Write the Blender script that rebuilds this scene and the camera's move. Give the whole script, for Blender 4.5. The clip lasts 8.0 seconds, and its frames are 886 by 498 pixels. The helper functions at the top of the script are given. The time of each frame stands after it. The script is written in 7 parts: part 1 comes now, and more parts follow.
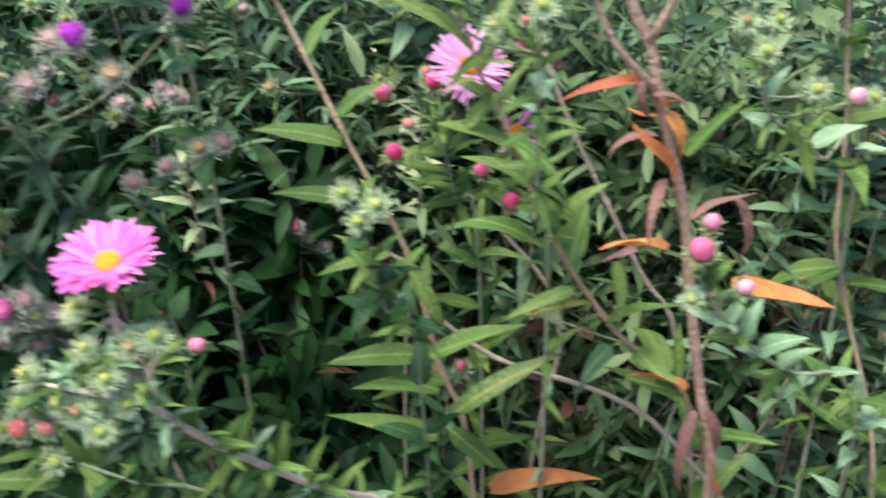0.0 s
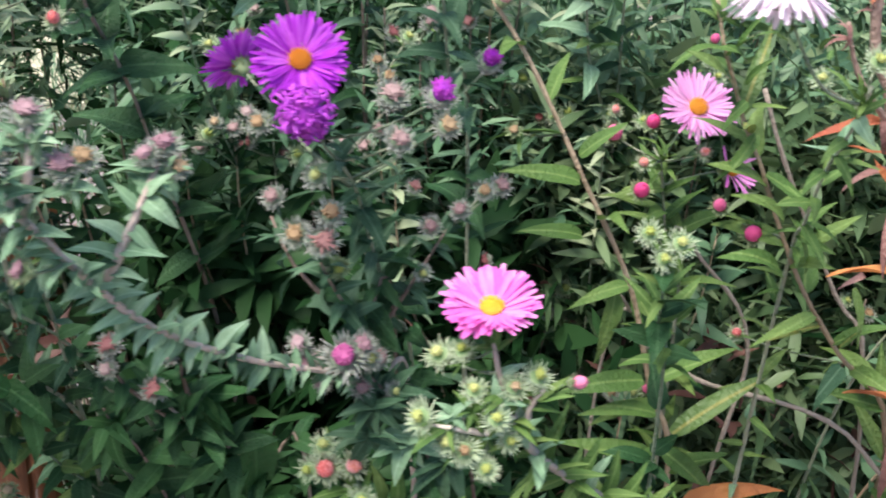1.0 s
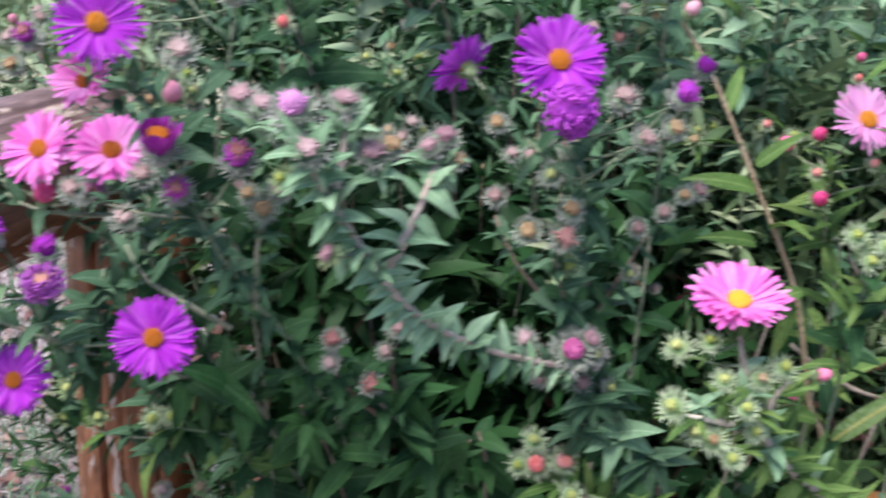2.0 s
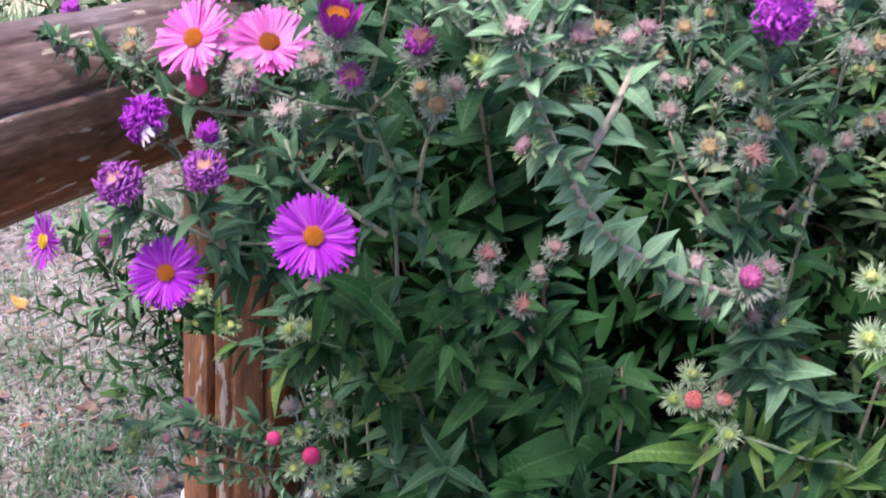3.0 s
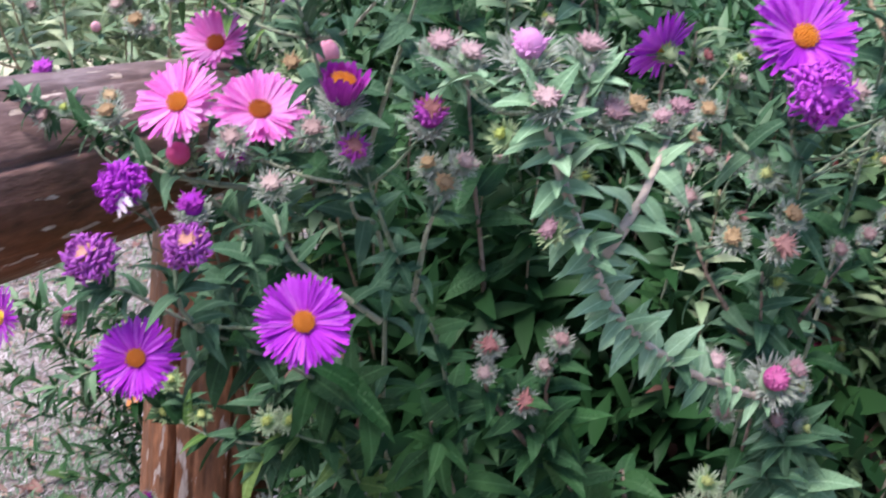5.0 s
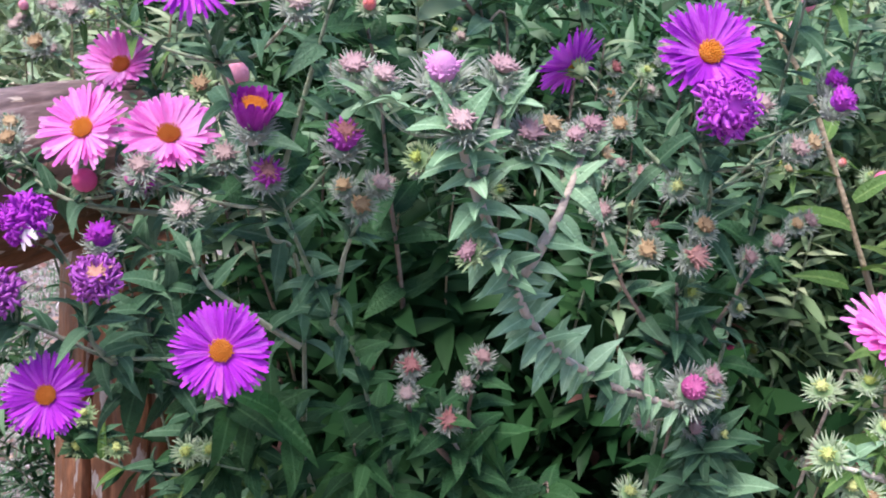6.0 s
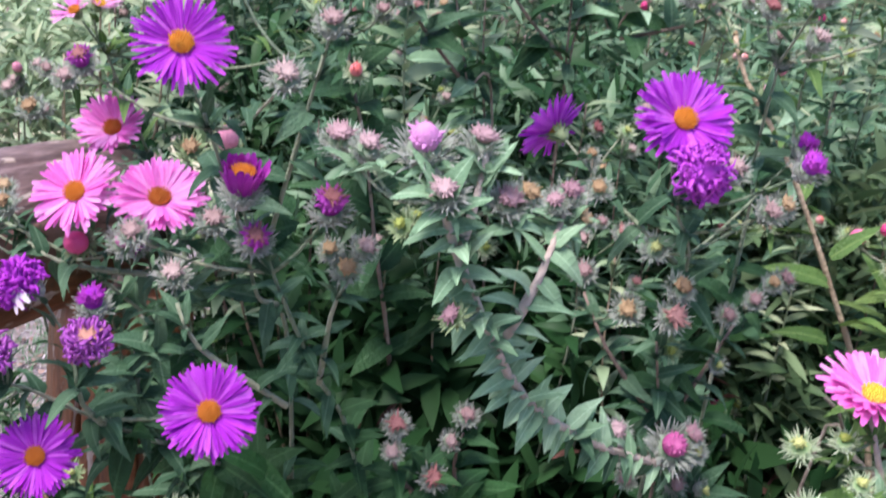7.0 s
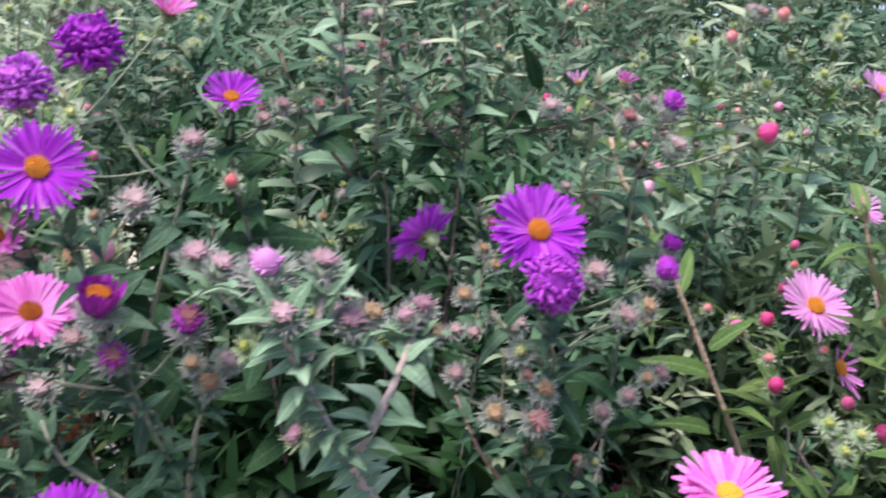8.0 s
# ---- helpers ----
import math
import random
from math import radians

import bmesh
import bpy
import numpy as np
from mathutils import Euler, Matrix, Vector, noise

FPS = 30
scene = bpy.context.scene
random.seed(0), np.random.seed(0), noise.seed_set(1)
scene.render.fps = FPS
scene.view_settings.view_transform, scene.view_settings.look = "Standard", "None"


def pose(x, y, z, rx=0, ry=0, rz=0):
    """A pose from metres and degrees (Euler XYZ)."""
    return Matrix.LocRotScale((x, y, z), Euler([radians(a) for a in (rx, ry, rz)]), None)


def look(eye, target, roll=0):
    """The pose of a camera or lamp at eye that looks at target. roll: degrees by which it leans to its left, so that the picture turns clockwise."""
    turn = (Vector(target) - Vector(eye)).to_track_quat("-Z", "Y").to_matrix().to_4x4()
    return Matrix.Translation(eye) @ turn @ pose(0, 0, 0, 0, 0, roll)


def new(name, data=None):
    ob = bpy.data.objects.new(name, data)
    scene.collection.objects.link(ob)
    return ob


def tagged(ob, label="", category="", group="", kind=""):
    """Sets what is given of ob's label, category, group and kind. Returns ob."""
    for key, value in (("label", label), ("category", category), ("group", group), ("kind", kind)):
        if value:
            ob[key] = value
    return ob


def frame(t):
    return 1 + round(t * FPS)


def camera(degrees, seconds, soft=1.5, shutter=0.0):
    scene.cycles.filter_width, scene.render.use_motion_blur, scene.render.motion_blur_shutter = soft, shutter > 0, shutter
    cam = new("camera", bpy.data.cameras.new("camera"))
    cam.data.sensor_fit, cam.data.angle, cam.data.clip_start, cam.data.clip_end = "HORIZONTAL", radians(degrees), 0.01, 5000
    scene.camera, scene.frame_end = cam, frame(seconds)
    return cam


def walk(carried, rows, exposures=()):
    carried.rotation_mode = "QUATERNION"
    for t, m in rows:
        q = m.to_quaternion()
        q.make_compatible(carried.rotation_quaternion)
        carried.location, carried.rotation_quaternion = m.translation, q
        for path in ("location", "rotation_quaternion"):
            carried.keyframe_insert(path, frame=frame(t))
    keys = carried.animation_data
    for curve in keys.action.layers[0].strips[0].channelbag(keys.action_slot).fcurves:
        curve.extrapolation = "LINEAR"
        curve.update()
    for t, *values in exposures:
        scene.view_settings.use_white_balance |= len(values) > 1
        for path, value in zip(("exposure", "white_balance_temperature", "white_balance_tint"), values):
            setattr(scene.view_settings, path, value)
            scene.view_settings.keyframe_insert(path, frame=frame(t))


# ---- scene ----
cam = camera(47.0, 8.0, 1.9, 0.5)
PATH = [
    (0, (-0.005, 0.019, 1.048), (0.039, 1.891, 0.345), 1.9),
    (0.5, (-0.104, 0.013, 1.053), (0.06, 1.889, 0.38), 2.0),
    (1, (-0.171, 0.011, 1.059), (0.063, 1.882, 0.391), 2.4),
    (1.5, (-0.22, 0.01, 1.057), (0.08, 1.881, 0.416), 3.0),
    (2, (-0.266, 0.005, 1.045), (-0.021, 1.895, 0.44), 3.1),
    (2.2, (-0.279, 0.008, 1.041), (-0.088, 1.896, 0.409), 3.6),
    (3.3, (-0.305, 0.032, 1.009), (-0.175, 1.895, 0.293), 5.2),
    (3.5, (-0.305, 0.038, 1.007), (-0.161, 1.889, 0.262), 5.6),
    (4, (-0.314, 0.049, 0.997), (-0.2, 1.903, 0.256), 5.8),
    (4.3, (-0.315, 0.058, 0.998), (-0.212, 1.934, 0.315), 6.1),
    (4.5, (-0.318, 0.057, 1.001), (-0.189, 1.955, 0.383), 6.6),
    (5, (-0.316, 0.056, 1.006), (-0.121, 1.977, 0.484), 7.3),
    (5.2, (-0.315, 0.055, 1.008), (-0.088, 1.979, 0.509), 7.3),
    (6.3, (-0.317, 0.06, 1.01), (0.055, 1.964, 0.526), 6.6),
    (6.5, (-0.317, 0.059, 1.011), (0.055, 1.966, 0.535), 6.6),
    (7, (-0.317, 0.052, 1.015), (0.053, 1.979, 0.626), 6.6),
    (7.5, (-0.311, 0.044, 1.022), (0.091, 1.982, 0.74), 6.7),
    (8, (-0.291, 0.04, 1.033), (0.166, 1.972, 0.791), 5.9),
]
walk(cam, [(t, look(eye, target, roll)) for t, eye, target, roll in PATH],
     [(0, 1.38, 6850, 10), (0.5, 1.32, 6850, 10), (1.0, 1.27, 6700, 13), (1.5, 1.17, 6600, 14), (2.0, 1.1, 6400, 15), (3.5, 1.29, 6400, 15), (4.5, 1.32, 6400, 16), (5.0, 1.19, 6300, 16.5), (6.5, 1.25, 6300, 18), (8.0, 1.0, 6350, 26)])


# ---- world and light: bright overcast daylight ----
world = bpy.data.worlds.new("overcast_sky")
scene.world = world
world.use_nodes = True
wn, wl = world.node_tree.nodes, world.node_tree.links
sky = wn.new("ShaderNodeTexSky")
sky.sky_type = "NISHITA"
sky.sun_disc = False
sky.sun_elevation, sky.sun_rotation = radians(62), radians(230)
sky.dust_density = 1.0
wn["Background"].inputs["Strength"].default_value = 0.11
wl.new(sky.outputs[0], wn["Background"].inputs[0])

sun_data = bpy.data.lights.new("sun", "SUN")
sun_data.energy, sun_data.angle, sun_data.color = 2.9, radians(30), (1.0, 0.95, 0.88)
sun = new("sun", sun_data)
sun.matrix_world = look((-1.3, -0.6, 4.2), (0, 0.5, 0.9))


# ---- materials ----
def shader(name, rough=0.5):
    m = bpy.data.materials.new(name)
    m.use_nodes = True
    b = m.node_tree.nodes["Principled BSDF"]
    b.inputs["Roughness"].default_value = rough
    return m, m.node_tree.nodes, m.node_tree.links, b


def ramp_node(nodes, links, fac, stops):
    r = nodes.new("ShaderNodeValToRGB")
    e = r.color_ramp.elements
    while len(e) < len(stops):
        e.new(0.5)
    for k, (p, c) in zip(e, stops):
        k.position, k.color = p, (*c, 1)
    links.new(fac, r.inputs[0])
    return r


def noise_node(nodes, links, scale, detail=4, stretch=None):
    t = nodes.new("ShaderNodeTexNoise")
    t.inputs["Scale"].default_value, t.inputs["Detail"].default_value = scale, detail
    co = nodes.new("ShaderNodeTexCoord")
    if stretch:
        mp = nodes.new("ShaderNodeMapping")
        mp.inputs["Scale"].default_value = stretch
        links.new(co.outputs["Object"], mp.inputs[0])
        links.new(mp.outputs[0], t.inputs["Vector"])
    else:
        links.new(co.outputs["Object"], t.inputs["Vector"])
    return t


def plant_material(name, dark, mid, light, rough=0.5, through_light=0.25, island=False, scale=3.0, stretch=None, bump=0.3, sheen=0.0, specular=0.5, vein=False):
    """Leaf, petal or stem: three tones by piece and by blotches, some light passing through."""
    m, nodes, links, b = shader(name, rough)
    if island:
        rnd = nodes.new("ShaderNodeNewGeometry").outputs["Random Per Island"]
    else:
        rnd = nodes.new("ShaderNodeObjectInfo").outputs["Random"]
    n = noise_node(nodes, links, scale, 5, stretch)
    mix = nodes.new("ShaderNodeMath")
    mix.operation = "MULTIPLY_ADD"
    links.new(rnd, mix.inputs[0])
    mix.inputs[1].default_value = 0.6
    sub = nodes.new("ShaderNodeMath")
    sub.operation = "MULTIPLY_ADD"
    links.new(n.outputs[0], sub.inputs[0])
    sub.inputs[1].default_value, sub.inputs[2].default_value = 0.8, -0.2
    links.new(sub.outputs[0], mix.inputs[2])
    r = ramp_node(nodes, links, mix.outputs[0], [(0.1, dark), (0.5, mid), (0.95, light)])
    tone = r.outputs[0]
    if vein:
        co = nodes.new("ShaderNodeTexCoord")
        sp = nodes.new("ShaderNodeSeparateXYZ")
        links.new(co.outputs["Object"], sp.inputs[0])
        ab = nodes.new("ShaderNodeMath")
        ab.operation = "ABSOLUTE"
        links.new(sp.outputs[0], ab.inputs[0])
        rib = ramp_node(nodes, links, ab.outputs[0], [(0.006, (1, 1, 1)), (0.02, (0, 0, 0))])
        lighter = nodes.new("ShaderNodeMix")
        lighter.data_type = "RGBA"
        lighter.inputs[7].default_value = (*[min(1, c * 1.5 + 0.03) for c in light], 1)
        half = nodes.new("ShaderNodeMath")
        half.operation = "MULTIPLY"
        half.inputs[1].default_value = 0.38
        links.new(rib.outputs[0], half.inputs[0])
        links.new(half.outputs[0], lighter.inputs[0])
        links.new(tone, lighter.inputs[6])
        tone = lighter.outputs[2]
    links.new(tone, b.inputs["Base Color"])
    b.inputs["Specular IOR Level"].default_value = specular
    if sheen:
        b.inputs["Sheen Weight"].default_value = sheen
        b.inputs["Sheen Roughness"].default_value = 0.4
    if bump:
        bp = nodes.new("ShaderNodeBump")
        bp.inputs["Strength"].default_value, bp.inputs["Distance"].default_value = bump, 0.02
        n2 = noise_node(nodes, links, scale * 6, 3, stretch)
        links.new(n2.outputs[0], bp.inputs["Height"])
        links.new(bp.outputs[0], b.inputs["Normal"])
    if through_light:
        tr = nodes.new("ShaderNodeBsdfTranslucent")
        links.new(tone, tr.inputs[0])
        ms = nodes.new("ShaderNodeMixShader")
        ms.inputs[0].default_value = through_light
        links.new(b.outputs[0], ms.inputs[1])
        links.new(tr.outputs[0], ms.inputs[2])
        links.new(ms.outputs[0], nodes["Material Output"].inputs[0])
    return m


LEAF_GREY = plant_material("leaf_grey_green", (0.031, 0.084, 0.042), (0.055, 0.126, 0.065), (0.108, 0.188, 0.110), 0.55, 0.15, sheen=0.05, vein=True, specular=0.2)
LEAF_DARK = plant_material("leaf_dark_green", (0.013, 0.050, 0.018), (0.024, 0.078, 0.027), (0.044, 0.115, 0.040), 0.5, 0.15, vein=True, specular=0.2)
LEAF_MID = plant_material("leaf_mid_green", (0.021, 0.082, 0.022), (0.037, 0.120, 0.035), (0.068, 0.168, 0.054), 0.5, 0.18, vein=True, specular=0.2)
LEAF_BRIGHT = plant_material("leaf_bright_green", (0.060, 0.135, 0.032), (0.100, 0.196, 0.048), (0.180, 0.270, 0.075), 0.5, 0.2, vein=True, specular=0.25)
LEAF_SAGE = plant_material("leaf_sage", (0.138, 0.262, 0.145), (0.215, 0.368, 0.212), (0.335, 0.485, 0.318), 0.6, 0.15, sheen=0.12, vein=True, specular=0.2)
LEAF_TURNING = plant_material("leaf_turning_yellow", (0.060, 0.140, 0.036), (0.105, 0.19, 0.048), (0.34, 0.27, 0.060), 0.5, 0.2, scale=2.0, vein=True)
LEAF_ORANGE = plant_material("leaf_orange", (0.4, 0.1, 0.05), (0.68, 0.25, 0.08), (0.8, 0.46, 0.13), 0.6, 0.25, scale=2.2)
LEAF_DEAD = plant_material("leaf_dead_brown", (0.14, 0.06, 0.055), (0.26, 0.13, 0.11), (0.42, 0.27, 0.24), 0.65, 0.12, scale=2.2)
FOLIAGE = plant_material("foliage_mass", (0.040, 0.104, 0.054), (0.086, 0.180, 0.095), (0.180, 0.290, 0.160), 0.5, 0.12, island=True, bump=0, specular=0.3)
# Dark green leaf colour, deepened to stand for shade inside the bush.
FOLIAGE_DARK_AND_SHADE = plant_material("foliage_dark_and_shade", (0.009, 0.037, 0.012), (0.018, 0.061, 0.020), (0.040, 0.100, 0.034), 0.5, 0.12, island=True, bump=0, specular=0.13)
FOLIAGE_LOW = plant_material("foliage_low", (0.022, 0.068, 0.034), (0.042, 0.112, 0.055), (0.085, 0.175, 0.09), 0.5, 0.12, island=True, bump=0, specular=0.2)
DEAD_MASS = plant_material("withered_inner_leaves", (0.05, 0.02, 0.016), (0.12, 0.05, 0.04), (0.26, 0.13, 0.1), 0.6, 0.1, island=True, bump=0)
FOLIAGE_WARM = plant_material("foliage_warm", (0.042, 0.092, 0.038), (0.098, 0.17, 0.074), (0.22, 0.31, 0.16), 0.5, 0.2, island=True, bump=0, specular=0.3)
FOLIAGE_PALE = plant_material("foliage_pale", (0.143, 0.238, 0.125), (0.268, 0.367, 0.207), (0.522, 0.558, 0.354), 0.5, 0.15, island=True, bump=0)
STEM_GREEN = plant_material("stem_hairy_green", (0.1, 0.16, 0.09), (0.2, 0.25, 0.15), (0.32, 0.32, 0.23), 0.7, 0, scale=40, sheen=0.3)
STEM_BROWN = plant_material("stem_brown", (0.22, 0.16, 0.1), (0.38, 0.28, 0.18), (0.5, 0.4, 0.28), 0.7, 0, scale=60)
STEM_RED = plant_material("stem_reddish", (0.13, 0.09, 0.07), (0.24, 0.17, 0.135), (0.36, 0.3, 0.24), 0.7, 0, scale=50)
STEM_ROSY = plant_material("stem_rosy_hairy", (0.36, 0.29, 0.24), (0.54, 0.44, 0.38), (0.68, 0.6, 0.52), 0.75, 0, scale=50, sheen=0.3)
STEM_PURPLE = plant_material("stem_purplish_brown", (0.17, 0.1, 0.08), (0.3, 0.2, 0.155), (0.44, 0.32, 0.25), 0.65, 0, scale=60)
STEM_DRY = plant_material("stem_dry_grey", (0.2, 0.16, 0.13), (0.32, 0.27, 0.22), (0.45, 0.39, 0.32), 0.8, 0, scale=60)


def bract_material(name, base, tip):
    """Hairy bracts: green at their foot, pale towards their points."""
    m, nodes, links, b = shader(name, 0.7)
    co = nodes.new("ShaderNodeTexCoord")
    far = nodes.new("ShaderNodeVectorMath")
    far.operation = "LENGTH"
    links.new(co.outputs["Object"], far.inputs[0])
    mul = nodes.new("ShaderNodeMath")
    mul.operation = "MULTIPLY_ADD"
    mul.inputs[1].default_value = 0.25
    links.new(nodes.new("ShaderNodeNewGeometry").outputs["Random Per Island"], mul.inputs[0])
    links.new(far.outputs["Value"], mul.inputs[2])
    r = ramp_node(nodes, links, mul.outputs[0], [(0.75, base), (1.0, [(x + y) / 2 for x, y in zip(base, tip)])])
    wide = nodes.new("ShaderNodeMath")
    wide.operation = "MULTIPLY"
    wide.inputs[1].default_value = 0.56
    links.new(mul.outputs[0], wide.inputs[0])
    t = ramp_node(nodes, links, wide.outputs[0], [(0.55, (0, 0, 0)), (0.95, (1, 1, 1))])
    mx = nodes.new("ShaderNodeMix")
    mx.data_type = "RGBA"
    links.new(t.outputs[0], mx.inputs[0])
    links.new(r.outputs[0], mx.inputs[6])
    mx.inputs[7].default_value = (*tip, 1)
    links.new(mx.outputs[2], b.inputs["Base Color"])
    b.inputs["Sheen Weight"].default_value = 0.25
    tr = nodes.new("ShaderNodeBsdfTranslucent")
    links.new(mx.outputs[2], tr.inputs[0])
    ms = nodes.new("ShaderNodeMixShader")
    ms.inputs[0].default_value = 0.2
    links.new(b.outputs[0], ms.inputs[1])
    links.new(tr.outputs[0], ms.inputs[2])
    links.new(ms.outputs[0], nodes["Material Output"].inputs[0])
    return m


BRACT = bract_material("bract_green", (0.12, 0.21, 0.08), (0.34, 0.43, 0.22))
BRACT_GREY = bract_material("bract_grey_pink", (0.18, 0.28, 0.16), (0.45, 0.45, 0.42))
BRACT_PALE = bract_material("bract_pale_green", (0.2, 0.33, 0.13), (0.52, 0.6, 0.42))
PURPLE = plant_material("petal_purple", (0.29, 0.012, 0.44), (0.52, 0.045, 0.68), (0.74, 0.19, 0.85), 0.55, 0.25, scale=90, stretch=(1, 0.08, 1), bump=0.4, specular=0.2)
PURPLE_DEEP = plant_material("petal_deep_purple", (0.22, 0.01, 0.24), (0.4, 0.03, 0.4), (0.56, 0.1, 0.52), 0.5, 0.2, scale=60, stretch=(1, 0.08, 1), bump=0.3, specular=0.25)
VIOLET = plant_material("floret_violet", (0.3, 0.02, 0.34), (0.5, 0.05, 0.54), (0.68, 0.14, 0.68), 0.5, 0.2, scale=60, bump=0.3, specular=0.25)
CURLED_PURPLE = plant_material("petal_curled_purple", (0.46, 0.035, 0.58), (0.66, 0.1, 0.77), (0.8, 0.32, 0.86), 0.5, 0.3, scale=4.0, bump=0, specular=0.25)
PINK = plant_material("petal_pink", (0.8, 0.13, 0.56), (0.92, 0.27, 0.73), (0.95, 0.52, 0.85), 0.5, 0.3, scale=60, stretch=(1, 0.08, 1), bump=0.3, specular=0.25)
PINK_PALE = plant_material("petal_pale_pink", (0.78, 0.28, 0.63), (0.87, 0.42, 0.76), (0.91, 0.6, 0.85), 0.5, 0.3, scale=60, stretch=(1, 0.08, 1), bump=0.3, specular=0.25)
LILAC = plant_material("floret_lilac", (0.6, 0.12, 0.52), (0.76, 0.26, 0.66), (0.86, 0.5, 0.76), 0.6, 0.2, scale=150)
PINK_BUD = plant_material("bud_pink", (0.8, 0.16, 0.34), (0.9, 0.32, 0.48), (0.94, 0.6, 0.68), 0.5, 0.15, scale=150, bump=0.3, specular=0.3)
ROSY = plant_material("bud_rosy_magenta", (0.34, 0.03, 0.16), (0.48, 0.07, 0.27), (0.64, 0.22, 0.42), 0.6, 0.15, scale=150, bump=0.3)
MAGENTA = plant_material("bud_magenta", (0.7, 0.04, 0.2), (0.88, 0.1, 0.32), (0.92, 0.28, 0.46), 0.5, 0.15, scale=150, bump=0.3, specular=0.3)
CORAL = plant_material("bud_coral", (0.8, 0.22, 0.24), (0.88, 0.4, 0.4), (0.92, 0.62, 0.58), 0.55, 0.15, scale=150, bump=0.3, specular=0.3)
CORAL_HEART = plant_material("bud_coral_heart", (0.5, 0.06, 0.06), (0.66, 0.13, 0.11), (0.8, 0.32, 0.22), 0.55, 0.1, scale=150)
DISC_YELLOW = plant_material("disc_yellow", (0.75, 0.35, 0.02), (0.85, 0.55, 0.03), (0.9, 0.7, 0.08), 0.6, 0.1, scale=200)
DISC_ORANGE = plant_material("disc_orange", (0.42, 0.085, 0.012), (0.74, 0.27, 0.018), (0.87, 0.47, 0.045), 0.6, 0.1, scale=200)
SEED_TUFT = plant_material("seed_tuft", (0.28, 0.16, 0.16), (0.41, 0.28, 0.27), (0.56, 0.43, 0.41), 0.8, 0.1, scale=150)
SEED_ROSE = plant_material("seed_rose", (0.3, 0.15, 0.19), (0.43, 0.26, 0.29), (0.58, 0.42, 0.43), 0.75, 0.15, scale=150)
SEED_RED = plant_material("seed_crimson", (0.2, 0.05, 0.06), (0.31, 0.11, 0.11), (0.45, 0.25, 0.22), 0.7, 0.1, scale=150)
SEED_GOLD = plant_material("seed_gold", (0.24, 0.14, 0.07), (0.38, 0.25, 0.13), (0.55, 0.42, 0.26), 0.7, 0.1, scale=150)
BUD_YELLOW = plant_material("bud_yellow_green", (0.28, 0.36, 0.06), (0.42, 0.48, 0.12), (0.55, 0.58, 0.25), 0.6, 0.1, scale=150)
PEACH = plant_material("floret_peach", (0.5, 0.2, 0.16), (0.66, 0.36, 0.26), (0.78, 0.55, 0.42), 0.6, 0.15, scale=150)
WITHERED = plant_material("petal_withered", (0.2, 0.015, 0.3), (0.36, 0.04, 0.46), (0.58, 0.2, 0.54), 0.55, 0.15, scale=8.0, bump=0)
WHITE_PETAL = plant_material("petal_white", (0.75, 0.55, 0.72), (0.84, 0.72, 0.82), (0.88, 0.82, 0.87), 0.5, 0.25, scale=60, bump=0.2)


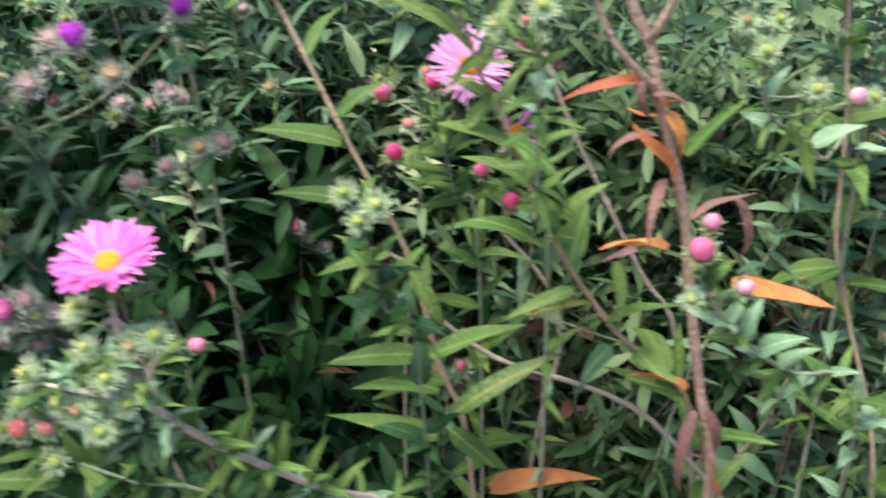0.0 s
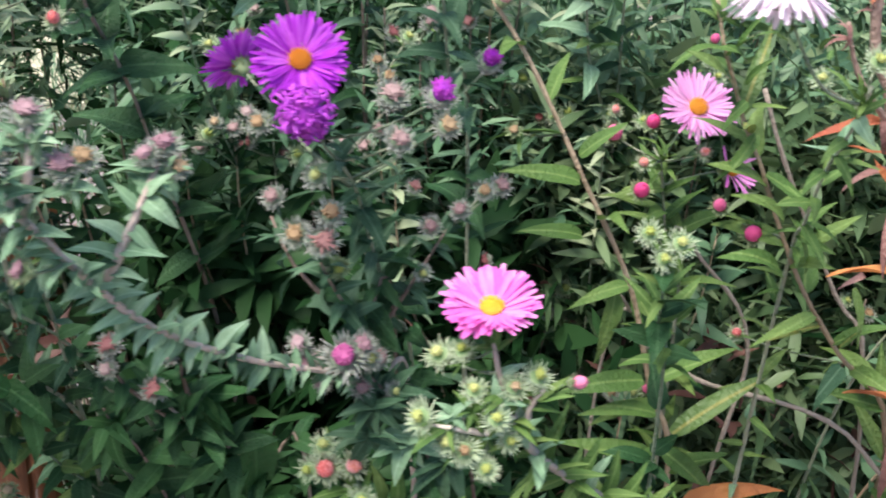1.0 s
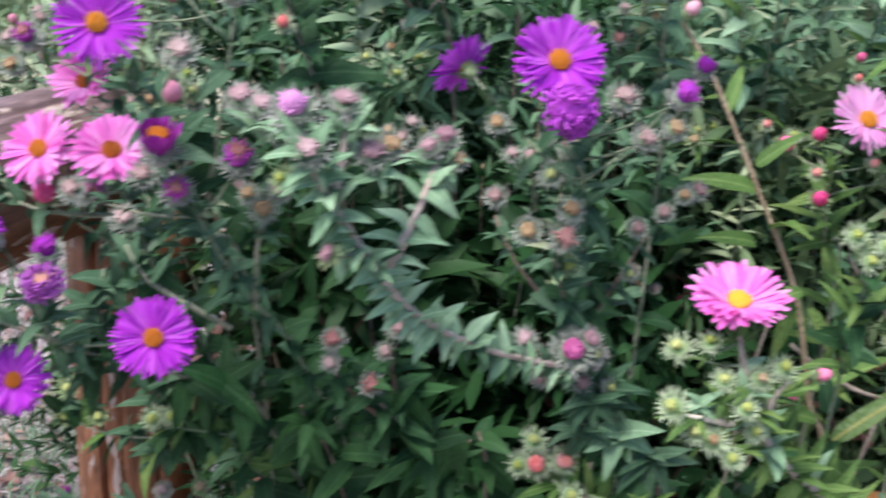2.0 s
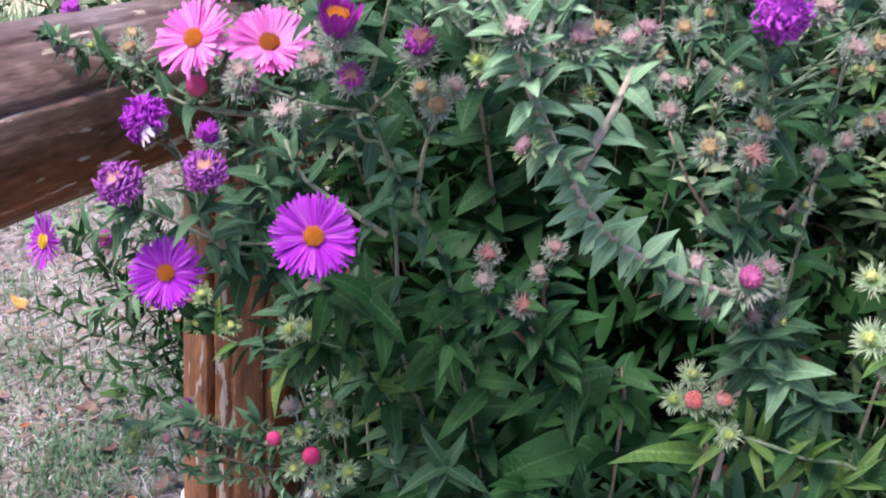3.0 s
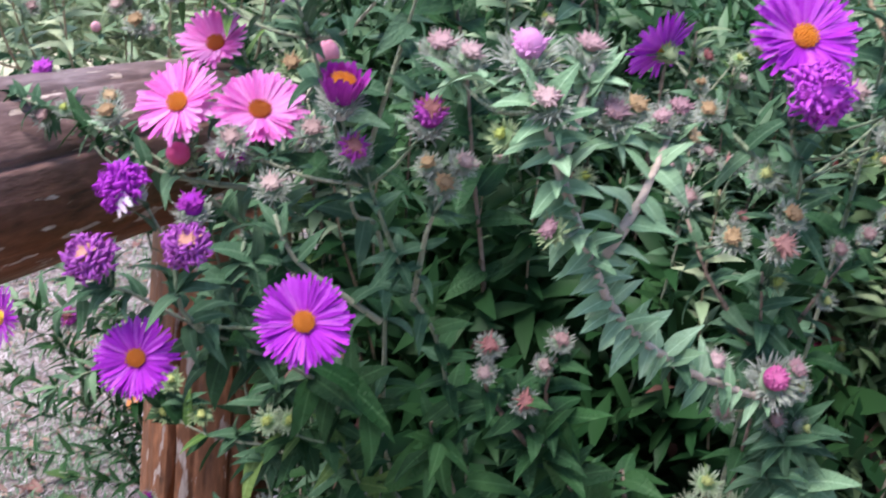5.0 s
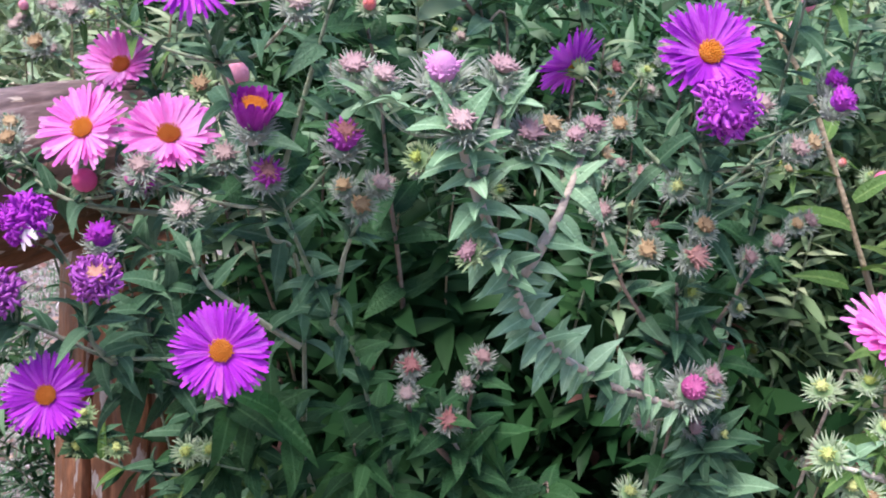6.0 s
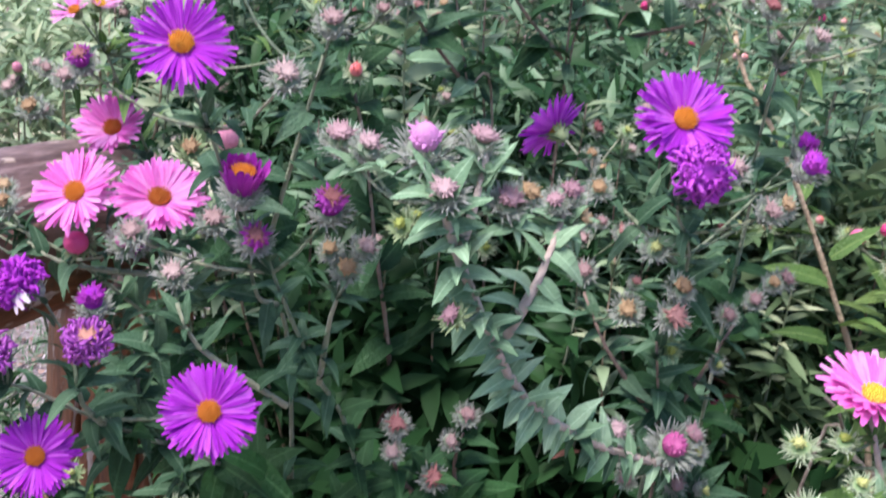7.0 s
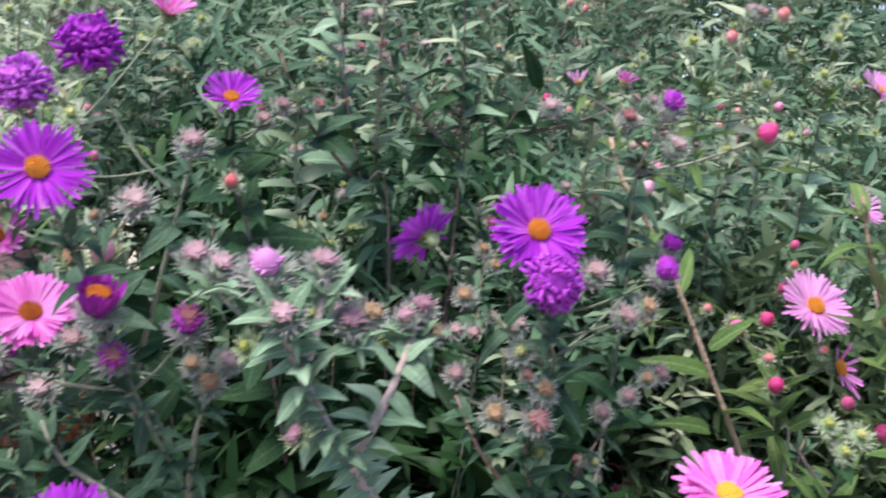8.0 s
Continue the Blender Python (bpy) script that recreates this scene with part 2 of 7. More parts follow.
def bark_material(name, stain, top_worn):
    """Stained round timber, its length along z: fine long grain, flaked pale strips; with top_worn, greyed where rain falls on it (-y)."""
    m, nodes, links, b = shader(name, 0.48)

    def math_node(op, a, c, d=0.0):
        n = nodes.new("ShaderNodeMath")
        n.operation = op
        for k, v in enumerate((a, c, d)):
            if isinstance(v, (int, float)):
                n.inputs[k].default_value = v
            else:
                links.new(v, n.inputs[k])
        return n.outputs[0]

    grain = noise_node(nodes, links, 420, 6, (1, 1, 0.22)).outputs[0]
    mid = noise_node(nodes, links, 130, 6, (1, 1, 0.25)).outputs[0]
    broad = noise_node(nodes, links, 30, 5, (1, 1, 0.4)).outputs[0]
    both = math_node("ADD", math_node("MULTIPLY", grain, 0.3), math_node("MULTIPLY_ADD", mid, 0.4, math_node("MULTIPLY", broad, 0.3)))
    tone = ramp_node(nodes, links, both, [(0.36, [c * 0.25 for c in stain]), (0.46, [c * 0.75 for c in stain]), (0.54, stain), (0.64, [min(1, c * 1.8 + 0.02) for c in stain])])
    last = tone.outputs[0]
    if top_worn:
        co = nodes.new("ShaderNodeTexCoord")
        sp = nodes.new("ShaderNodeSeparateXYZ")
        links.new(co.outputs["Object"], sp.inputs[0])
        high = math_node("MULTIPLY_ADD", sp.outputs[1], -11.0, math_node("MULTIPLY_ADD", broad, 0.7, -0.1))
        worn = ramp_node(nodes, links, high, [(0.0, (0, 0, 0)), (0.95, (1, 1, 1))])
        grey = ramp_node(nodes, links, both, [(0.4, (0.10, 0.07, 0.074)), (0.5, (0.165, 0.118, 0.126)), (0.6, (0.26, 0.2, 0.21))])
        g = nodes.new("ShaderNodeMix")
        g.data_type = "RGBA"
        links.new(worn.outputs[0], g.inputs[0])
        links.new(last, g.inputs[6])
        links.new(grey.outputs[0], g.inputs[7])
        last = g.outputs[2]
    flake = noise_node(nodes, links, 130, 7, (1, 1, 0.2 if top_worn else 0.26)).outputs[0]
    if not top_worn:
        # stain flaked away beside the long crack
        place = nodes.new("ShaderNodeTexCoord")
        xyz = nodes.new("ShaderNodeSeparateXYZ")
        links.new(place.outputs["Object"], xyz.inputs[0])
        away = math_node("ABSOLUTE", math_node("ADD", xyz.outputs[0], 0.0095), 0.0)
        beside = math_node("MAXIMUM", math_node("MULTIPLY_ADD", away, -30.0, 0.175), 0.0)
        flake = math_node("ADD", flake, beside)
    mask = ramp_node(nodes, links, flake, [(0.632, (0, 0, 0)), (0.648, (1, 1, 1))])
    pale = ramp_node(nodes, links, grain, [(0.3, (0.36, 0.25, 0.2)), (0.7, (0.66, 0.56, 0.5))])
    mx = nodes.new("ShaderNodeMix")
    mx.data_type = "RGBA"
    links.new(mask.outputs[0], mx.inputs[0])
    links.new(last, mx.inputs[6])
    links.new(pale.outputs[0], mx.inputs[7])
    links.new(mx.outputs[2], b.inputs["Base Color"])
    bp = nodes.new("ShaderNodeBump")
    bp.inputs["Strength"].default_value, bp.inputs["Distance"].default_value = 0.7, 0.003
    links.new(math_node("MULTIPLY_ADD", mask.outputs[0], -0.25, both), bp.inputs["Height"])
    links.new(bp.outputs[0], b.inputs["Normal"])
    return m


TIMBER = bark_material("stained_timber", (0.25, 0.096, 0.04), False)
TIMBER_GREY = bark_material("weathered_timber", (0.2, 0.072, 0.03), True)


def plain_material(name, a, c, rough=0.8, scale=20, bump=0.3):
    m, nodes, links, b = shader(name, rough)
    n = noise_node(nodes, links, scale, 8)
    r = ramp_node(nodes, links, n.outputs[0], [(0.3, a), (0.7, c)])
    links.new(r.outputs[0], b.inputs["Base Color"])
    bp = nodes.new("ShaderNodeBump")
    bp.inputs["Strength"].default_value, bp.inputs["Distance"].default_value = bump, 0.01
    links.new(n.outputs[0], bp.inputs["Height"])
    links.new(bp.outputs[0], b.inputs["Normal"])
    return m


SOIL = plain_material("dry_soil_and_thatch", (0.11, 0.085, 0.08), (0.4, 0.335, 0.325), 0.9, 26, 0.8)
SUNLIT_GRASS = plain_material("sunlit_dry_grass", (0.36, 0.33, 0.22), (0.66, 0.6, 0.44), 0.9, 60, 0.5)
STRAW = plant_material("straw", (0.16, 0.115, 0.12), (0.48, 0.40, 0.42), (0.86, 0.80, 0.82), 0.7, 0.15, island=True, bump=0)
GRASS = plant_material("grass", (0.06, 0.14, 0.065), (0.13, 0.25, 0.13), (0.27, 0.39, 0.25), 0.5, 0.25, island=True, bump=0)
LITTER = plant_material("leaf_litter", (0.07, 0.045, 0.04), (0.22, 0.13, 0.105), (0.5, 0.33, 0.26), 0.7, 0.1, island=True, bump=0)
STRING = plain_material("white_string", (0.74, 0.75, 0.78), (0.88, 0.88, 0.9), 0.7, 400, 0.5)
BRICKWALL = plain_material("pink_plaster", (0.2, 0.14, 0.12), (0.3, 0.22, 0.2), 0.9, 8, 0.2)
WHITE_PAINT = plain_material("white_paint", (0.72, 0.73, 0.75), (0.82, 0.82, 0.83), 0.5, 10, 0.05)
DARK_PANE, _n, _l, _b = shader("dark_window_glass", 0.05)
_b.inputs["Base Color"].default_value = (0.03, 0.035, 0.04, 1)


# ---- mesh helpers ----
rng = random.Random(7)


def mesh_of(name, bm, material, smooth=True):
    me = bpy.data.meshes.new(name)
    bm.to_mesh(me)
    bm.free()
    me.materials.append(material)
    if smooth:
        me.shade_smooth()
    return me


def hang(name, me, parent, m, label=""):
    """Link a mesh as a part of a thing (or of a part) at the local pose m."""
    ob = new(name, me)
    ob.parent = parent
    ob.matrix_basis = m
    return tagged(ob, label)


def thing(name, at, label, category, group="", kind=""):
    e = new(name)
    e.empty_display_size = 0.02
    e.location = at
    return tagged(e, label, category, group, kind)


def frame_of(direction, up, spin=0.0):
    """A turn whose y is the direction and whose z leans to up."""
    y = Vector(direction).normalized()
    x = y.cross(Vector(up))
    if x.length < 1e-4:
        x = y.cross(Vector((1, 0.1, 0)))
    x.normalize()
    z = x.cross(y)
    m = Matrix((x, y, z)).transposed().to_4x4()
    return m @ Matrix.Rotation(spin, 4, "Y")


def axis_frame(axis):
    """A turn whose z is the axis."""
    return Vector(axis).normalized().to_track_quat("Z", "Y").to_matrix().to_4x4()


def spline(points, step=0.012):
    """A smooth line through the points, cut in even steps."""
    p = [Vector(q) for q in points]
    p = [p[0] * 2 - p[1]] + p + [p[-1] * 2 - p[-2]]
    out = []
    for a, b, c, d in zip(p, p[1:], p[2:], p[3:]):
        n = max(2, int((c - b).length / step))
        for i in range(n):
            t = i / n
            out.append(0.5 * (2 * b + (c - a) * t + (2 * a - 5 * b + 4 * c - d) * t * t + (3 * b - a - 3 * c + d) * t ** 3))
    out.append(p[-2])
    return out


def tube(bm, line, r0, r1, sides=6, knots=0.0):
    rings = []
    x = Vector((1, 0.3, 0.1)).normalized()
    for i, q in enumerate(line):
        t = (line[min(i + 1, len(line) - 1)] - line[max(i - 1, 0)]).normalized()
        x = (x - t * x.dot(t)).normalized()
        y = t.cross(x)
        f = i / max(1, len(line) - 1)
        r = r0 + (r1 - r0) * f
        if knots and i % 3 == 0:
            r *= 1 + knots
        rings.append([bm.verts.new(q + (x * math.cos(k * math.tau / sides) + y * math.sin(k * math.tau / sides)) * r) for k in range(sides)])
    for a, b in zip(rings, rings[1:]):
        for k in range(sides):
            bm.faces.new((a[k], a[(k + 1) % sides], b[(k + 1) % sides], b[k]))
    bm.faces.new(rings[0][::-1])
    bm.faces.new(rings[-1])


def blade(bm, m, length, width, curl, fold, wave=0.0, n=7, tip=1.0, clasp=0.35, seed=0, twist=0.0, sweep=0.0):
    """A lance-shaped blade along y: two halves folded at the midrib, bending down, twisting and swerving along its length."""
    rows, y, z, a = [], 0.0, 0.0, 0.0
    for i in range(n + 1):
        f = i / n
        w = width * (math.sin(math.pi * min(1, f * 0.9 + 0.1) ** (0.66 * tip)) ** 0.9 if 0 < f < 1 else (clasp if i == 0 else 0.015))
        w = max(w, width * clasp * (1 - f) * 0.9)
        lift = w * fold + wave * math.sin(f * 9 + seed) * width
        lift2 = w * fold + wave * math.sin(f * 8 + seed * 2.3 + 1) * width
        c, g = math.cos(twist * f), math.sin(twist * f)
        rows.append([bm.verts.new(m @ Vector((sweep * f * f + x * c - l * g, y, z + x * g + l * c))) for x, l in ((-w, lift), (0, 0), (w, lift2))])
        a += curl / n
        y += math.cos(a) * length / n
        z -= math.sin(a) * length / n
    for p, q in zip(rows, rows[1:]):
        for k in (0, 1):
            bm.faces.new((p[k], p[k + 1], q[k + 1], q[k]))


def leaf_mesh(material, width, curl, fold, wave, tip=1.0, seed=0, twist=0.0, sweep=0.0):
    bm = bmesh.new()
    blade(bm, Matrix.Identity(4), 1.0, width, curl, fold, wave, 9, tip, 0.45, seed, twist, sweep)
    return mesh_of("leaf", bm, material)


def leaf_set(material, width, base_curl, count=5, tip=0.95, crumple=0.0):
    """Leaves of one kind, no two bent alike; crumple: withered, rolled and twisted."""
    out = []
    for _ in range(count):
        fold = rng.uniform(0.15, 0.5) + crumple * rng.uniform(0.1, 0.5)
        wave = rng.uniform(0.05, 0.2) + crumple * rng.uniform(0.1, 0.35)
        out.append(leaf_mesh(material, width * rng.uniform(0.82, 1.2), base_curl + rng.uniform(-0.5, 0.6) * (1 + 1.5 * crumple), fold, wave, tip * rng.uniform(0.85, 1.15), rng.uniform(0, 6),
                             rng.uniform(-0.35, 0.35) + crumple * rng.uniform(-1.8, 1.8), rng.uniform(-0.13, 0.13) + crumple * rng.uniform(-0.25, 0.25)))
    return out


LEAVES = {
    "grey": leaf_set(LEAF_GREY, 0.165, 0.85, 9, 0.85),
    "dark": leaf_set(LEAF_DARK, 0.18, 0.6, 9, 0.85),
    "mid": leaf_set(LEAF_MID, 0.19, 0.75, 9, 0.82),
    "narrow": leaf_set(LEAF_DARK, 0.115, 0.4, 6),
    "bright": leaf_set(LEAF_BRIGHT, 0.125, 0.4, 8),
    "sage": leaf_set(LEAF_SAGE, 0.195, 0.75, 9, 0.78),
    "turning": leaf_set(LEAF_TURNING, 0.085, 0.4, 3),
    "orange": leaf_set(LEAF_ORANGE, 0.115, 0.8, 7, 0.95, 0.8),
    "amber": leaf_set(LEAF_ORANGE, 0.105, 0.35, 4, 0.95, 0.15),
    "dead": leaf_set(LEAF_DEAD, 0.066, 1.5, 7, 0.95, 0.5),
}


# ---- flower heads: shared meshes ----
def petal_mesh(material, width, curl):
    """A narrow ray floret, grooved and a little twisted, with a blunt tip."""
    bm = bmesh.new()
    rows, n, y, z, a = [], 6, 0.0, 0.0, 0.0
    twist, sway, phase = rng.uniform(-0.45, 0.45), rng.uniform(-0.035, 0.035), rng.uniform(0, 6)
    for i in range(n + 1):
        f = i / n
        w = width * (0.42, 0.68, 0.92, 1.06, 1.08, 0.98, 0.6)[i] * (1 + 0.08 * math.sin(phase + 5 * f))
        tilt, x = twist * f, sway * math.sin(2.6 * f)
        dx, dz = w * math.cos(tilt), w * math.sin(tilt)
        rows.append([bm.verts.new((x - dx, y, z - dz)), bm.verts.new((x, y + (0.02 if i == n else 0), z - 0.3 * w)), bm.verts.new((x + dx, y, z + dz))])
        a += curl / n * (0.4 + 1.2 * f)
        y += math.cos(a) / n
        z -= math.sin(a) / n
    for p, q in zip(rows, rows[1:]):
        for k in (0, 1):
            bm.faces.new((p[k], p[k + 1], q[k + 1], q[k]))
    return mesh_of("petal", bm, material)


def disc_mesh(material, florets=70):
    """A dome of small pointed florets, radius 1."""
    bm = bmesh.new()
    bmesh.ops.create_uvsphere(bm, u_segments=14, v_segments=7, radius=0.92)
    for v in bm.verts:
        v.co.z = v.co.z * (0.42 if v.co.z > 0 else 0.3)
    for i in range(florets):
        r = math.sqrt((i + 0.5) / florets) * 0.95
        th = i * 2.39996
        c = Vector((r * math.cos(th), r * math.sin(th), 0.4 * math.sqrt(max(0, 1 - r * r * 0.9))))
        nrm = Vector((c.x * 0.5, c.y * 0.5, 0.8)).normalized()
        h, w = rng.uniform(0.12, 0.24), 0.085
        t = nrm.orthogonal().normalized()
        ring = [bm.verts.new(c + (Matrix.Rotation(k * math.tau / 4, 3, nrm) @ t) * w) for k in range(4)]
        top = [bm.verts.new(q.co + nrm * h - (q.co - c) * 0.35) for q in ring]
        for k in range(4):
            bm.faces.new((ring[k], ring[(k + 1) % 4], top[(k + 1) % 4], top[k]))
        bm.faces.new(top)
    return mesh_of("disc", bm, material, False)


def spiky(bm, segs, rings, shape, spike):
    """A round body, shape(u, v) for u round and v from its foot to its top, with spikes grown out of its faces: spike(c, out, v) gives
    the line of one spike (two points) and its width, or None."""
    grid = [[bm.verts.new(shape(k * math.tau / segs, i / rings)) for k in range(segs)] for i in range(1, rings)]
    foot, top = bm.verts.new(shape(0, 0)), bm.verts.new(shape(0, 1))
    for k in range(segs):
        n = (k + 1) % segs
        bm.faces.new((foot, grid[0][n], grid[0][k]))
        bm.faces.new((top, grid[-1][k], grid[-1][n]))
    for i in range(rings - 2):
        for k in range(segs):
            n = (k + 1) % segs
            q = [grid[i][k], grid[i][n], grid[i + 1][n], grid[i + 1][k]]
            c = sum((v.co for v in q), Vector()) / 4
            out = Vector((c.x, c.y, 0)).normalized()
            made = spike(c, out, (i + 1) / rings)
            if not made:
                bm.faces.new(q)
                continue
            pts, w = made
            last = q
            for f, p in zip(w, pts):
                ring = [bm.verts.new(p + (v.co - c) * f) for v in q]
                for a in range(4):
                    b = (a + 1) % 4
                    bm.faces.new((last[a], last[b], ring[b], ring[a]))
                last = ring
            bm.faces.new(last)


def ball_shape(radius, flat_top, squash, z0):
    def shape(u, v):
        ph = math.pi * (1 - v)
        z = math.cos(ph) * squash
        if z > flat_top:
            z = flat_top + (z - flat_top) * 0.3
        return Vector((math.sin(ph) * math.cos(u) * radius, math.sin(ph) * math.sin(u) * radius, z + z0))
    return shape


def cup_mesh(material, bracts, length, spread, width=0.13, rows=4):
    """A cup, radius about 0.8, with rows of narrow pointed bracts: the lower ones bend back, the upper ones stand out."""
    bm = bmesh.new()
    shape = ball_shape(0.8, -0.1, 0.95, -0.55)
    spiky(bm, 9, 5, shape, lambda c, out, v: None)
    up = Vector((0, 0, 1))
    for row in range(rows):
        v = 0.28 + 0.42 * (row + 0.5) / rows
        for k in range(bracts):
            if rng.random() < 0.1:
                continue
            u = (k + 0.5 * (row % 2) + rng.uniform(-0.3, 0.3)) * math.tau / bracts
            p = shape(u, v + rng.uniform(-0.04, 0.04)) * 0.96
            out = Vector((math.cos(u), math.sin(u), 0))
            side = Vector((-out.y, out.x, 0))
            a = spread + 0.55 - 0.75 * row / rows + rng.uniform(-0.3, 0.3)
            curl, veer = rng.uniform(-0.15, 0.75), rng.uniform(-0.35, 0.35)
            L = length * rng.uniform(0.6, 1.3)
            rings = []
            for f in (1.0, 0.85, 0.5, 0.06):
                d = out * math.sin(a) + up * math.cos(a) + side * veer
                w = width * f
                rings.append([bm.verts.new(p - side * w), bm.verts.new(p + d.cross(side) * w * 0.5), bm.verts.new(p + side * w)])
                p = p + d * L / 3
                a += curl / 2
            for x, y in zip(rings, rings[1:]):
                for j in (0, 1):
                    bm.faces.new((x[j], x[j + 1], y[j + 1], y[j]))
    return mesh_of("bracts", bm, material)


def ball_mesh(material, petals, twist, dimple):
    """Closed petals wrapped over one another into a ridged ball, radius 1, their tips gathered at the top."""
    bm = bmesh.new()
    segs, rings, rows = petals * 3, 9, []
    for i in range(1, rings):
        v = i / rings
        ph = math.pi * (1 - v)
        row = []
        for k in range(segs):
            u = k * math.tau / segs + twist * v
            ridge = (0.0, 0.05, 0.03)[k % 3] * (0.4 + v)
            r = 0.9 + ridge
            z = math.cos(ph) * 1.02
            if v > 0.8:
                z -= dimple * (v - 0.8) * 3 - ridge * 2.5
            row.append(bm.verts.new((math.sin(ph) * math.cos(u) * r, math.sin(ph) * math.sin(u) * r, z)))
        rows.append(row)
    for a, b in zip(rows, rows[1:]):
        for k in range(segs):
            n = (k + 1) % segs
            bm.faces.new((a[k], a[n], b[n], b[k]))
    bm.faces.new(rows[0][::-1])
    bm.faces.new(rows[-1])
    return mesh_of("bud_core", bm, material)


def tuft_mesh(material, segs, length, spread):
    """A cushion with an uneven tuft of bristles, radius about 1."""
    bm = bmesh.new()

    def spike(c, out, v):
        if v < 0.3 or rng.random() < 0.12:
            return None
        d = (out * spread * (1.25 - v) * 2 + Vector((0, 0, 1)) * (v - 0.1) + Vector((rng.uniform(-0.4, 0.4), rng.uniform(-0.4, 0.4), 0)))
        L = length * rng.uniform(0.4, 1.4)
        return [c + d * L * 0.5, c + d * L], (0.5, 0.08)

    spiky(bm, segs, 7, ball_shape(0.6, 0.3, 0.5, 0.1), spike)
    return mesh_of("tuft", bm, material)


def curled_mesh(material, segs):
    """Withered ray florets rolled up into a ragged head, radius 1."""
    bm = bmesh.new()

    def spike(c, out, v):
        if v < 0.25 or rng.random() < 0.1:
            return None
        side = Vector((-out.y, out.x, 0))
        d = (out * (1.3 - v) + Vector((0, 0, 1)) * (v - 0.1) + side * rng.uniform(-0.5, 0.5)).normalized()
        roll = (Vector((0, 0, 1)) * rng.uniform(-0.9, 0.5) - out * rng.uniform(-0.2, 0.7) + side * rng.uniform(-0.6, 0.6)).normalized()
        L = rng.uniform(0.4, 0.65)
        p1 = c + d * L * 0.5
        p2 = p1 + (d + roll * 0.8).normalized() * L * 0.4
        p3 = p2 + (d * 0.2 + roll).normalized() * L * 0.35
        return [c, p1, p2, p3], (0.6, 0.7, 0.75, 0.4)

    spiky(bm, segs, 11, ball_shape(0.55, 0.6, 0.6, 0.1), spike)
    return mesh_of("withered_petals", bm, material)


CUPS = {
    "green": [cup_mesh(BRACT, 11, 0.75, 0.5, 0.13, 4) for _ in range(2)],
    "pale": [cup_mesh(BRACT_PALE, 16, 0.85, 0.62, 0.075, 5) for _ in range(3)],
    "grey": [cup_mesh(BRACT_GREY, 17, 0.7, 0.5, 0.075, 6) for _ in range(4)],
}
DISCS = {"yellow": disc_mesh(DISC_YELLOW), "orange": disc_mesh(DISC_ORANGE)}
PETALS = {}
for tint, mat in (("purple", PURPLE), ("deep", PURPLE_DEEP), ("pink", PINK), ("pale", PINK_PALE), ("white", WHITE_PETAL)):
    PETALS[tint] = [petal_mesh(mat, (0.078 if tint == "pink" else 0.062) * rng.uniform(0.82, 1.15), rng.uniform(-0.3, 0.5)) for _ in range(8)]
BALLS = {"magenta": ball_mesh(MAGENTA, 14, 1.6, 0.1), "coral": ball_mesh(CORAL, 13, 0.6, 0.5), "purple": ball_mesh(PURPLE_DEEP, 16, 0.8, 0.5), "pink": ball_mesh(PINK_BUD, 14, 1.4, 0.1), "violet": ball_mesh(PURPLE, 16, 0.9, 0.3), "rosy": ball_mesh(ROSY, 17, 0.5, 0.9), "lilac": ball_mesh(LILAC, 15, 1.1, 0.3)}
TUFTS = {}
for tint, mat, segs, length, spread in (("peach", PEACH, 10, 0.5, 0.7), ("coral", CORAL_HEART, 11, 0.4, 0.5), ("purple", PURPLE_DEEP, 14, 0.4, 0.5), ("violet", VIOLET, 14, 0.4, 0.5), ("rosy", ROSY, 14, 0.35, 0.5), ("lilac", LILAC, 14, 0.4, 0.5),
                                        ("tan", SEED_TUFT, 13, 0.45, 0.5), ("rose", SEED_ROSE, 14, 0.45, 0.5), ("crimson", SEED_RED, 11, 0.6, 0.5), ("gold", SEED_GOLD, 10, 0.5, 0.5), ("lime", BUD_YELLOW, 10, 0.5, 0.5)):
    TUFTS[tint] = tuft_mesh(mat, segs, length, spread)
CURLED = [curled_mesh(CURLED_PURPLE, 26), curled_mesh(WITHERED, 24)]


def scaled(m, s):
    return m @ Matrix.Diagonal((s, s, s, 1))


def open_flower(parent, at, axis, tint="pink", size=0.041, disc="yellow", lift=12, rows=2, count=28, ragged=0.0):
    """A daisy head: bracts under it, two rings of ray florets, a domed disc."""
    base = Matrix.Translation(at) @ axis_frame(axis)
    r = size / 2
    count = int(count * (1.5 if tint == "purple" else 1.28))
    head = hang("flower_head", rng.choice(CUPS["green"]), parent, scaled(base, r * 0.27), {"pink": "pink daisy head with a yellow disc", "pale": "pale pink daisy head", "white": "whitish pink daisy head"}.get(tint, "purple daisy head with an orange disc"))
    k = 1 / (r * 0.27)
    for ring in range(rows):
        for i in range(count):
            if rng.random() < ragged:
                continue
            a = (i + 0.5 * ring + rng.uniform(-0.14, 0.14)) * math.tau / count
            tilt = radians(lift + 10 * ring + rng.uniform(-6, 6))
            L = r * 0.81 * rng.uniform(0.88, 1.06) * (0.88 if ring else 1.0)
            m = Matrix.Rotation(a, 4, "Z") @ Matrix.Translation((0, r * 0.17 * k, 0.0)) @ Matrix.Rotation(tilt, 4, "X") @ Matrix.Rotation(rng.uniform(-0.2, 0.2), 4, "Y")
            hang("petal", rng.choice(PETALS[tint]), head, scaled(m, L * k))
    hang("disc", DISCS[disc], head, Matrix.Translation((0, 0, 0.1)) @ Matrix.Diagonal((0.9, 0.9, 1.0, 1)), disc + " disc of tiny florets")
    return head


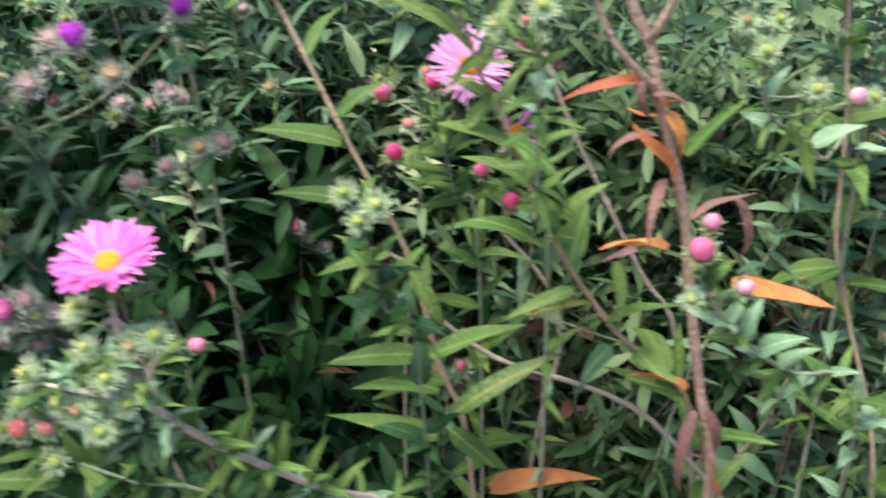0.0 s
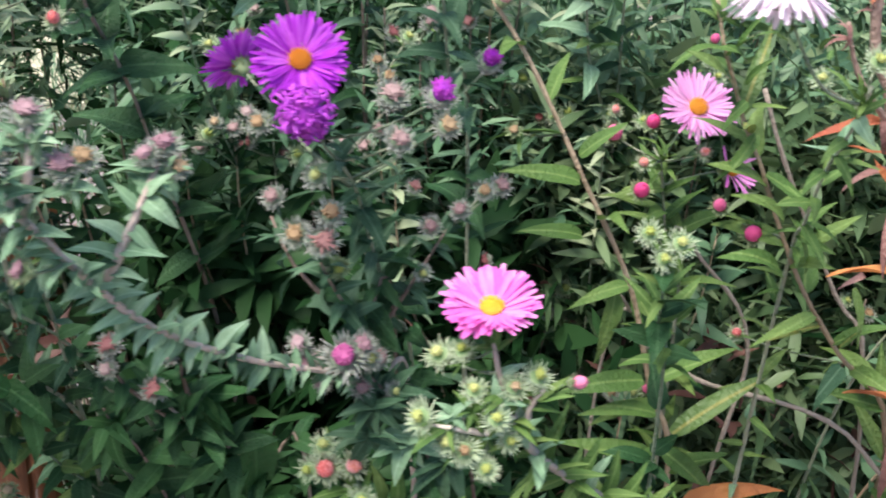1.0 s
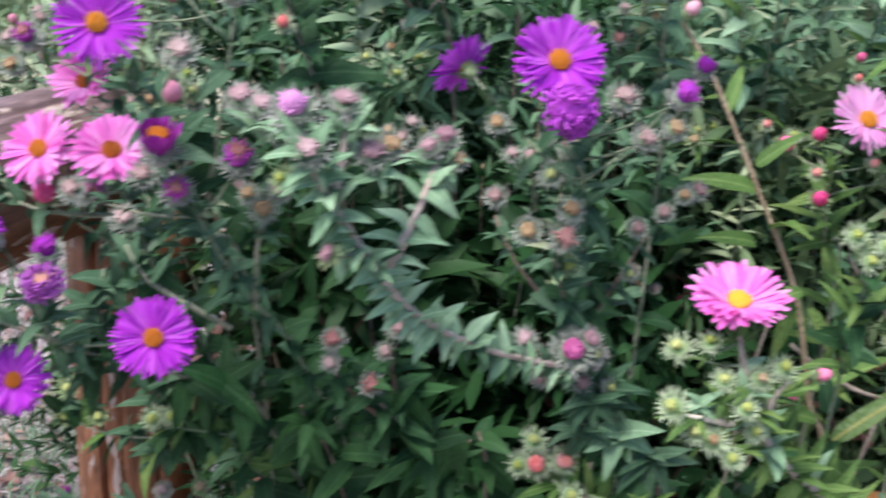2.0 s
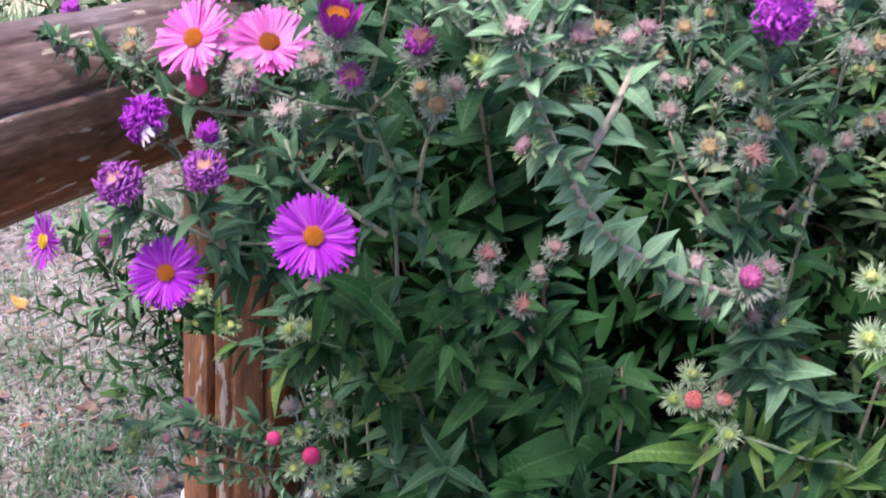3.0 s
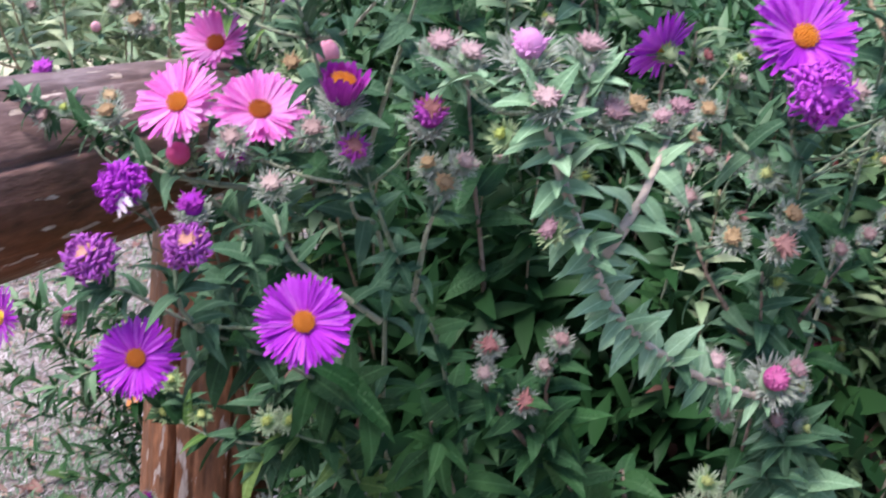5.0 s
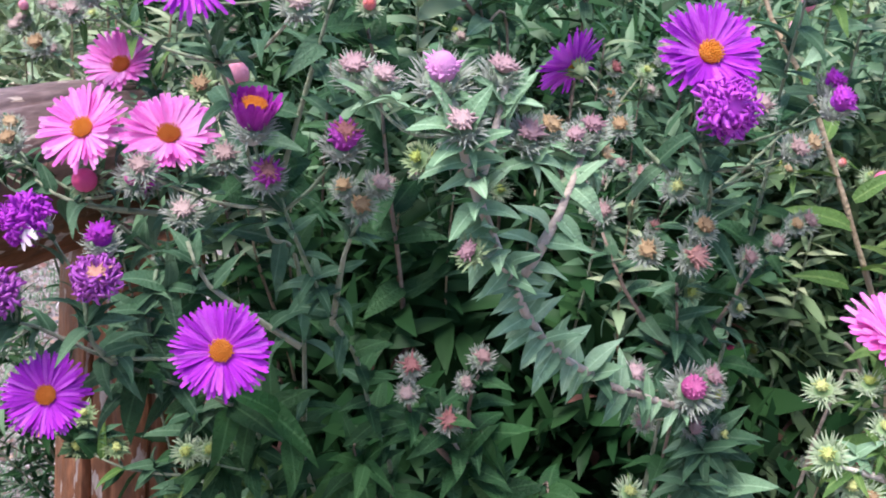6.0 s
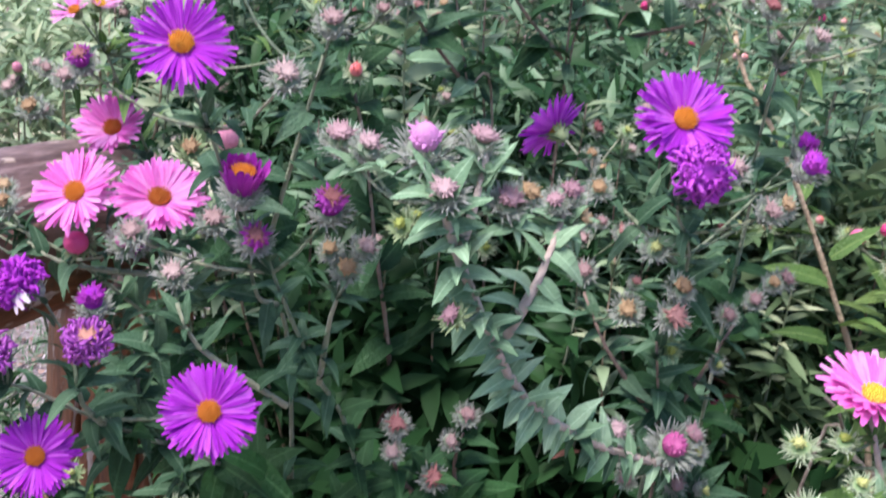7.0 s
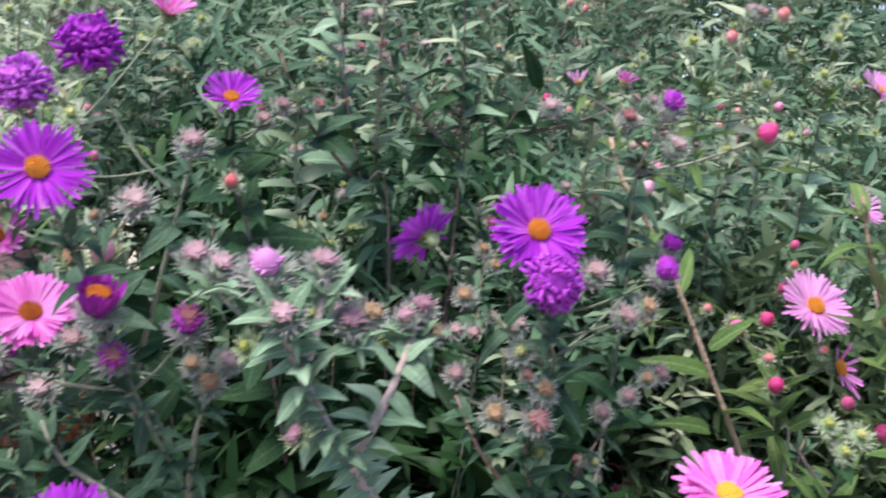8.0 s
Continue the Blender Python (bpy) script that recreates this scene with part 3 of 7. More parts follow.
def half_open(parent, at, axis, tint="deep", size=0.024):
    """A head just opening: its florets still stand up as a bowl round the disc."""
    base = Matrix.Translation(at) @ axis_frame(axis)
    unit = size * 0.42
    head = hang("flower_head", rng.choice(CUPS["grey"]), parent, scaled(base, unit), "half-open deep purple head with an orange disc")
    for ring, (count, lift, out) in enumerate(((26, 72, 0.66), (20, 82, 0.52))):
        for i in range(count):
            a = (i + 0.5 * ring + rng.uniform(-0.2, 0.2)) * math.tau / count
            m = Matrix.Rotation(a, 4, "Z") @ Matrix.Translation((0, out, -0.35)) @ Matrix.Rotation(radians(lift + rng.uniform(-8, 6)), 4, "X") @ Matrix.Diagonal((1.7, 1, 1, 1))
            hang("petal", rng.choice(PETALS[tint]), head, scaled(m, 1.45 * rng.uniform(0.85, 1.12)))
    hang("disc", DISCS["orange"], head, Matrix.Translation((0, 0, 0.62)) @ Matrix.Diagonal((0.6, 0.6, 0.6, 1)), "orange disc of tiny florets")
    return head


def bud(parent, at, axis, tint="magenta", size=0.011):
    """A closed bud: coloured florets packed into a ball, in a cup of bracts."""
    base = Matrix.Translation(at) @ axis_frame(axis) @ Matrix.Rotation(rng.uniform(0, 6), 4, "Z")
    hairy = tint in ("purple", "violet", "rosy")
    head = hang("bud", rng.choice(CUPS["grey" if hairy else "pale" if tint == "coral" else "green"]), parent, scaled(base, size * (0.58 if tint == "rosy" else 0.5 if hairy else 0.46)), tint + " flower bud in hairy bracts")
    if hairy:
        if tint == "purple":
            hang("disc", TUFTS["crimson"], head, Matrix.Translation((0, 0, 0.5)) @ Matrix.Diagonal((0.62, 0.62, 0.4, 1)))
        hang("bud_core", BALLS[tint], head, Matrix.Translation((0, 0, 0.0)) @ Matrix.Diagonal((0.6, 0.6, 0.5, 1) if tint == "rosy" else (0.62, 0.62, 0.7, 1)))
        grown = 0.7 if tint == "rosy" else 1.0
        hang("floret_tuft", TUFTS[tint], head, Matrix.Translation((0, 0, 0.05)) @ Matrix.Diagonal((grown, grown, grown * 1.1, 1)))
    elif tint == "coral":
        hang("bud_core", BALLS[tint], head, Matrix.Translation((0, 0, 0.0)) @ Matrix.Diagonal((0.72, 0.72, 0.72, 1)))
        hang("floret_tuft", TUFTS["coral"], head, Matrix.Translation((0, 0, 0.36)) @ Matrix.Diagonal((0.7, 0.7, 0.6, 1)))
    else:
        hang("bud_core", BALLS[tint], head, Matrix.Translation((0, 0, 0.12)) @ Matrix.Diagonal((0.82, 0.82, 0.92, 1)))
    return head


def seed_head(parent, at, axis, tint="tan", size=0.012, cup="grey"):
    """A spent or unopened head: spiky bracts round a small tuft."""
    base = Matrix.Translation(at) @ axis_frame(axis) @ Matrix.Rotation(rng.uniform(0, 6), 4, "Z")
    head = hang("seed_head", rng.choice(CUPS[cup]), parent, scaled(base, size * (0.36 if cup == "pale" else 0.33)), {"gold": "spent head with a golden brown centre", "lime": "spiky green bud with a yellow centre", "rose": "faded head with rosy bristles", "lilac": "fuzzy lilac opening bud", "crimson": "spent head with a crimson centre"}.get(tint, "faded head with grey-pink bristles"))
    wide = 0.55 if cup == "pale" else 0.5 if tint == "lime" else 0.82
    if tint == "lilac":
        hang("bud_core", BALLS["lilac"], head, Matrix.Translation((0, 0, -0.05)) @ Matrix.Diagonal((0.55, 0.55, 0.6, 1)), "lilac petals still closed")
    hang("tuft", TUFTS[tint], head, Matrix.Translation((0, 0, -0.1)) @ Matrix.Diagonal((wide, wide, 0.66, 1)))
    return head


def withered(parent, at, axis, size=0.026, which=0, white=False):
    """A fading purple head with its florets rolled in."""
    base = Matrix.Translation(at) @ axis_frame(axis)
    head = hang("withered_head", rng.choice(CUPS["grey"]), parent, scaled(base, size * 0.205), "withered purple head with curled petals")
    hang("withered_petals", CURLED[which], head, Matrix.Diagonal((1.75, 1.75, 1.6, 1)))
    if which == 1:
        hang("floret_tuft", TUFTS["peach"], head, Matrix.Translation((0.2, 0.15, 1.0)) @ Matrix.Diagonal((0.85, 0.85, 0.5, 1)), "withered peach-coloured florets")
    if not white:
        hang("disc", DISCS["orange"], head, Matrix.Translation((0, 0, 0.75)) @ Matrix.Diagonal((0.5, 0.5, 0.5, 1)))
    else:
        turned = axis_frame(axis).to_3x3()
        ways = sorted([k * 0.3 for k in range(21)], key=lambda a: (turned @ Vector((-math.sin(a), math.cos(a), 0))).dot(Vector((0.35, -0.75, -0.55))))
        for a in ways[-3:]:
            hang("petal", rng.choice(PETALS["white"]), head, scaled(Matrix.Rotation(a, 4, "Z") @ Matrix.Translation((0, 0.9, 0.5)) @ Matrix.Rotation(rng.uniform(-0.7, 0.1), 4, "X") @ Matrix.Diagonal((2.0, 1, 1, 1)), 1.5), "bleached white petal")
    return head


MAKERS = {"open": open_flower, "half": half_open, "bud": bud, "seed": seed_head, "withered": withered}


# ---- leafy stems ----
def aster(name, points, label, leaves="grey", stem=None, r=(0.0012, 0.0026), leaf=(0.035, 0.055), gap=0.009, bare=0.0, heads=(), branches=(), rise=(0.1, 0.7), group="asters", upto=1.0, mix=None, placed=(), joined=False, side=None):
    """One stem, points from its tip down, with leaves all round it, side branches and flower heads on stalks. bare: the share of the lower stem without leaves."""
    stem = stem or STEM_GREEN
    line = spline(points)
    foot = line[-1].copy()
    line = [q - foot for q in line]
    e = thing(name, foot, label, "shrub" if name == "shrub" else "aster", group)
    for kind, a, b in placed:
        a, b = Vector(a) - foot, Vector(b) - foot
        d = b - a
        curl = {"dead": 1.2, "orange": 0.6}.get(kind, 0.4)
        d = d.normalized() + Vector((0, -0.2, 0.75)).normalized() * curl * 0.35
        hang("leaf", rng.choice(LEAVES[kind]), e, scaled(Matrix.Translation(a) @ frame_of(d, (rng.uniform(-0.5, 0.5), -0.6, 0.8)), (b - a).length * (1.35 if kind == "dead" else 1.05)))
    spare, low = bmesh.new(), bmesh.new()
    bm = bmesh.new()
    tube(bm, line, r[0] * 0.6, r[1], 6, 0.2)
    hang("stem", mesh_of("stem", bm, stem), e, Matrix.Identity(4))
    lines = [(line, gap, bare)]
    for b in branches:
        bl = [q - foot for q in spline(b)]
        bm = bmesh.new()
        tube(bm, bl, (side or r[0]) * 0.6, (side or r[0]) * 1.3, 6, 0.2)
        hang("branch", mesh_of("branch", bm, stem), e, Matrix.Identity(4))
        lines.append((bl, gap, 0.0))
    for kind, at, axis, opts in heads:
        at = Vector(at) - foot
        axis = Vector(axis).normalized()
        near = min((q for l, _, _ in lines for q in l[1:]), key=lambda q: (q - at).length + (0.5 * max(0, q.z - at.z + 0.01)))
        root = at - axis * 0.006
        if (near - root).length > 0.004:
            bm = bmesh.new()
            mid = (near + root) * 0.5 - axis * 0.25 * (near - root).length * 0.6
            tube(bm, spline([root, mid, near], 0.006), 0.00045, 0.0007, 5)
            hang("stalk", mesh_of("stalk", bm, STEM_GREEN), e, Matrix.Identity(4))
            stalk = root - near
            for s in range(int(stalk.length / 0.007)):
                q = near + stalk * (s + 0.6) / max(1, int(stalk.length / 0.007))
                d = stalk.normalized() + Vector((rng.uniform(-1, 1), rng.uniform(-1, 1), rng.uniform(-0.5, 0.6)))
                hang("leaf", rng.choice(LEAVES[leaves]), e, scaled(Matrix.Translation(q) @ frame_of(d, (0, 0, 1)), rng.uniform(0.007, 0.015)))
        MAKERS[kind](e, at, axis, **opts)
    for l, g, naked in lines:
        for k in range(6 if joined else 4):
            t = (l[0] - l[1]).normalized()
            d = t + (Matrix.Rotation(k * 1.9 + len(l), 3, t) @ t.orthogonal().normalized()) * rng.uniform(0.25, 0.8)
            m = scaled(Matrix.Translation(l[1]) @ frame_of(d, (0, -0.6, 0.8)), rng.uniform(0.010, 0.017))
            if joined:
                blade(spare, m, 1.0, 0.14, rng.uniform(0.0, 0.8), 0.3, 0, 4, 0.95, 0.4)
            else:
                hang("leaf", rng.choice(LEAVES[leaves]), e, m)
        total = sum((b - a).length for a, b in zip(l, l[1:]))
        run, want, turn = 0.0, 0.006, rng.uniform(0, 6)
        for i in range(1, len(l)):
            seg = (l[i] - l[i - 1]).length
            run += seg
            f = run / total
            while run > want and f <= 1 - naked and f <= upto:
                want += g * rng.uniform(0.7, 1.3) * (0.75 + 0.8 * f + min(1.1, 8.0 * max(0, run - 0.065)))
                turn += 2.39996 + rng.uniform(-0.3, 0.3)
                t = (l[i - 1] - l[i]).normalized()
                out = Matrix.Rotation(turn, 3, t) @ t.orthogonal().normalized()
                a = rng.uniform(*rise) * (1.1 - 0.7 * f)
                d = out * math.cos(a) + t * math.sin(a)
                up = t * 0.45 + Vector((rng.uniform(-0.3, 0.3), -0.5, 0.75))
                kind = leaves
                # Paler at the tip, darker further down: light and shade put into leaf colour.
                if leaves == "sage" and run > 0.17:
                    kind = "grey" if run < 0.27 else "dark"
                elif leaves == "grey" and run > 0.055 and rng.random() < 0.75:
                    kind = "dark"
                elif mix and rng.random() < mix[1]:
                    kind = mix[0]
                L = rng.uniform(*leaf) * ((0.8 if leaves == "sage" else 0.6) + (0.2 if leaves == "sage" else 0.4) * min(1, run / 0.05))
                q = l[i] + (l[i - 1] - l[i]) * rng.random()
                m = scaled(Matrix.Translation(q) @ frame_of(d, up, rng.uniform(-0.5, 0.5)), L)
                # Lower leaves join the darker mesh, whose colour includes their shade.
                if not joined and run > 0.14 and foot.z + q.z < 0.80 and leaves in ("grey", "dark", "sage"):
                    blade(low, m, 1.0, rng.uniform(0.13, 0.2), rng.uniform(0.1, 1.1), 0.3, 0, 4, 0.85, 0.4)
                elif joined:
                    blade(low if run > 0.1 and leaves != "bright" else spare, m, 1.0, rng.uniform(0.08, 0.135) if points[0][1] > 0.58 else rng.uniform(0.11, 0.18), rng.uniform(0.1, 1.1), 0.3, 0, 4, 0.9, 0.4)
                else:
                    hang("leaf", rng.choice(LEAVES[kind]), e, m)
    for name, made, material in (("leaves", spare, {"dark": FOLIAGE_DARK_AND_SHADE, "sage": FOLIAGE_PALE}.get(leaves, FOLIAGE)), ("lower_leaves", low, FOLIAGE_DARK_AND_SHADE)):
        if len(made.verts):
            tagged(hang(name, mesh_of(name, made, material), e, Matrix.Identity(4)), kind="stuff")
        else:
            made.free()
    return e


# ---- ground ----
def ground_height(x, y):
    return 0.012 * math.sin(2.1 * x + 0.7) * math.sin(1.7 * y) + 0.02 * noise.noise(Vector((x * 1.5, y * 1.5, 0)))


def build_ground():
    bm = bmesh.new()
    xs = [-400, -60, -15, -6] + [-4 + 0.16 * i for i in range(45)] + [4, 6, 15, 60, 400]
    ys = [-200, -30, -8, -3] + [-1 + 0.16 * i for i in range(50)] + [8, 12, 30, 100, 800]
    grid = [[bm.verts.new((x, y, ground_height(x, y) if abs(x) < 5 and -2 < y < 8 else 0)) for x in xs] for y in ys]
    for a, b in zip(grid, grid[1:]):
        for k in range(len(xs) - 1):
            bm.faces.new((a[k], a[k + 1], b[k + 1], b[k]))
    tagged(new("ground", mesh_of("ground", bm, SOIL)), "dry trodden soil with thatch and thin grass", "ground", kind="structure")


build_ground()


def flat_sheet(name, corners, z, material, label, category):
    bm = bmesh.new()
    low = [bm.verts.new((x, y, z - 0.03)) for x, y in corners]
    top = [bm.verts.new((x, y, z)) for x, y in corners]
    bm.faces.new(top)
    for k in range(len(corners)):
        n = (k + 1) % len(corners)
        bm.faces.new((low[k], low[n], top[n], top[k]))
    tagged(new(name, mesh_of(name, bm, material, False)), label, category, kind="structure")


# Pale sheet for the dry lawn beyond; its sunlight is in the colour.
flat_sheet("path", [(-9, 4.6), (9, 5.4), (9, 9.0), (-9, 8.2)], 0.03, SUNLIT_GRASS, "pale sheet for the sunlit dry grass behind the flower bed", "path")


def blades_mesh(name, count, place, height, width, lie, material, r):
    """Many thin blades as one mesh of triangles."""
    verts, faces = [], []
    for _ in range(count):
        x, y = place(r)
        z = ground_height(x, y)
        a, h, w = r.uniform(0, 6.28), r.uniform(*height), r.uniform(*width)
        lean = r.uniform(*lie)
        d = Vector((math.cos(a) * math.sin(lean), math.sin(a) * math.sin(lean), math.cos(lean)))
        s = Vector((-math.sin(a), math.cos(a), 0)) * w
        p, n = Vector((x, y, z)), len(verts)
        m = p + d * h * 0.55 + Vector((0, 0, 0.004))
        t = p + d * h + Vector((math.cos(a), math.sin(a), -0.6)) * h * 0.18
        t.z = max(t.z, z + 0.003)
        verts += [p - s, p + s, m - s * 0.8, m + s * 0.8, t]
        faces += [(n, n + 1, n + 3, n + 2), (n + 2, n + 3, n + 4)]
    me = bpy.data.meshes.new(name)
    me.from_pydata(verts, [], faces)
    me.materials.append(material)
    return me


def patchy(r, x0, x1, y0, y1, cut):
    while True:
        x, y = r.uniform(x0, x1), r.uniform(y0, y1)
        if 0.6 * noise.noise(Vector((x * 3.1, y * 3.1, 5.0))) + 0.8 * noise.noise(Vector((x * 13, y * 13, 2.0))) > cut:
            return x + r.gauss(0, 0.06), y + abs(r.gauss(0, 0.08))


gr = random.Random(11)
TUFT_SPOTS = [(-0.76, 1.58), (-0.74, 1.63), (-0.84, 1.555), (-1.04, 2.0), (-0.78, 1.60), (-0.84, 1.50), (-0.93, 1.40), (-0.76, 1.93), (-1.15, 2.3), (-0.86, 2.5), (-1.3, 2.9)]


def tufts(r):
    x, y = r.choice(TUFT_SPOTS)
    return x + r.gauss(0, 0.06), y + r.gauss(0, 0.085)


tagged(new("grass", blades_mesh("grass", 19000, lambda r: patchy(r, -2.6, -0.1, 0.8, 4.4, 0.2), (0.015, 0.045), (0.001, 0.0022), (0.1, 1.3), GRASS, gr)), "thin patchy green lawn grass", "grass", kind="stuff")
def wide(r):
    """Thinning out away from the bed, with no edge."""
    a, d = r.uniform(0, 6.28), abs(r.gauss(0, 2.6)) + 0.7
    return -0.6 + d * math.cos(a), 0.9 + d * math.sin(a)


tagged(new("grass", blades_mesh("grass", 15000, wide, (0.02, 0.06), (0.001, 0.0024), (0.1, 1.3), GRASS, gr)), "thin lawn grass further out", "grass", kind="stuff")
tagged(new("grass", blades_mesh("grass", 1700, tufts, (0.02, 0.06), (0.001, 0.002), (0.2, 1.3), GRASS, gr)), "tufts of longer green grass", "grass", kind="stuff")
tagged(new("straw", blades_mesh("straw", 30000, wide, (0.02, 0.07), (0.0007, 0.0016), (1.25, 1.55), STRAW, gr)), "scattered dry straw further out", "straw", kind="stuff")
tagged(new("grass", blades_mesh("grass", 2600, lambda r: patchy(r, -3.4, -0.9, 3.6, 6.4, 0.1), (0.1, 0.32), (0.002, 0.0045), (0.05, 0.7), GRASS, gr)), "taller green grass by the sunlit strip", "grass", kind="stuff")
tagged(new("straw", blades_mesh("straw", 52000, lambda r: patchy(r, -2.8, 0.0, 0.8, 4.6, -0.5), (0.02, 0.07), (0.0006, 0.0014), (1.25, 1.55), STRAW, gr)), "dry straw and dead grass lying on soil", "straw", kind="stuff")


def litter_mesh(count, r):
    """Small broken bits of leaf lying about."""
    verts, faces = [], []
    for _ in range(count):
        x, y = r.uniform(-2.4, -0.2), r.uniform(0.8, 4.2)
        c, n = Vector((x, y, ground_height(x, y) + r.uniform(0.004, 0.014))), len(verts)
        a, L = r.uniform(0, 6.28), r.uniform(0.004, 0.016)
        u = Vector((math.cos(a), math.sin(a), r.uniform(-0.4, 0.4))) * L
        v = Vector((-math.sin(a), math.cos(a), r.uniform(-0.4, 0.4))) * L * r.uniform(0.3, 0.7)
        verts += [c - u, c - v * 0.8, c + u, c + v]
        faces.append((n, n + 1, n + 2, n + 3))
    me = bpy.data.meshes.new("leaf_litter")
    me.from_pydata(verts, [], faces)
    me.materials.append(LITTER)
    return me


tagged(new("leaf_litter", litter_mesh(11000, gr)), "brown and russet crumbs of dead leaves", "leaf litter", kind="stuff")


def fallen_leaf(at, turn, size, material, label):
    bm = bmesh.new()
    blade(bm, Matrix.Identity(4), 1.0, 0.34, rng.uniform(-0.7, 0.7), 0.3, 0.12, 8, 0.75, 0.15, rng.uniform(0, 6))
    tube(bm, [Vector((0, -0.3, 0.02)), Vector((0, -0.1, 0.0)), Vector((0, 0.1, 0))], 0.012, 0.02, 5)
    ob = new("fallen_leaf", mesh_of("fallen_leaf", bm, material))
    ob.matrix_basis = Matrix.Translation((at[0], at[1], ground_height(*at) + 0.012)) @ Matrix.Rotation(turn, 4, "Z") @ Matrix.Rotation(0.12, 4, "X") @ Matrix.Diagonal((size, size, size, 1))
    tagged(ob, label, "leaf", "fallen leaves")


fallen_leaf((-0.78, 1.82), 1.9, 0.055, LEAF_TURNING, "curled yellow leaf lying on the ground")
fallen_leaf((-0.76, 1.44), 0.6, 0.05, LEAF_ORANGE, "orange brown leaf lying on dry grass")
BROWN_LEAF, ORANGE_LEAF, YELLOW_LEAF = (LEAF_DEAD, "curled brown leaf lying on the ground"), (LEAF_ORANGE, "orange brown leaf lying on dry grass"), (LEAF_TURNING, "yellowish leaf lying on dry grass")
for x, y, turn, size, (m, lb) in ((-0.71, 1.46, 1.3, 0.035, ORANGE_LEAF), (-0.67, 1.48, 2.0, 0.034, ORANGE_LEAF), (-0.85, 1.38, 0.9, 0.032, ORANGE_LEAF), (-0.82, 1.75, 0.4, 0.04, BROWN_LEAF), (-0.83, 1.77, 2.2, 0.04, BROWN_LEAF),
                                  (-0.76, 1.76, 2.9, 0.045, YELLOW_LEAF), (-0.77, 1.92, 1.2, 0.05, BROWN_LEAF), (-0.99, 1.79, 1.5, 0.05, BROWN_LEAF), (-1.01, 1.78, 0.2, 0.04, BROWN_LEAF), (-0.92, 1.69, 0.7, 0.03, ORANGE_LEAF), (-0.83, 2.20, 0.8, 0.06, YELLOW_LEAF), (-0.81, 2.26, 1.9, 0.06, BROWN_LEAF), (-1.09, 2.18, 1.0, 0.05, ORANGE_LEAF)):
    fallen_leaf((x, y), turn, size, m, lb)
for i in range(34):
    x, y = rng.uniform(-1.9, -0.5), rng.uniform(1.0, 3.4)
    m, lb = rng.choice(((LEAF_ORANGE, "orange brown leaf lying on dry grass"), (LEAF_DEAD, "curled brown leaf lying on the ground"), (LEAF_DEAD, "curled brown leaf lying on the ground"), (LEAF_TURNING, "yellowish leaf lying on dry grass")))
    fallen_leaf((x, y), rng.uniform(0, 6), rng.uniform(0.025, 0.055), m, lb)


# ---- round-timber fence ----
def log_mesh(name, length, radius, crack_at, seed, material):
    """A round pole along z with uneven girth, chamfered ends and drying cracks."""
    bm = bmesh.new()
    sides, n, rings = 240, 40, []
    for i in range(n + 1):
        z = length * i / n
        ring = []
        for k in range(sides):
            a = k * math.tau / sides
            r = radius * (1 + 0.025 * noise.noise(Vector((math.cos(a) * 1.5, math.sin(a) * 1.5, z * 4 + seed))) + 0.012 * noise.noise(Vector((math.cos(a) * 9, math.sin(a) * 9, z * 3 + seed))))
            for ca, depth, width in crack_at:
                da = abs((a - ca - 0.05 * math.sin(z * 9 + seed) + math.pi) % math.tau - math.pi)
                if da < width:
                    r -= depth * min(1.0, (1 - da / width) * (2.5 if depth > 0.01 else 1.0))
            if i in (0, n):
                r *= 0.93
            ring.append(bm.verts.new((r * math.cos(a), r * math.sin(a), z)))
        rings.append(ring)
    for a, b in zip(rings, rings[1:]):
        for k in range(sides):
            bm.faces.new((a[k], a[(k + 1) % sides], b[(k + 1) % sides], b[k]))
    bm.faces.new(rings[0][::-1])
    bm.faces.new(rings[-1])
    return mesh_of(name, bm, material)


fence = thing("fence", (-0.392, 0.69, 0.0), "brown-stained fence of round timber, its rail weathered grey", "fence")
hang("fence_post", log_mesh("fence_post", 0.93, 0.0435, [(-math.pi / 2 - 0.40, 0.026, 0.06), (-math.pi / 2 + 0.5, 0.004, 0.06), (-math.pi / 2 - 0.05, 0.002, 0.05), (-0.2, 0.006, 0.06)], 3, TIMBER), fence, Matrix.Translation((0, 0, -0.08)), "round stained post with flaking cracks")
hang("fence_rail", log_mesh("fence_rail", 1.9, 0.0465, [(4.3, 0.003, 0.05), (5.4, 0.005, 0.05), (6.1, 0.003, 0.05), (3.6, 0.004, 0.05)], 8, TIMBER_GREY), fence,
     Matrix.Translation((-0.013, 0.028, 0.891)) @ frame_of((-0.37, -0.93, -0.012), (0, 0, 1)) @ Matrix.Rotation(-math.pi / 2, 4, "X"), "round weathered rail")
hang("fence_post", log_mesh("fence_post", 0.93, 0.0435, [(-1.2, 0.016, 0.06), (1.1, 0.004, 0.06)], 5, TIMBER), fence, Matrix.Translation((-0.683, -1.655, -0.105)), "round stained post at the rail's other end")


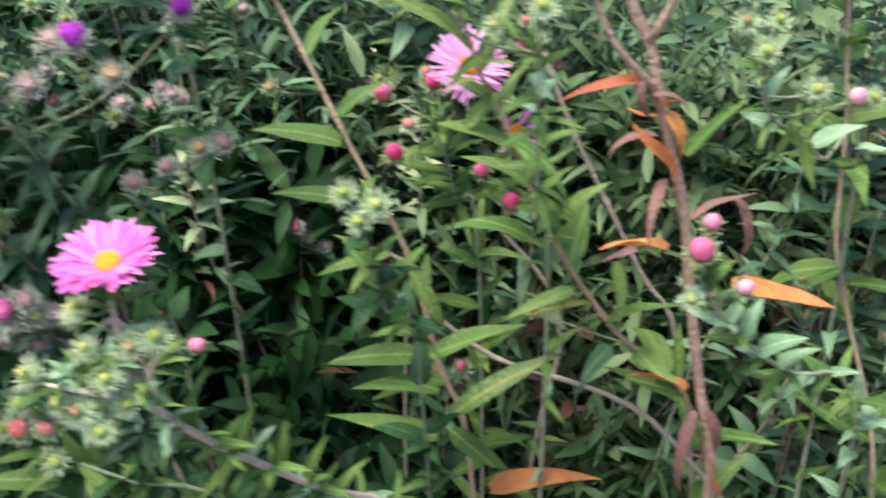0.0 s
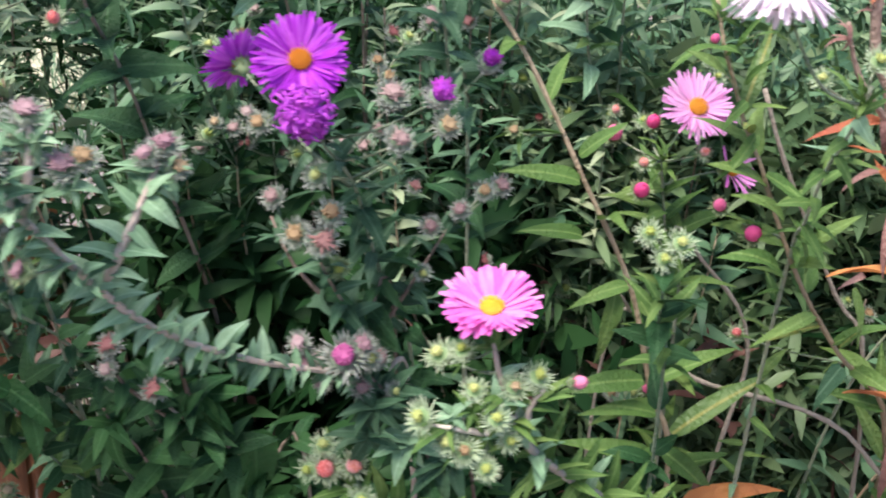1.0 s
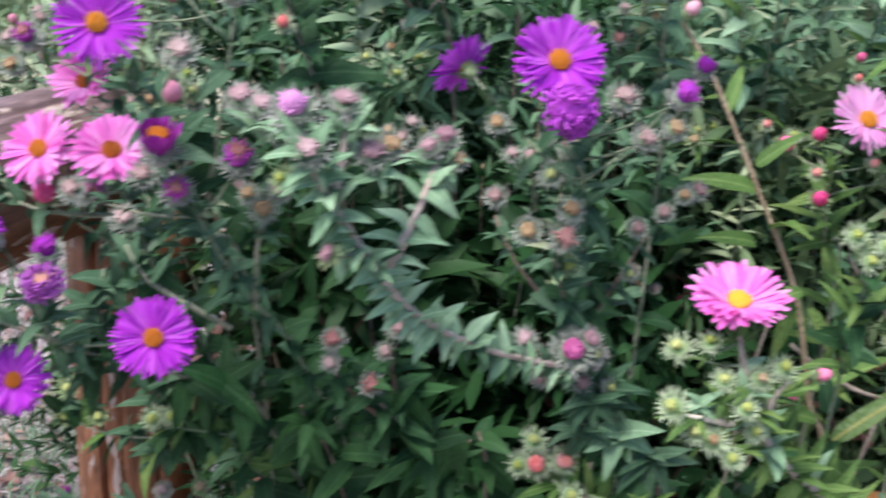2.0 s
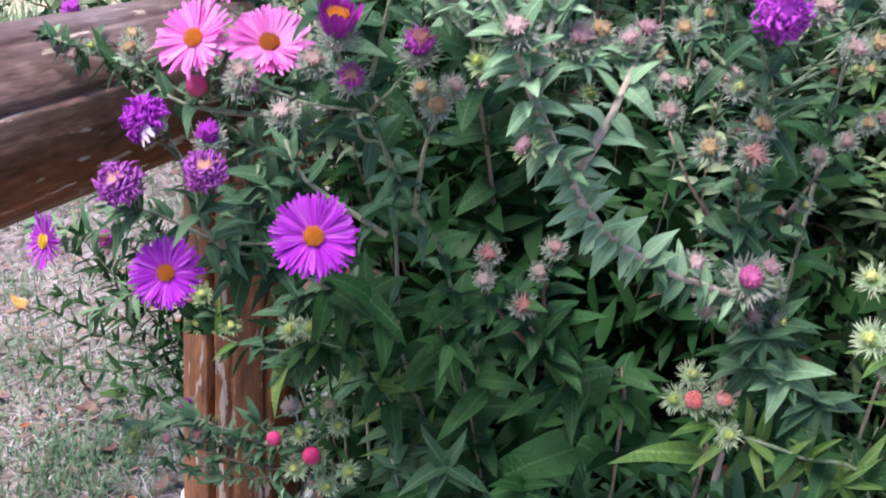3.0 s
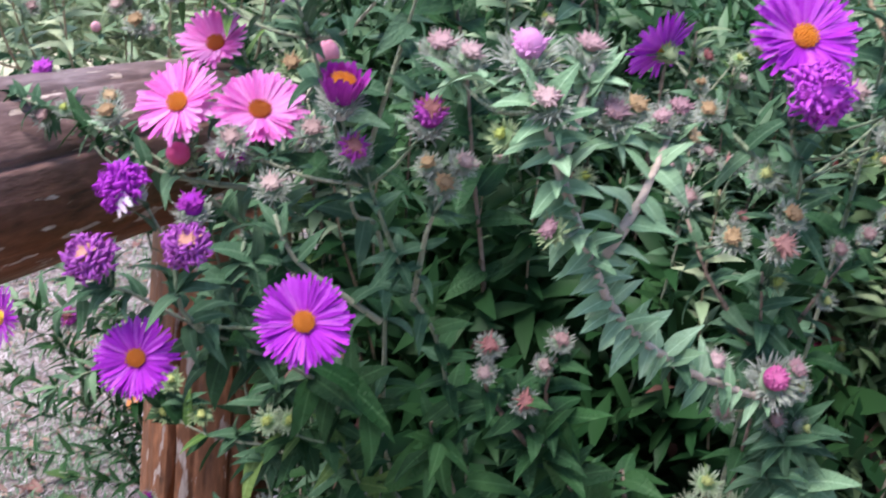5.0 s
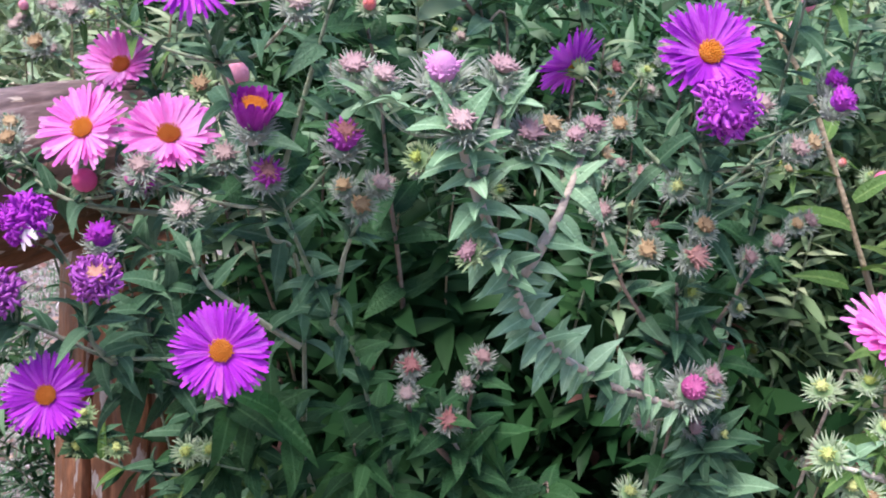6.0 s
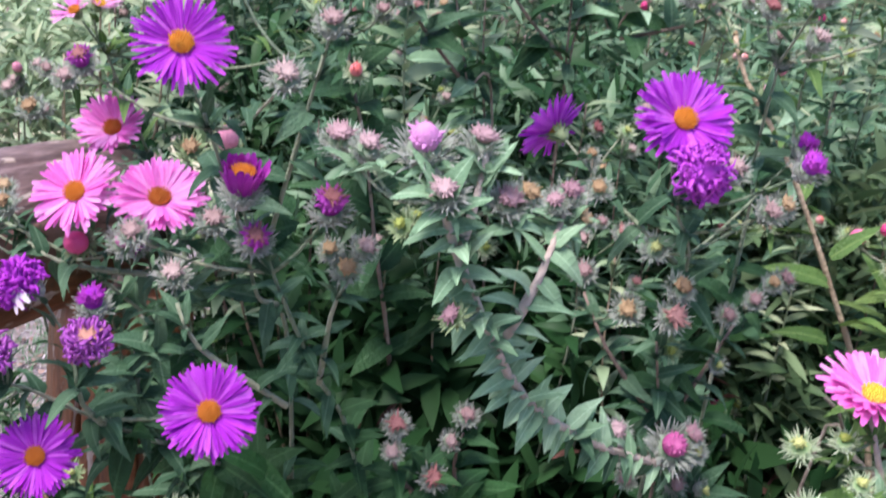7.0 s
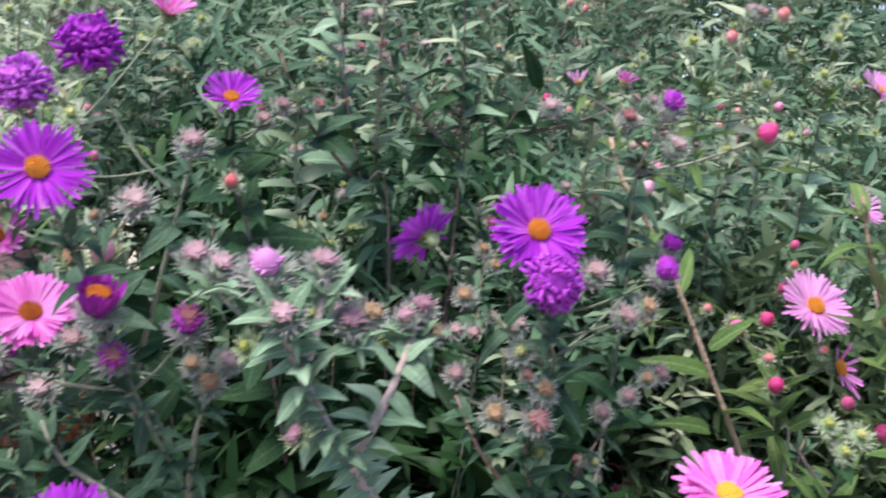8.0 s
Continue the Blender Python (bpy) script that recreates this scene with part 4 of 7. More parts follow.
def string_tie():
    """White string tied round the post, with a loose knot and ends."""
    e = thing("string", (-0.392, 0.69, 0.588), "white string tied round the wooden post", "string")
    loop = [Vector((0.0445 * math.cos(a), 0.0445 * math.sin(a), -0.018 + 0.004 * math.cos(a) - 0.006 * math.sin(a) + (0.011 * math.exp(-((0.0445 * math.cos(a) + 0.010) / 0.02) ** 2) if math.sin(a) < 0 else 0.0))) for a in [k * math.tau / 28 for k in range(29)]]
    bm = bmesh.new()
    tube(bm, loop, 0.0016, 0.0016, 7)
    hang("loop", mesh_of("loop", bm, STRING), e, Matrix.Identity(4))
    for k in range(3):
        bm = bmesh.new()
        c = Vector((0.026, -0.046, -0.009))
        tube(bm, [c + Vector((0.0055 * math.cos(t * 2.2 + k), 0.004 * math.sin(t * 3.1 + k) - 0.003, 0.005 * math.sin(t * 1.7 + 2 * k))) for t in [i * 0.35 for i in range(12)]], 0.0018, 0.0018, 6)
        hang("knot", mesh_of("knot", bm, STRING), e, Matrix.Identity(4))
    bm = bmesh.new()
    tube(bm, spline([(0.031, -0.044, -0.012), (0.042, -0.055, 0.004), (0.05, -0.058, 0.014), (0.056, -0.05, 0.02)]), 0.0034, 0.0022, 6)
    hang("loose_end", mesh_of("loose_end", bm, STRING), e, Matrix.Identity(4))


string_tie()


# ---- unseen screen added behind the viewer, closing the scene and cutting low sky light ----
def screen_behind():
    bm = bmesh.new()
    n, m = 60, 16
    grid = [[bm.verts.new((-14 + 28 * k / n, -8.0 + 0.4 * noise.noise(Vector((k * 0.35, i * 0.35, 3))), 2.6 * i / m)) for k in range(n + 1)] for i in range(m + 1)]
    for a, b in zip(grid, grid[1:]):
        for k in range(n):
            bm.faces.new((a[k], a[k + 1], b[k + 1], b[k]))
    back = [[bm.verts.new((-14 + 28 * k / n, -9.4, z)) for k in range(n + 1)] for z in (0, 2.6)]
    for k in range(n):
        bm.faces.new((back[0][k], back[1][k], back[1][k + 1], back[0][k + 1]))
        bm.faces.new((grid[m][k], grid[m][k + 1], back[1][k + 1], back[1][k]))
    for k in (0, n):
        bm.faces.new([grid[i][k] for i in range(m + 1)] + [back[1][k], back[0][k]])
    tagged(new("backdrop", mesh_of("backdrop", bm, LEAF_DARK)), "unseen dark green screen added behind the viewer to cut low sky light", "hedge", kind="structure")


screen_behind()


# ---- house far behind ----
def box(bm, a, b):
    v = [bm.verts.new((x, y, z)) for x in (a[0], b[0]) for y in (a[1], b[1]) for z in (a[2], b[2])]
    for f in ((0, 1, 3, 2), (4, 6, 7, 5), (0, 4, 5, 1), (2, 3, 7, 6), (0, 2, 6, 4), (1, 5, 7, 3)):
        bm.faces.new([v[i] for i in f])


def box_mesh(name, a, b, material):
    bm = bmesh.new()
    box(bm, a, b)
    bmesh.ops.recalc_face_normals(bm, faces=bm.faces)
    return mesh_of(name, bm, material, False)


def house():
    e = thing("house", (-2.65, 12.0, 0), "house wall in pinkish plaster with a white-framed window", "house")
    hang("wall", box_mesh("wall", (-8, 0, 0), (-0.2, 0.3, 3.2), BRICKWALL), e, Matrix.Identity(4))
    hang("wall", box_mesh("wall", (0.9, 0, 0), (8, 0.3, 3.2), BRICKWALL), e, Matrix.Identity(4))
    hang("wall", box_mesh("wall", (-0.2, 0, 0), (0.9, 0.3, 0.8), BRICKWALL), e, Matrix.Identity(4))
    hang("wall", box_mesh("wall", (-0.2, 0, 2.3), (0.9, 0.3, 3.2), BRICKWALL), e, Matrix.Identity(4))
    win = hang("window", box_mesh("pane", (-0.18, 0.1, 0.82), (0.88, 0.12, 2.28), DARK_PANE), e, Matrix.Identity(4))
    for a, b in (((-0.2, -0.05, 0.8), (-0.08, 0.08, 2.3)), ((0.78, -0.05, 0.8), (0.9, 0.08, 2.3)), ((0.31, -0.03, 0.8), (0.39, 0.08, 2.3)), ((-0.2, -0.05, 2.22), (0.9, 0.08, 2.3)), ((-0.2, -0.03, 1.5), (0.9, 0.07, 1.56))):
        hang("window_frame", box_mesh("window_frame", a, b, WHITE_PAINT), win, Matrix.Identity(4))
    hang("window_sill", box_mesh("window_sill", (-0.3, -0.14, 0.72), (1.0, 0.1, 0.8), WHITE_PAINT), win, Matrix.Identity(4))
    hang("roof", box_mesh("roof", (-8.4, -0.5, 3.2), (8.4, 4.0, 3.45), BRICKWALL), e, Matrix.Identity(4))


house()


# ---- the asters that stand out: each stem from its tip down to the ground ----
FRONT = (0.0, -0.75, 0.62)
PURPLE_LABEL = "aster stem with grey-green leaves and purple flowers"
PINK_LABEL = "aster stem with bright green leaves and pink flowers"

def rosette(kind, at, count, length, seed, droop=0.25, near=0.75):
    """Leaves spreading from one point, for aster()'s placed leaves."""
    r = random.Random(seed)
    out = []
    for i in range(count):
        a = i * math.tau / count + r.uniform(-0.25, 0.25)
        d = Vector((math.cos(a), r.uniform(-near, -0.27 * near), math.sin(a) * 0.85 - droop)).normalized() * r.uniform(*length)
        out.append((kind, at, tuple(Vector(at) + d)))
    return out


def ladder(kinds, points, step, length, seed, start=0.0):
    """Leaves standing out on either side of a stem and bending over, for aster()'s placed leaves."""
    r = random.Random(seed)
    line = spline(points, 0.002)
    out, run, want, side = [], 0.0, start, 1
    for a, b in zip(line, line[1:]):
        run += (b - a).length
        while run > want:
            want += step * r.uniform(0.7, 1.3)
            side = -side
            t = (a - b).normalized()
            across = t.cross(Vector((0, -1, 0.3))).normalized() * side
            d = across + t * r.uniform(0.0, 0.7) + Vector((r.uniform(-0.2, 0.2), r.uniform(-0.7, 0.2), r.uniform(-0.6, 0.0)))
            if r.random() < 0.2:
                d = t * 0.4 + Vector((r.uniform(-0.4, 0.4), -1, r.uniform(-0.3, 0.4)))
            out.append((r.choice(kinds), tuple(b), tuple(b + d.normalized() * r.uniform(*length))))
    return out


# the pink daisy with pale spiky buds
aster("aster_plant", [(-0.108, 0.335, 0.888), (-0.098, 0.335, 0.869), (-0.079, 0.345, 0.847), (-0.044, 0.365, 0.816), (0.0, 0.40, 0.77), (0.04, 0.47, 0.6), (0.05, 0.6, 0.0)],
      "aster stem with one open pink daisy and pale spiky buds", "bright", STEM_ROSY, (0.0024, 0.0027), (0.011, 0.02), 0.0042, 0.6, mix=("sage", 0.25), side=0.0012,
      placed=[q for i, p in enumerate(((-0.098, 0.335, 0.869), (-0.079, 0.345, 0.847), (-0.06, 0.355, 0.831), (-0.044, 0.365, 0.816))) for q in rosette("bright", p, 2, (0.012, 0.018), 60 + i, -0.2)]
      + [("bright", p, (p[0] + dx, p[1] - 0.006, p[2] + dz)) for p in ((-0.088, 0.34, 0.858), (-0.072, 0.348, 0.841), (-0.058, 0.356, 0.829), (-0.048, 0.363, 0.82), (-0.036, 0.37, 0.809)) for dx, dz in ((0.006, 0.021), (-0.010, -0.015))]
      + [q for i, p in enumerate(((-0.108, 0.333, 0.886), (-0.118, 0.33, 0.884), (-0.1, 0.334, 0.874), (-0.112, 0.332, 0.872), (-0.125, 0.332, 0.882), (-0.1, 0.334, 0.888))) for q in rosette(("sage", "bright")[i % 2], p, 6, (0.006, 0.011), 65 + i, -0.1)],
      branches=[[(-0.111, 0.343, 0.912), (-0.108, 0.337, 0.895), (-0.099, 0.335, 0.871)], [(-0.092, 0.332, 0.891), (-0.097, 0.333, 0.882), (-0.096, 0.336, 0.866)], [(-0.136, 0.328, 0.880), (-0.12, 0.330, 0.876), (-0.101, 0.335, 0.870)]],
      heads=[("open", (-0.111, 0.343, 0.918), (-0.1, -0.36, 0.93), dict(tint="pink", size=0.0385, disc="yellow", lift=18, count=40)),
             ("seed", (-0.103, 0.331, 0.893), FRONT, dict(tint="gold", size=0.0125, cup="pale")),
             ("seed", (-0.094, 0.332, 0.897), (0.3, -0.5, 0.7), dict(tint="lime", size=0.013, cup="pale")),
             ("bud", (-0.080, 0.331, 0.894), (0.7, -0.5, 0.4), dict(tint="pink", size=0.007)),
             ("seed", (-0.129, 0.352, 0.897), (-0.5, -0.4, 0.7), dict(tint="lime", size=0.014, cup="pale")),
             ("seed", (-0.138, 0.327, 0.884), (-0.6, -0.6, 0.5), dict(tint="lime", size=0.014, cup="pale")),
             ("seed", (-0.121, 0.325, 0.871), FRONT, dict(tint="gold", size=0.0135, cup="pale")),
             ("seed", (-0.113, 0.324, 0.864), FRONT, dict(tint="lime", size=0.011, cup="pale")),
             ("seed", (-0.110, 0.325, 0.884), (0.1, -0.6, 0.8), dict(tint="lime", size=0.012, cup="pale")),
             ("seed", (-0.122, 0.338, 0.905), (-0.3, -0.3, 0.9), dict(tint="lime", size=0.011, cup="pale")),
             ("seed", (-0.118, 0.33, 0.893), (-0.2, -0.5, 0.8), dict(tint="lime", size=0.011, cup="pale")),
             ("seed", (-0.128, 0.326, 0.874), (-0.3, -0.7, 0.5), dict(tint="lime", size=0.011, cup="pale")),
             ("seed", (-0.104, 0.327, 0.873), (0.2, -0.7, 0.5), dict(tint="lime", size=0.010, cup="pale"))])

# coral buds low down on bright leaves
aster("aster_plant", [(-0.162, 0.392, 0.815), (-0.145, 0.39, 0.808), (-0.122, 0.385, 0.803), (-0.08, 0.40, 0.775), (-0.03, 0.46, 0.6), (0.02, 0.6, 0.0)],
      "aster stem with bright leaves and coral buds", "bright", STEM_GREEN, (0.001, 0.0026), (0.018, 0.03), 0.008, 0.4, mix=("dark", 0.5),
      placed=[("bright", (-0.159, 0.400, 0.793), (-0.199, 0.388, 0.799)),
              ("bright", (-0.145, 0.392, 0.807), (-0.147, 0.380, 0.829)),
              ("bright", (-0.139, 0.392, 0.805), (-0.138, 0.381, 0.827)),
              ("bright", (-0.145, 0.390, 0.808), (-0.127, 0.378, 0.799)),
              ("bright", (-0.154, 0.390, 0.807), (-0.169, 0.378, 0.800)),
              ("bright", (-0.142, 0.390, 0.804), (-0.140, 0.378, 0.790)),
              ("bright", (-0.128, 0.390, 0.797), (-0.128, 0.380, 0.814)),
              ("bright", (-0.162, 0.393, 0.812), (-0.180, 0.381, 0.814)), *rosette("bright", (-0.118, 0.39, 0.80), 6, (0.014, 0.024), 24, 0.0), *rosette("bright", (-0.10, 0.392, 0.788), 6, (0.014, 0.024), 25, 0.0),
              ("bright", (-0.158, 0.392, 0.812), (-0.168, 0.380, 0.808))],
      heads=[("bud", (-0.170, 0.391, 0.824), (-0.2, -0.8, 0.5), dict(tint="coral", size=0.0122)),
             ("bud", (-0.158, 0.390, 0.826), (0.1, -0.8, 0.5), dict(tint="coral", size=0.0110)),
             ("seed", (-0.171, 0.395, 0.834), (-0.1, -0.6, 0.7), dict(tint="lime", size=0.0135, cup="pale")),
             ("seed", (-0.178, 0.392, 0.823), (-0.5, -0.7, 0.3), dict(tint="lime", size=0.0125, cup="pale")),
             ("seed", (-0.1545, 0.385, 0.812), (0.1, -0.8, 0.4), dict(tint="lime", size=0.0125, cup="pale"))])

# the big grey-green arching stem with faded lilac heads
aster("aster_plant", [(-0.270, 0.312, 0.980), (-0.266, 0.314, 0.968), (-0.252, 0.325, 0.943), (-0.229, 0.345, 0.910), (-0.194, 0.365, 0.887), (-0.168, 0.377, 0.877), (-0.148, 0.40, 0.858), (-0.125, 0.46, 0.77), (-0.09, 0.64, 0.0)],
      "arching aster stem with pale sage leaves and faded lilac heads", "sage", STEM_ROSY, (0.002, 0.0022), (0.0095, 0.0155), 0.016, 0.70, rise=(-0.15, 0.45), mix=("grey", 0.1), side=0.0014,
      placed=ladder(("sage",), [(-0.270, 0.312, 0.978), (-0.266, 0.314, 0.968), (-0.252, 0.325, 0.943), (-0.229, 0.345, 0.910), (-0.208, 0.357, 0.896)], 0.0026, (0.0095, 0.0155), 40)
      + ladder(("sage", "grey"), [(-0.208, 0.357, 0.896), (-0.194, 0.365, 0.887), (-0.168, 0.377, 0.877), (-0.148, 0.40, 0.858), (-0.142, 0.415, 0.84)], 0.0026, (0.008, 0.0135), 41)
      + ladder(("sage",), [(-0.225, 0.345, 0.970), (-0.233, 0.335, 0.951), (-0.242, 0.333, 0.932)], 0.0042, (0.010, 0.017), 42)
      + [q for i, p in enumerate(((-0.268, 0.314, 0.974), (-0.257, 0.318, 0.984), (-0.247, 0.319, 0.969), (-0.223, 0.346, 0.967), (-0.288, 0.356, 0.977), (-0.272, 0.317, 0.983))) for q in rosette("sage", p, 5, (0.007, 0.012), 90 + i, -0.2, 0.6)],
      branches=[[(-0.225, 0.345, 0.970), (-0.233, 0.335, 0.951), (-0.242, 0.333, 0.932)], [(-0.257, 0.318, 0.988), (-0.259, 0.318, 0.972), (-0.262, 0.318, 0.960)]],
      heads=[("seed", (-0.274, 0.318, 0.991), (-0.1, -0.5, 0.9), dict(tint="lilac", size=0.022)),
             ("seed", (-0.258, 0.319, 0.993), (0.1, -0.4, 0.9), dict(tint="rose", size=0.016)),
             ("seed", (-0.293, 0.362, 0.986), (-0.2, -0.5, 0.9), dict(tint="rose", size=0.019)),
             ("seed", (-0.285, 0.352, 0.985), (0.1, -0.5, 0.9), dict(tint="rose", size=0.016)),
             ("seed", (-0.269, 0.310, 0.979), (-0.3, -0.7, 0.6), dict(tint="rose", size=0.016)),
             ("seed", (-0.249, 0.318, 0.977), (0.1, -0.7, 0.7), dict(tint="rose", size=0.016)),
             ("seed", (-0.243, 0.32, 0.979), (0.3, -0.6, 0.7), dict(tint="gold", size=0.014)),
             ("seed", (-0.223, 0.347, 0.977), (0.1, -0.5, 0.8), dict(tint="rose", size=0.016)),
             ("seed", (-0.229, 0.343, 0.974), (-0.2, -0.5, 0.8), dict(tint="rose", size=0.013)),
             ("seed", (-0.218, 0.345, 0.969), (0.5, -0.5, 0.5), dict(tint="gold", size=0.012)),
             ("seed", (-0.263, 0.312, 0.945), (-0.6, -0.6, 0.5), dict(tint="rose", size=0.012, cup="green")),
             ("seed", (-0.278, 0.32, 0.967), (-0.7, -0.6, 0.5), dict(tint="lime", size=0.012, cup="green"))])

# crimson-centred heads on the lower reach of that clump
aster("aster_plant", [(-0.160, 0.384, 0.880), (-0.152, 0.39, 0.868), (-0.135, 0.40, 0.843), (-0.117, 0.42, 0.796), (-0.094, 0.44, 0.729), (-0.07, 0.6, 0.0)],
      "aster stem with grey-green leaves and crimson-centred spent heads", "grey", STEM_RED, (0.0008, 0.0026), (0.015, 0.025), 0.0042, 0.5,
      placed=rosette("grey", (-0.146, 0.395, 0.855), 9, (0.016, 0.026), 5) + rosette("sage", (-0.135, 0.392, 0.838), 6, (0.015, 0.023), 21) + rosette("grey", (-0.152, 0.388, 0.842), 6, (0.015, 0.023), 22) + rosette("grey", (-0.118, 0.395, 0.825), 7, (0.016, 0.026), 23) + rosette("grey", (-0.150, 0.385, 0.857), 7, (0.012, 0.018), 6, 0.1),
      heads=[("bud", (-0.163, 0.375, 0.885), (-0.1, -0.8, 0.6), dict(tint="rosy", size=0.0135)),
             ("seed", (-0.155, 0.377, 0.889), (0.2, -0.7, 0.7), dict(tint="rose", size=0.015)),
             ("seed", (-0.152, 0.378, 0.882), (0.4, -0.8, 0.4), dict(tint="lime", size=0.014)),
             ("seed", (-0.181, 0.385, 0.886), (-0.2, -0.7, 0.6), dict(tint="rose", size=0.014)),
             ("seed", (-0.179, 0.385, 0.877), (-0.2, -0.8, 0.4), dict(tint="rose", size=0.013)),
             ("seed", (-0.173, 0.40, 0.872), (-0.4, -0.7, 0.6), dict(tint="tan", size=0.013)),
             ("seed", (-0.172, 0.392, 0.864), (-0.4, -0.7, 0.3), dict(tint="tan", size=0.012)),
             ("seed", (-0.148, 0.386, 0.879), (0.5, -0.6, 0.7), dict(tint="tan", size=0.014)),
             ("seed", (-0.155, 0.384, 0.866), (0.2, -0.8, 0.4), dict(tint="tan", size=0.013)),
             ("seed", (-0.141, 0.388, 0.862), (0.6, -0.7, 0.2), dict(tint="lime", size=0.011, cup="grey"))])

# three spiky rosettes in the dark middle
aster("aster_plant", [(-0.246, 0.412, 0.856), (-0.242, 0.413, 0.849), (-0.23, 0.42, 0.831), (-0.201, 0.45, 0.788), (-0.175, 0.47, 0.736), (-0.15, 0.62, 0.0)],
      "aster stem with pointed leaves and faded pink spiky heads", "dark", STEM_RED, (0.0009, 0.0026), (0.018, 0.03), 0.005, 0.45,
      branches=[[(-0.259, 0.407, 0.868), (-0.255, 0.415, 0.852), (-0.232, 0.424, 0.826)], [(-0.231, 0.415, 0.870), (-0.232, 0.42, 0.855), (-0.225, 0.428, 0.82)]],
      placed=[("mid", (-0.227, 0.430, 0.839), (-0.238, 0.418, 0.824)),
              ("mid", (-0.228, 0.425, 0.841), (-0.226, 0.413, 0.822)),
              ("mid", (-0.227, 0.430, 0.839), (-0.216, 0.418, 0.806)),
              ("mid", (-0.227, 0.430, 0.839), (-0.208, 0.418, 0.826)),
              ("mid", (-0.226, 0.435, 0.837), (-0.204, 0.423, 0.843)),
              ("mid", (-0.226, 0.435, 0.837), (-0.248, 0.423, 0.823)),
              ("mid", (-0.204, 0.440, 0.815), (-0.194, 0.428, 0.768)),
              ("mid", (-0.186, 0.460, 0.792), (-0.152, 0.448, 0.771)),
              ("mid", (-0.200, 0.460, 0.757), (-0.199, 0.448, 0.744)),
              ("mid", (-0.196, 0.470, 0.755), (-0.166, 0.458, 0.740))],
      heads=[("seed", (-0.259, 0.405, 0.877), (-0.1, -0.7, 0.7), dict(tint="crimson", size=0.014)),
             ("seed", (-0.260, 0.402, 0.867), (-0.3, -0.8, 0.3), dict(tint="tan", size=0.012)),
             ("seed", (-0.242, 0.407, 0.855), (0, -0.8, 0.6), dict(tint="crimson", size=0.015)),
             ("seed", (-0.231, 0.412, 0.879), (0.1, -0.7, 0.7), dict(tint="tan", size=0.014)),
             ("seed", (-0.236, 0.412, 0.868), (0.1, -0.8, 0.4), dict(tint="tan", size=0.012))])

# a flowerless rosette stem in the dark middle
aster("aster_plant", [(-0.272, 0.446, 0.825), (-0.27, 0.45, 0.815), (-0.25, 0.47, 0.76), (-0.2, 0.55, 0.5), (-0.17, 0.66, 0.0)],
      "flowerless aster stem with rosettes of pointed green leaves", "dark", STEM_RED, (0.0009, 0.0026), (0.022, 0.036), 0.008, 0.5,
      placed=[("mid", (-0.267, 0.450, 0.814), (-0.293, 0.438, 0.788)),
              ("mid", (-0.268, 0.440, 0.819), (-0.267, 0.428, 0.792)),
              ("mid", (-0.268, 0.440, 0.819), (-0.255, 0.428, 0.813)),
              ("mid", (-0.267, 0.450, 0.814), (-0.280, 0.438, 0.825)),
              ("mid", (-0.267, 0.450, 0.814), (-0.260, 0.438, 0.832)),
              ("mid", (-0.269, 0.430, 0.823), (-0.272, 0.418, 0.814)),
              ("mid", (-0.202, 0.450, 0.763), (-0.247, 0.438, 0.748)),
              ("mid", (-0.248, 0.450, 0.792), (-0.269, 0.438, 0.770)),
              ("mid", (-0.253, 0.450, 0.797), (-0.228, 0.438, 0.802)),
              ("mid", (-0.222, 0.450, 0.794), (-0.239, 0.438, 0.779)),
              ("mid", (-0.310, 0.430, 0.846), (-0.286, 0.418, 0.831)),
              ("mid", (-0.323, 0.430, 0.845), (-0.326, 0.418, 0.824)),
              ("mid", (-0.305, 0.420, 0.848), (-0.323, 0.408, 0.865)),
              ("mid", (-0.300, 0.430, 0.834), (-0.293, 0.418, 0.813)),
              ("mid", (-0.256, 0.450, 0.744), (-0.291, 0.438, 0.731)),
              ("mid", (-0.280, 0.450, 0.720), (-0.300, 0.438, 0.718))])

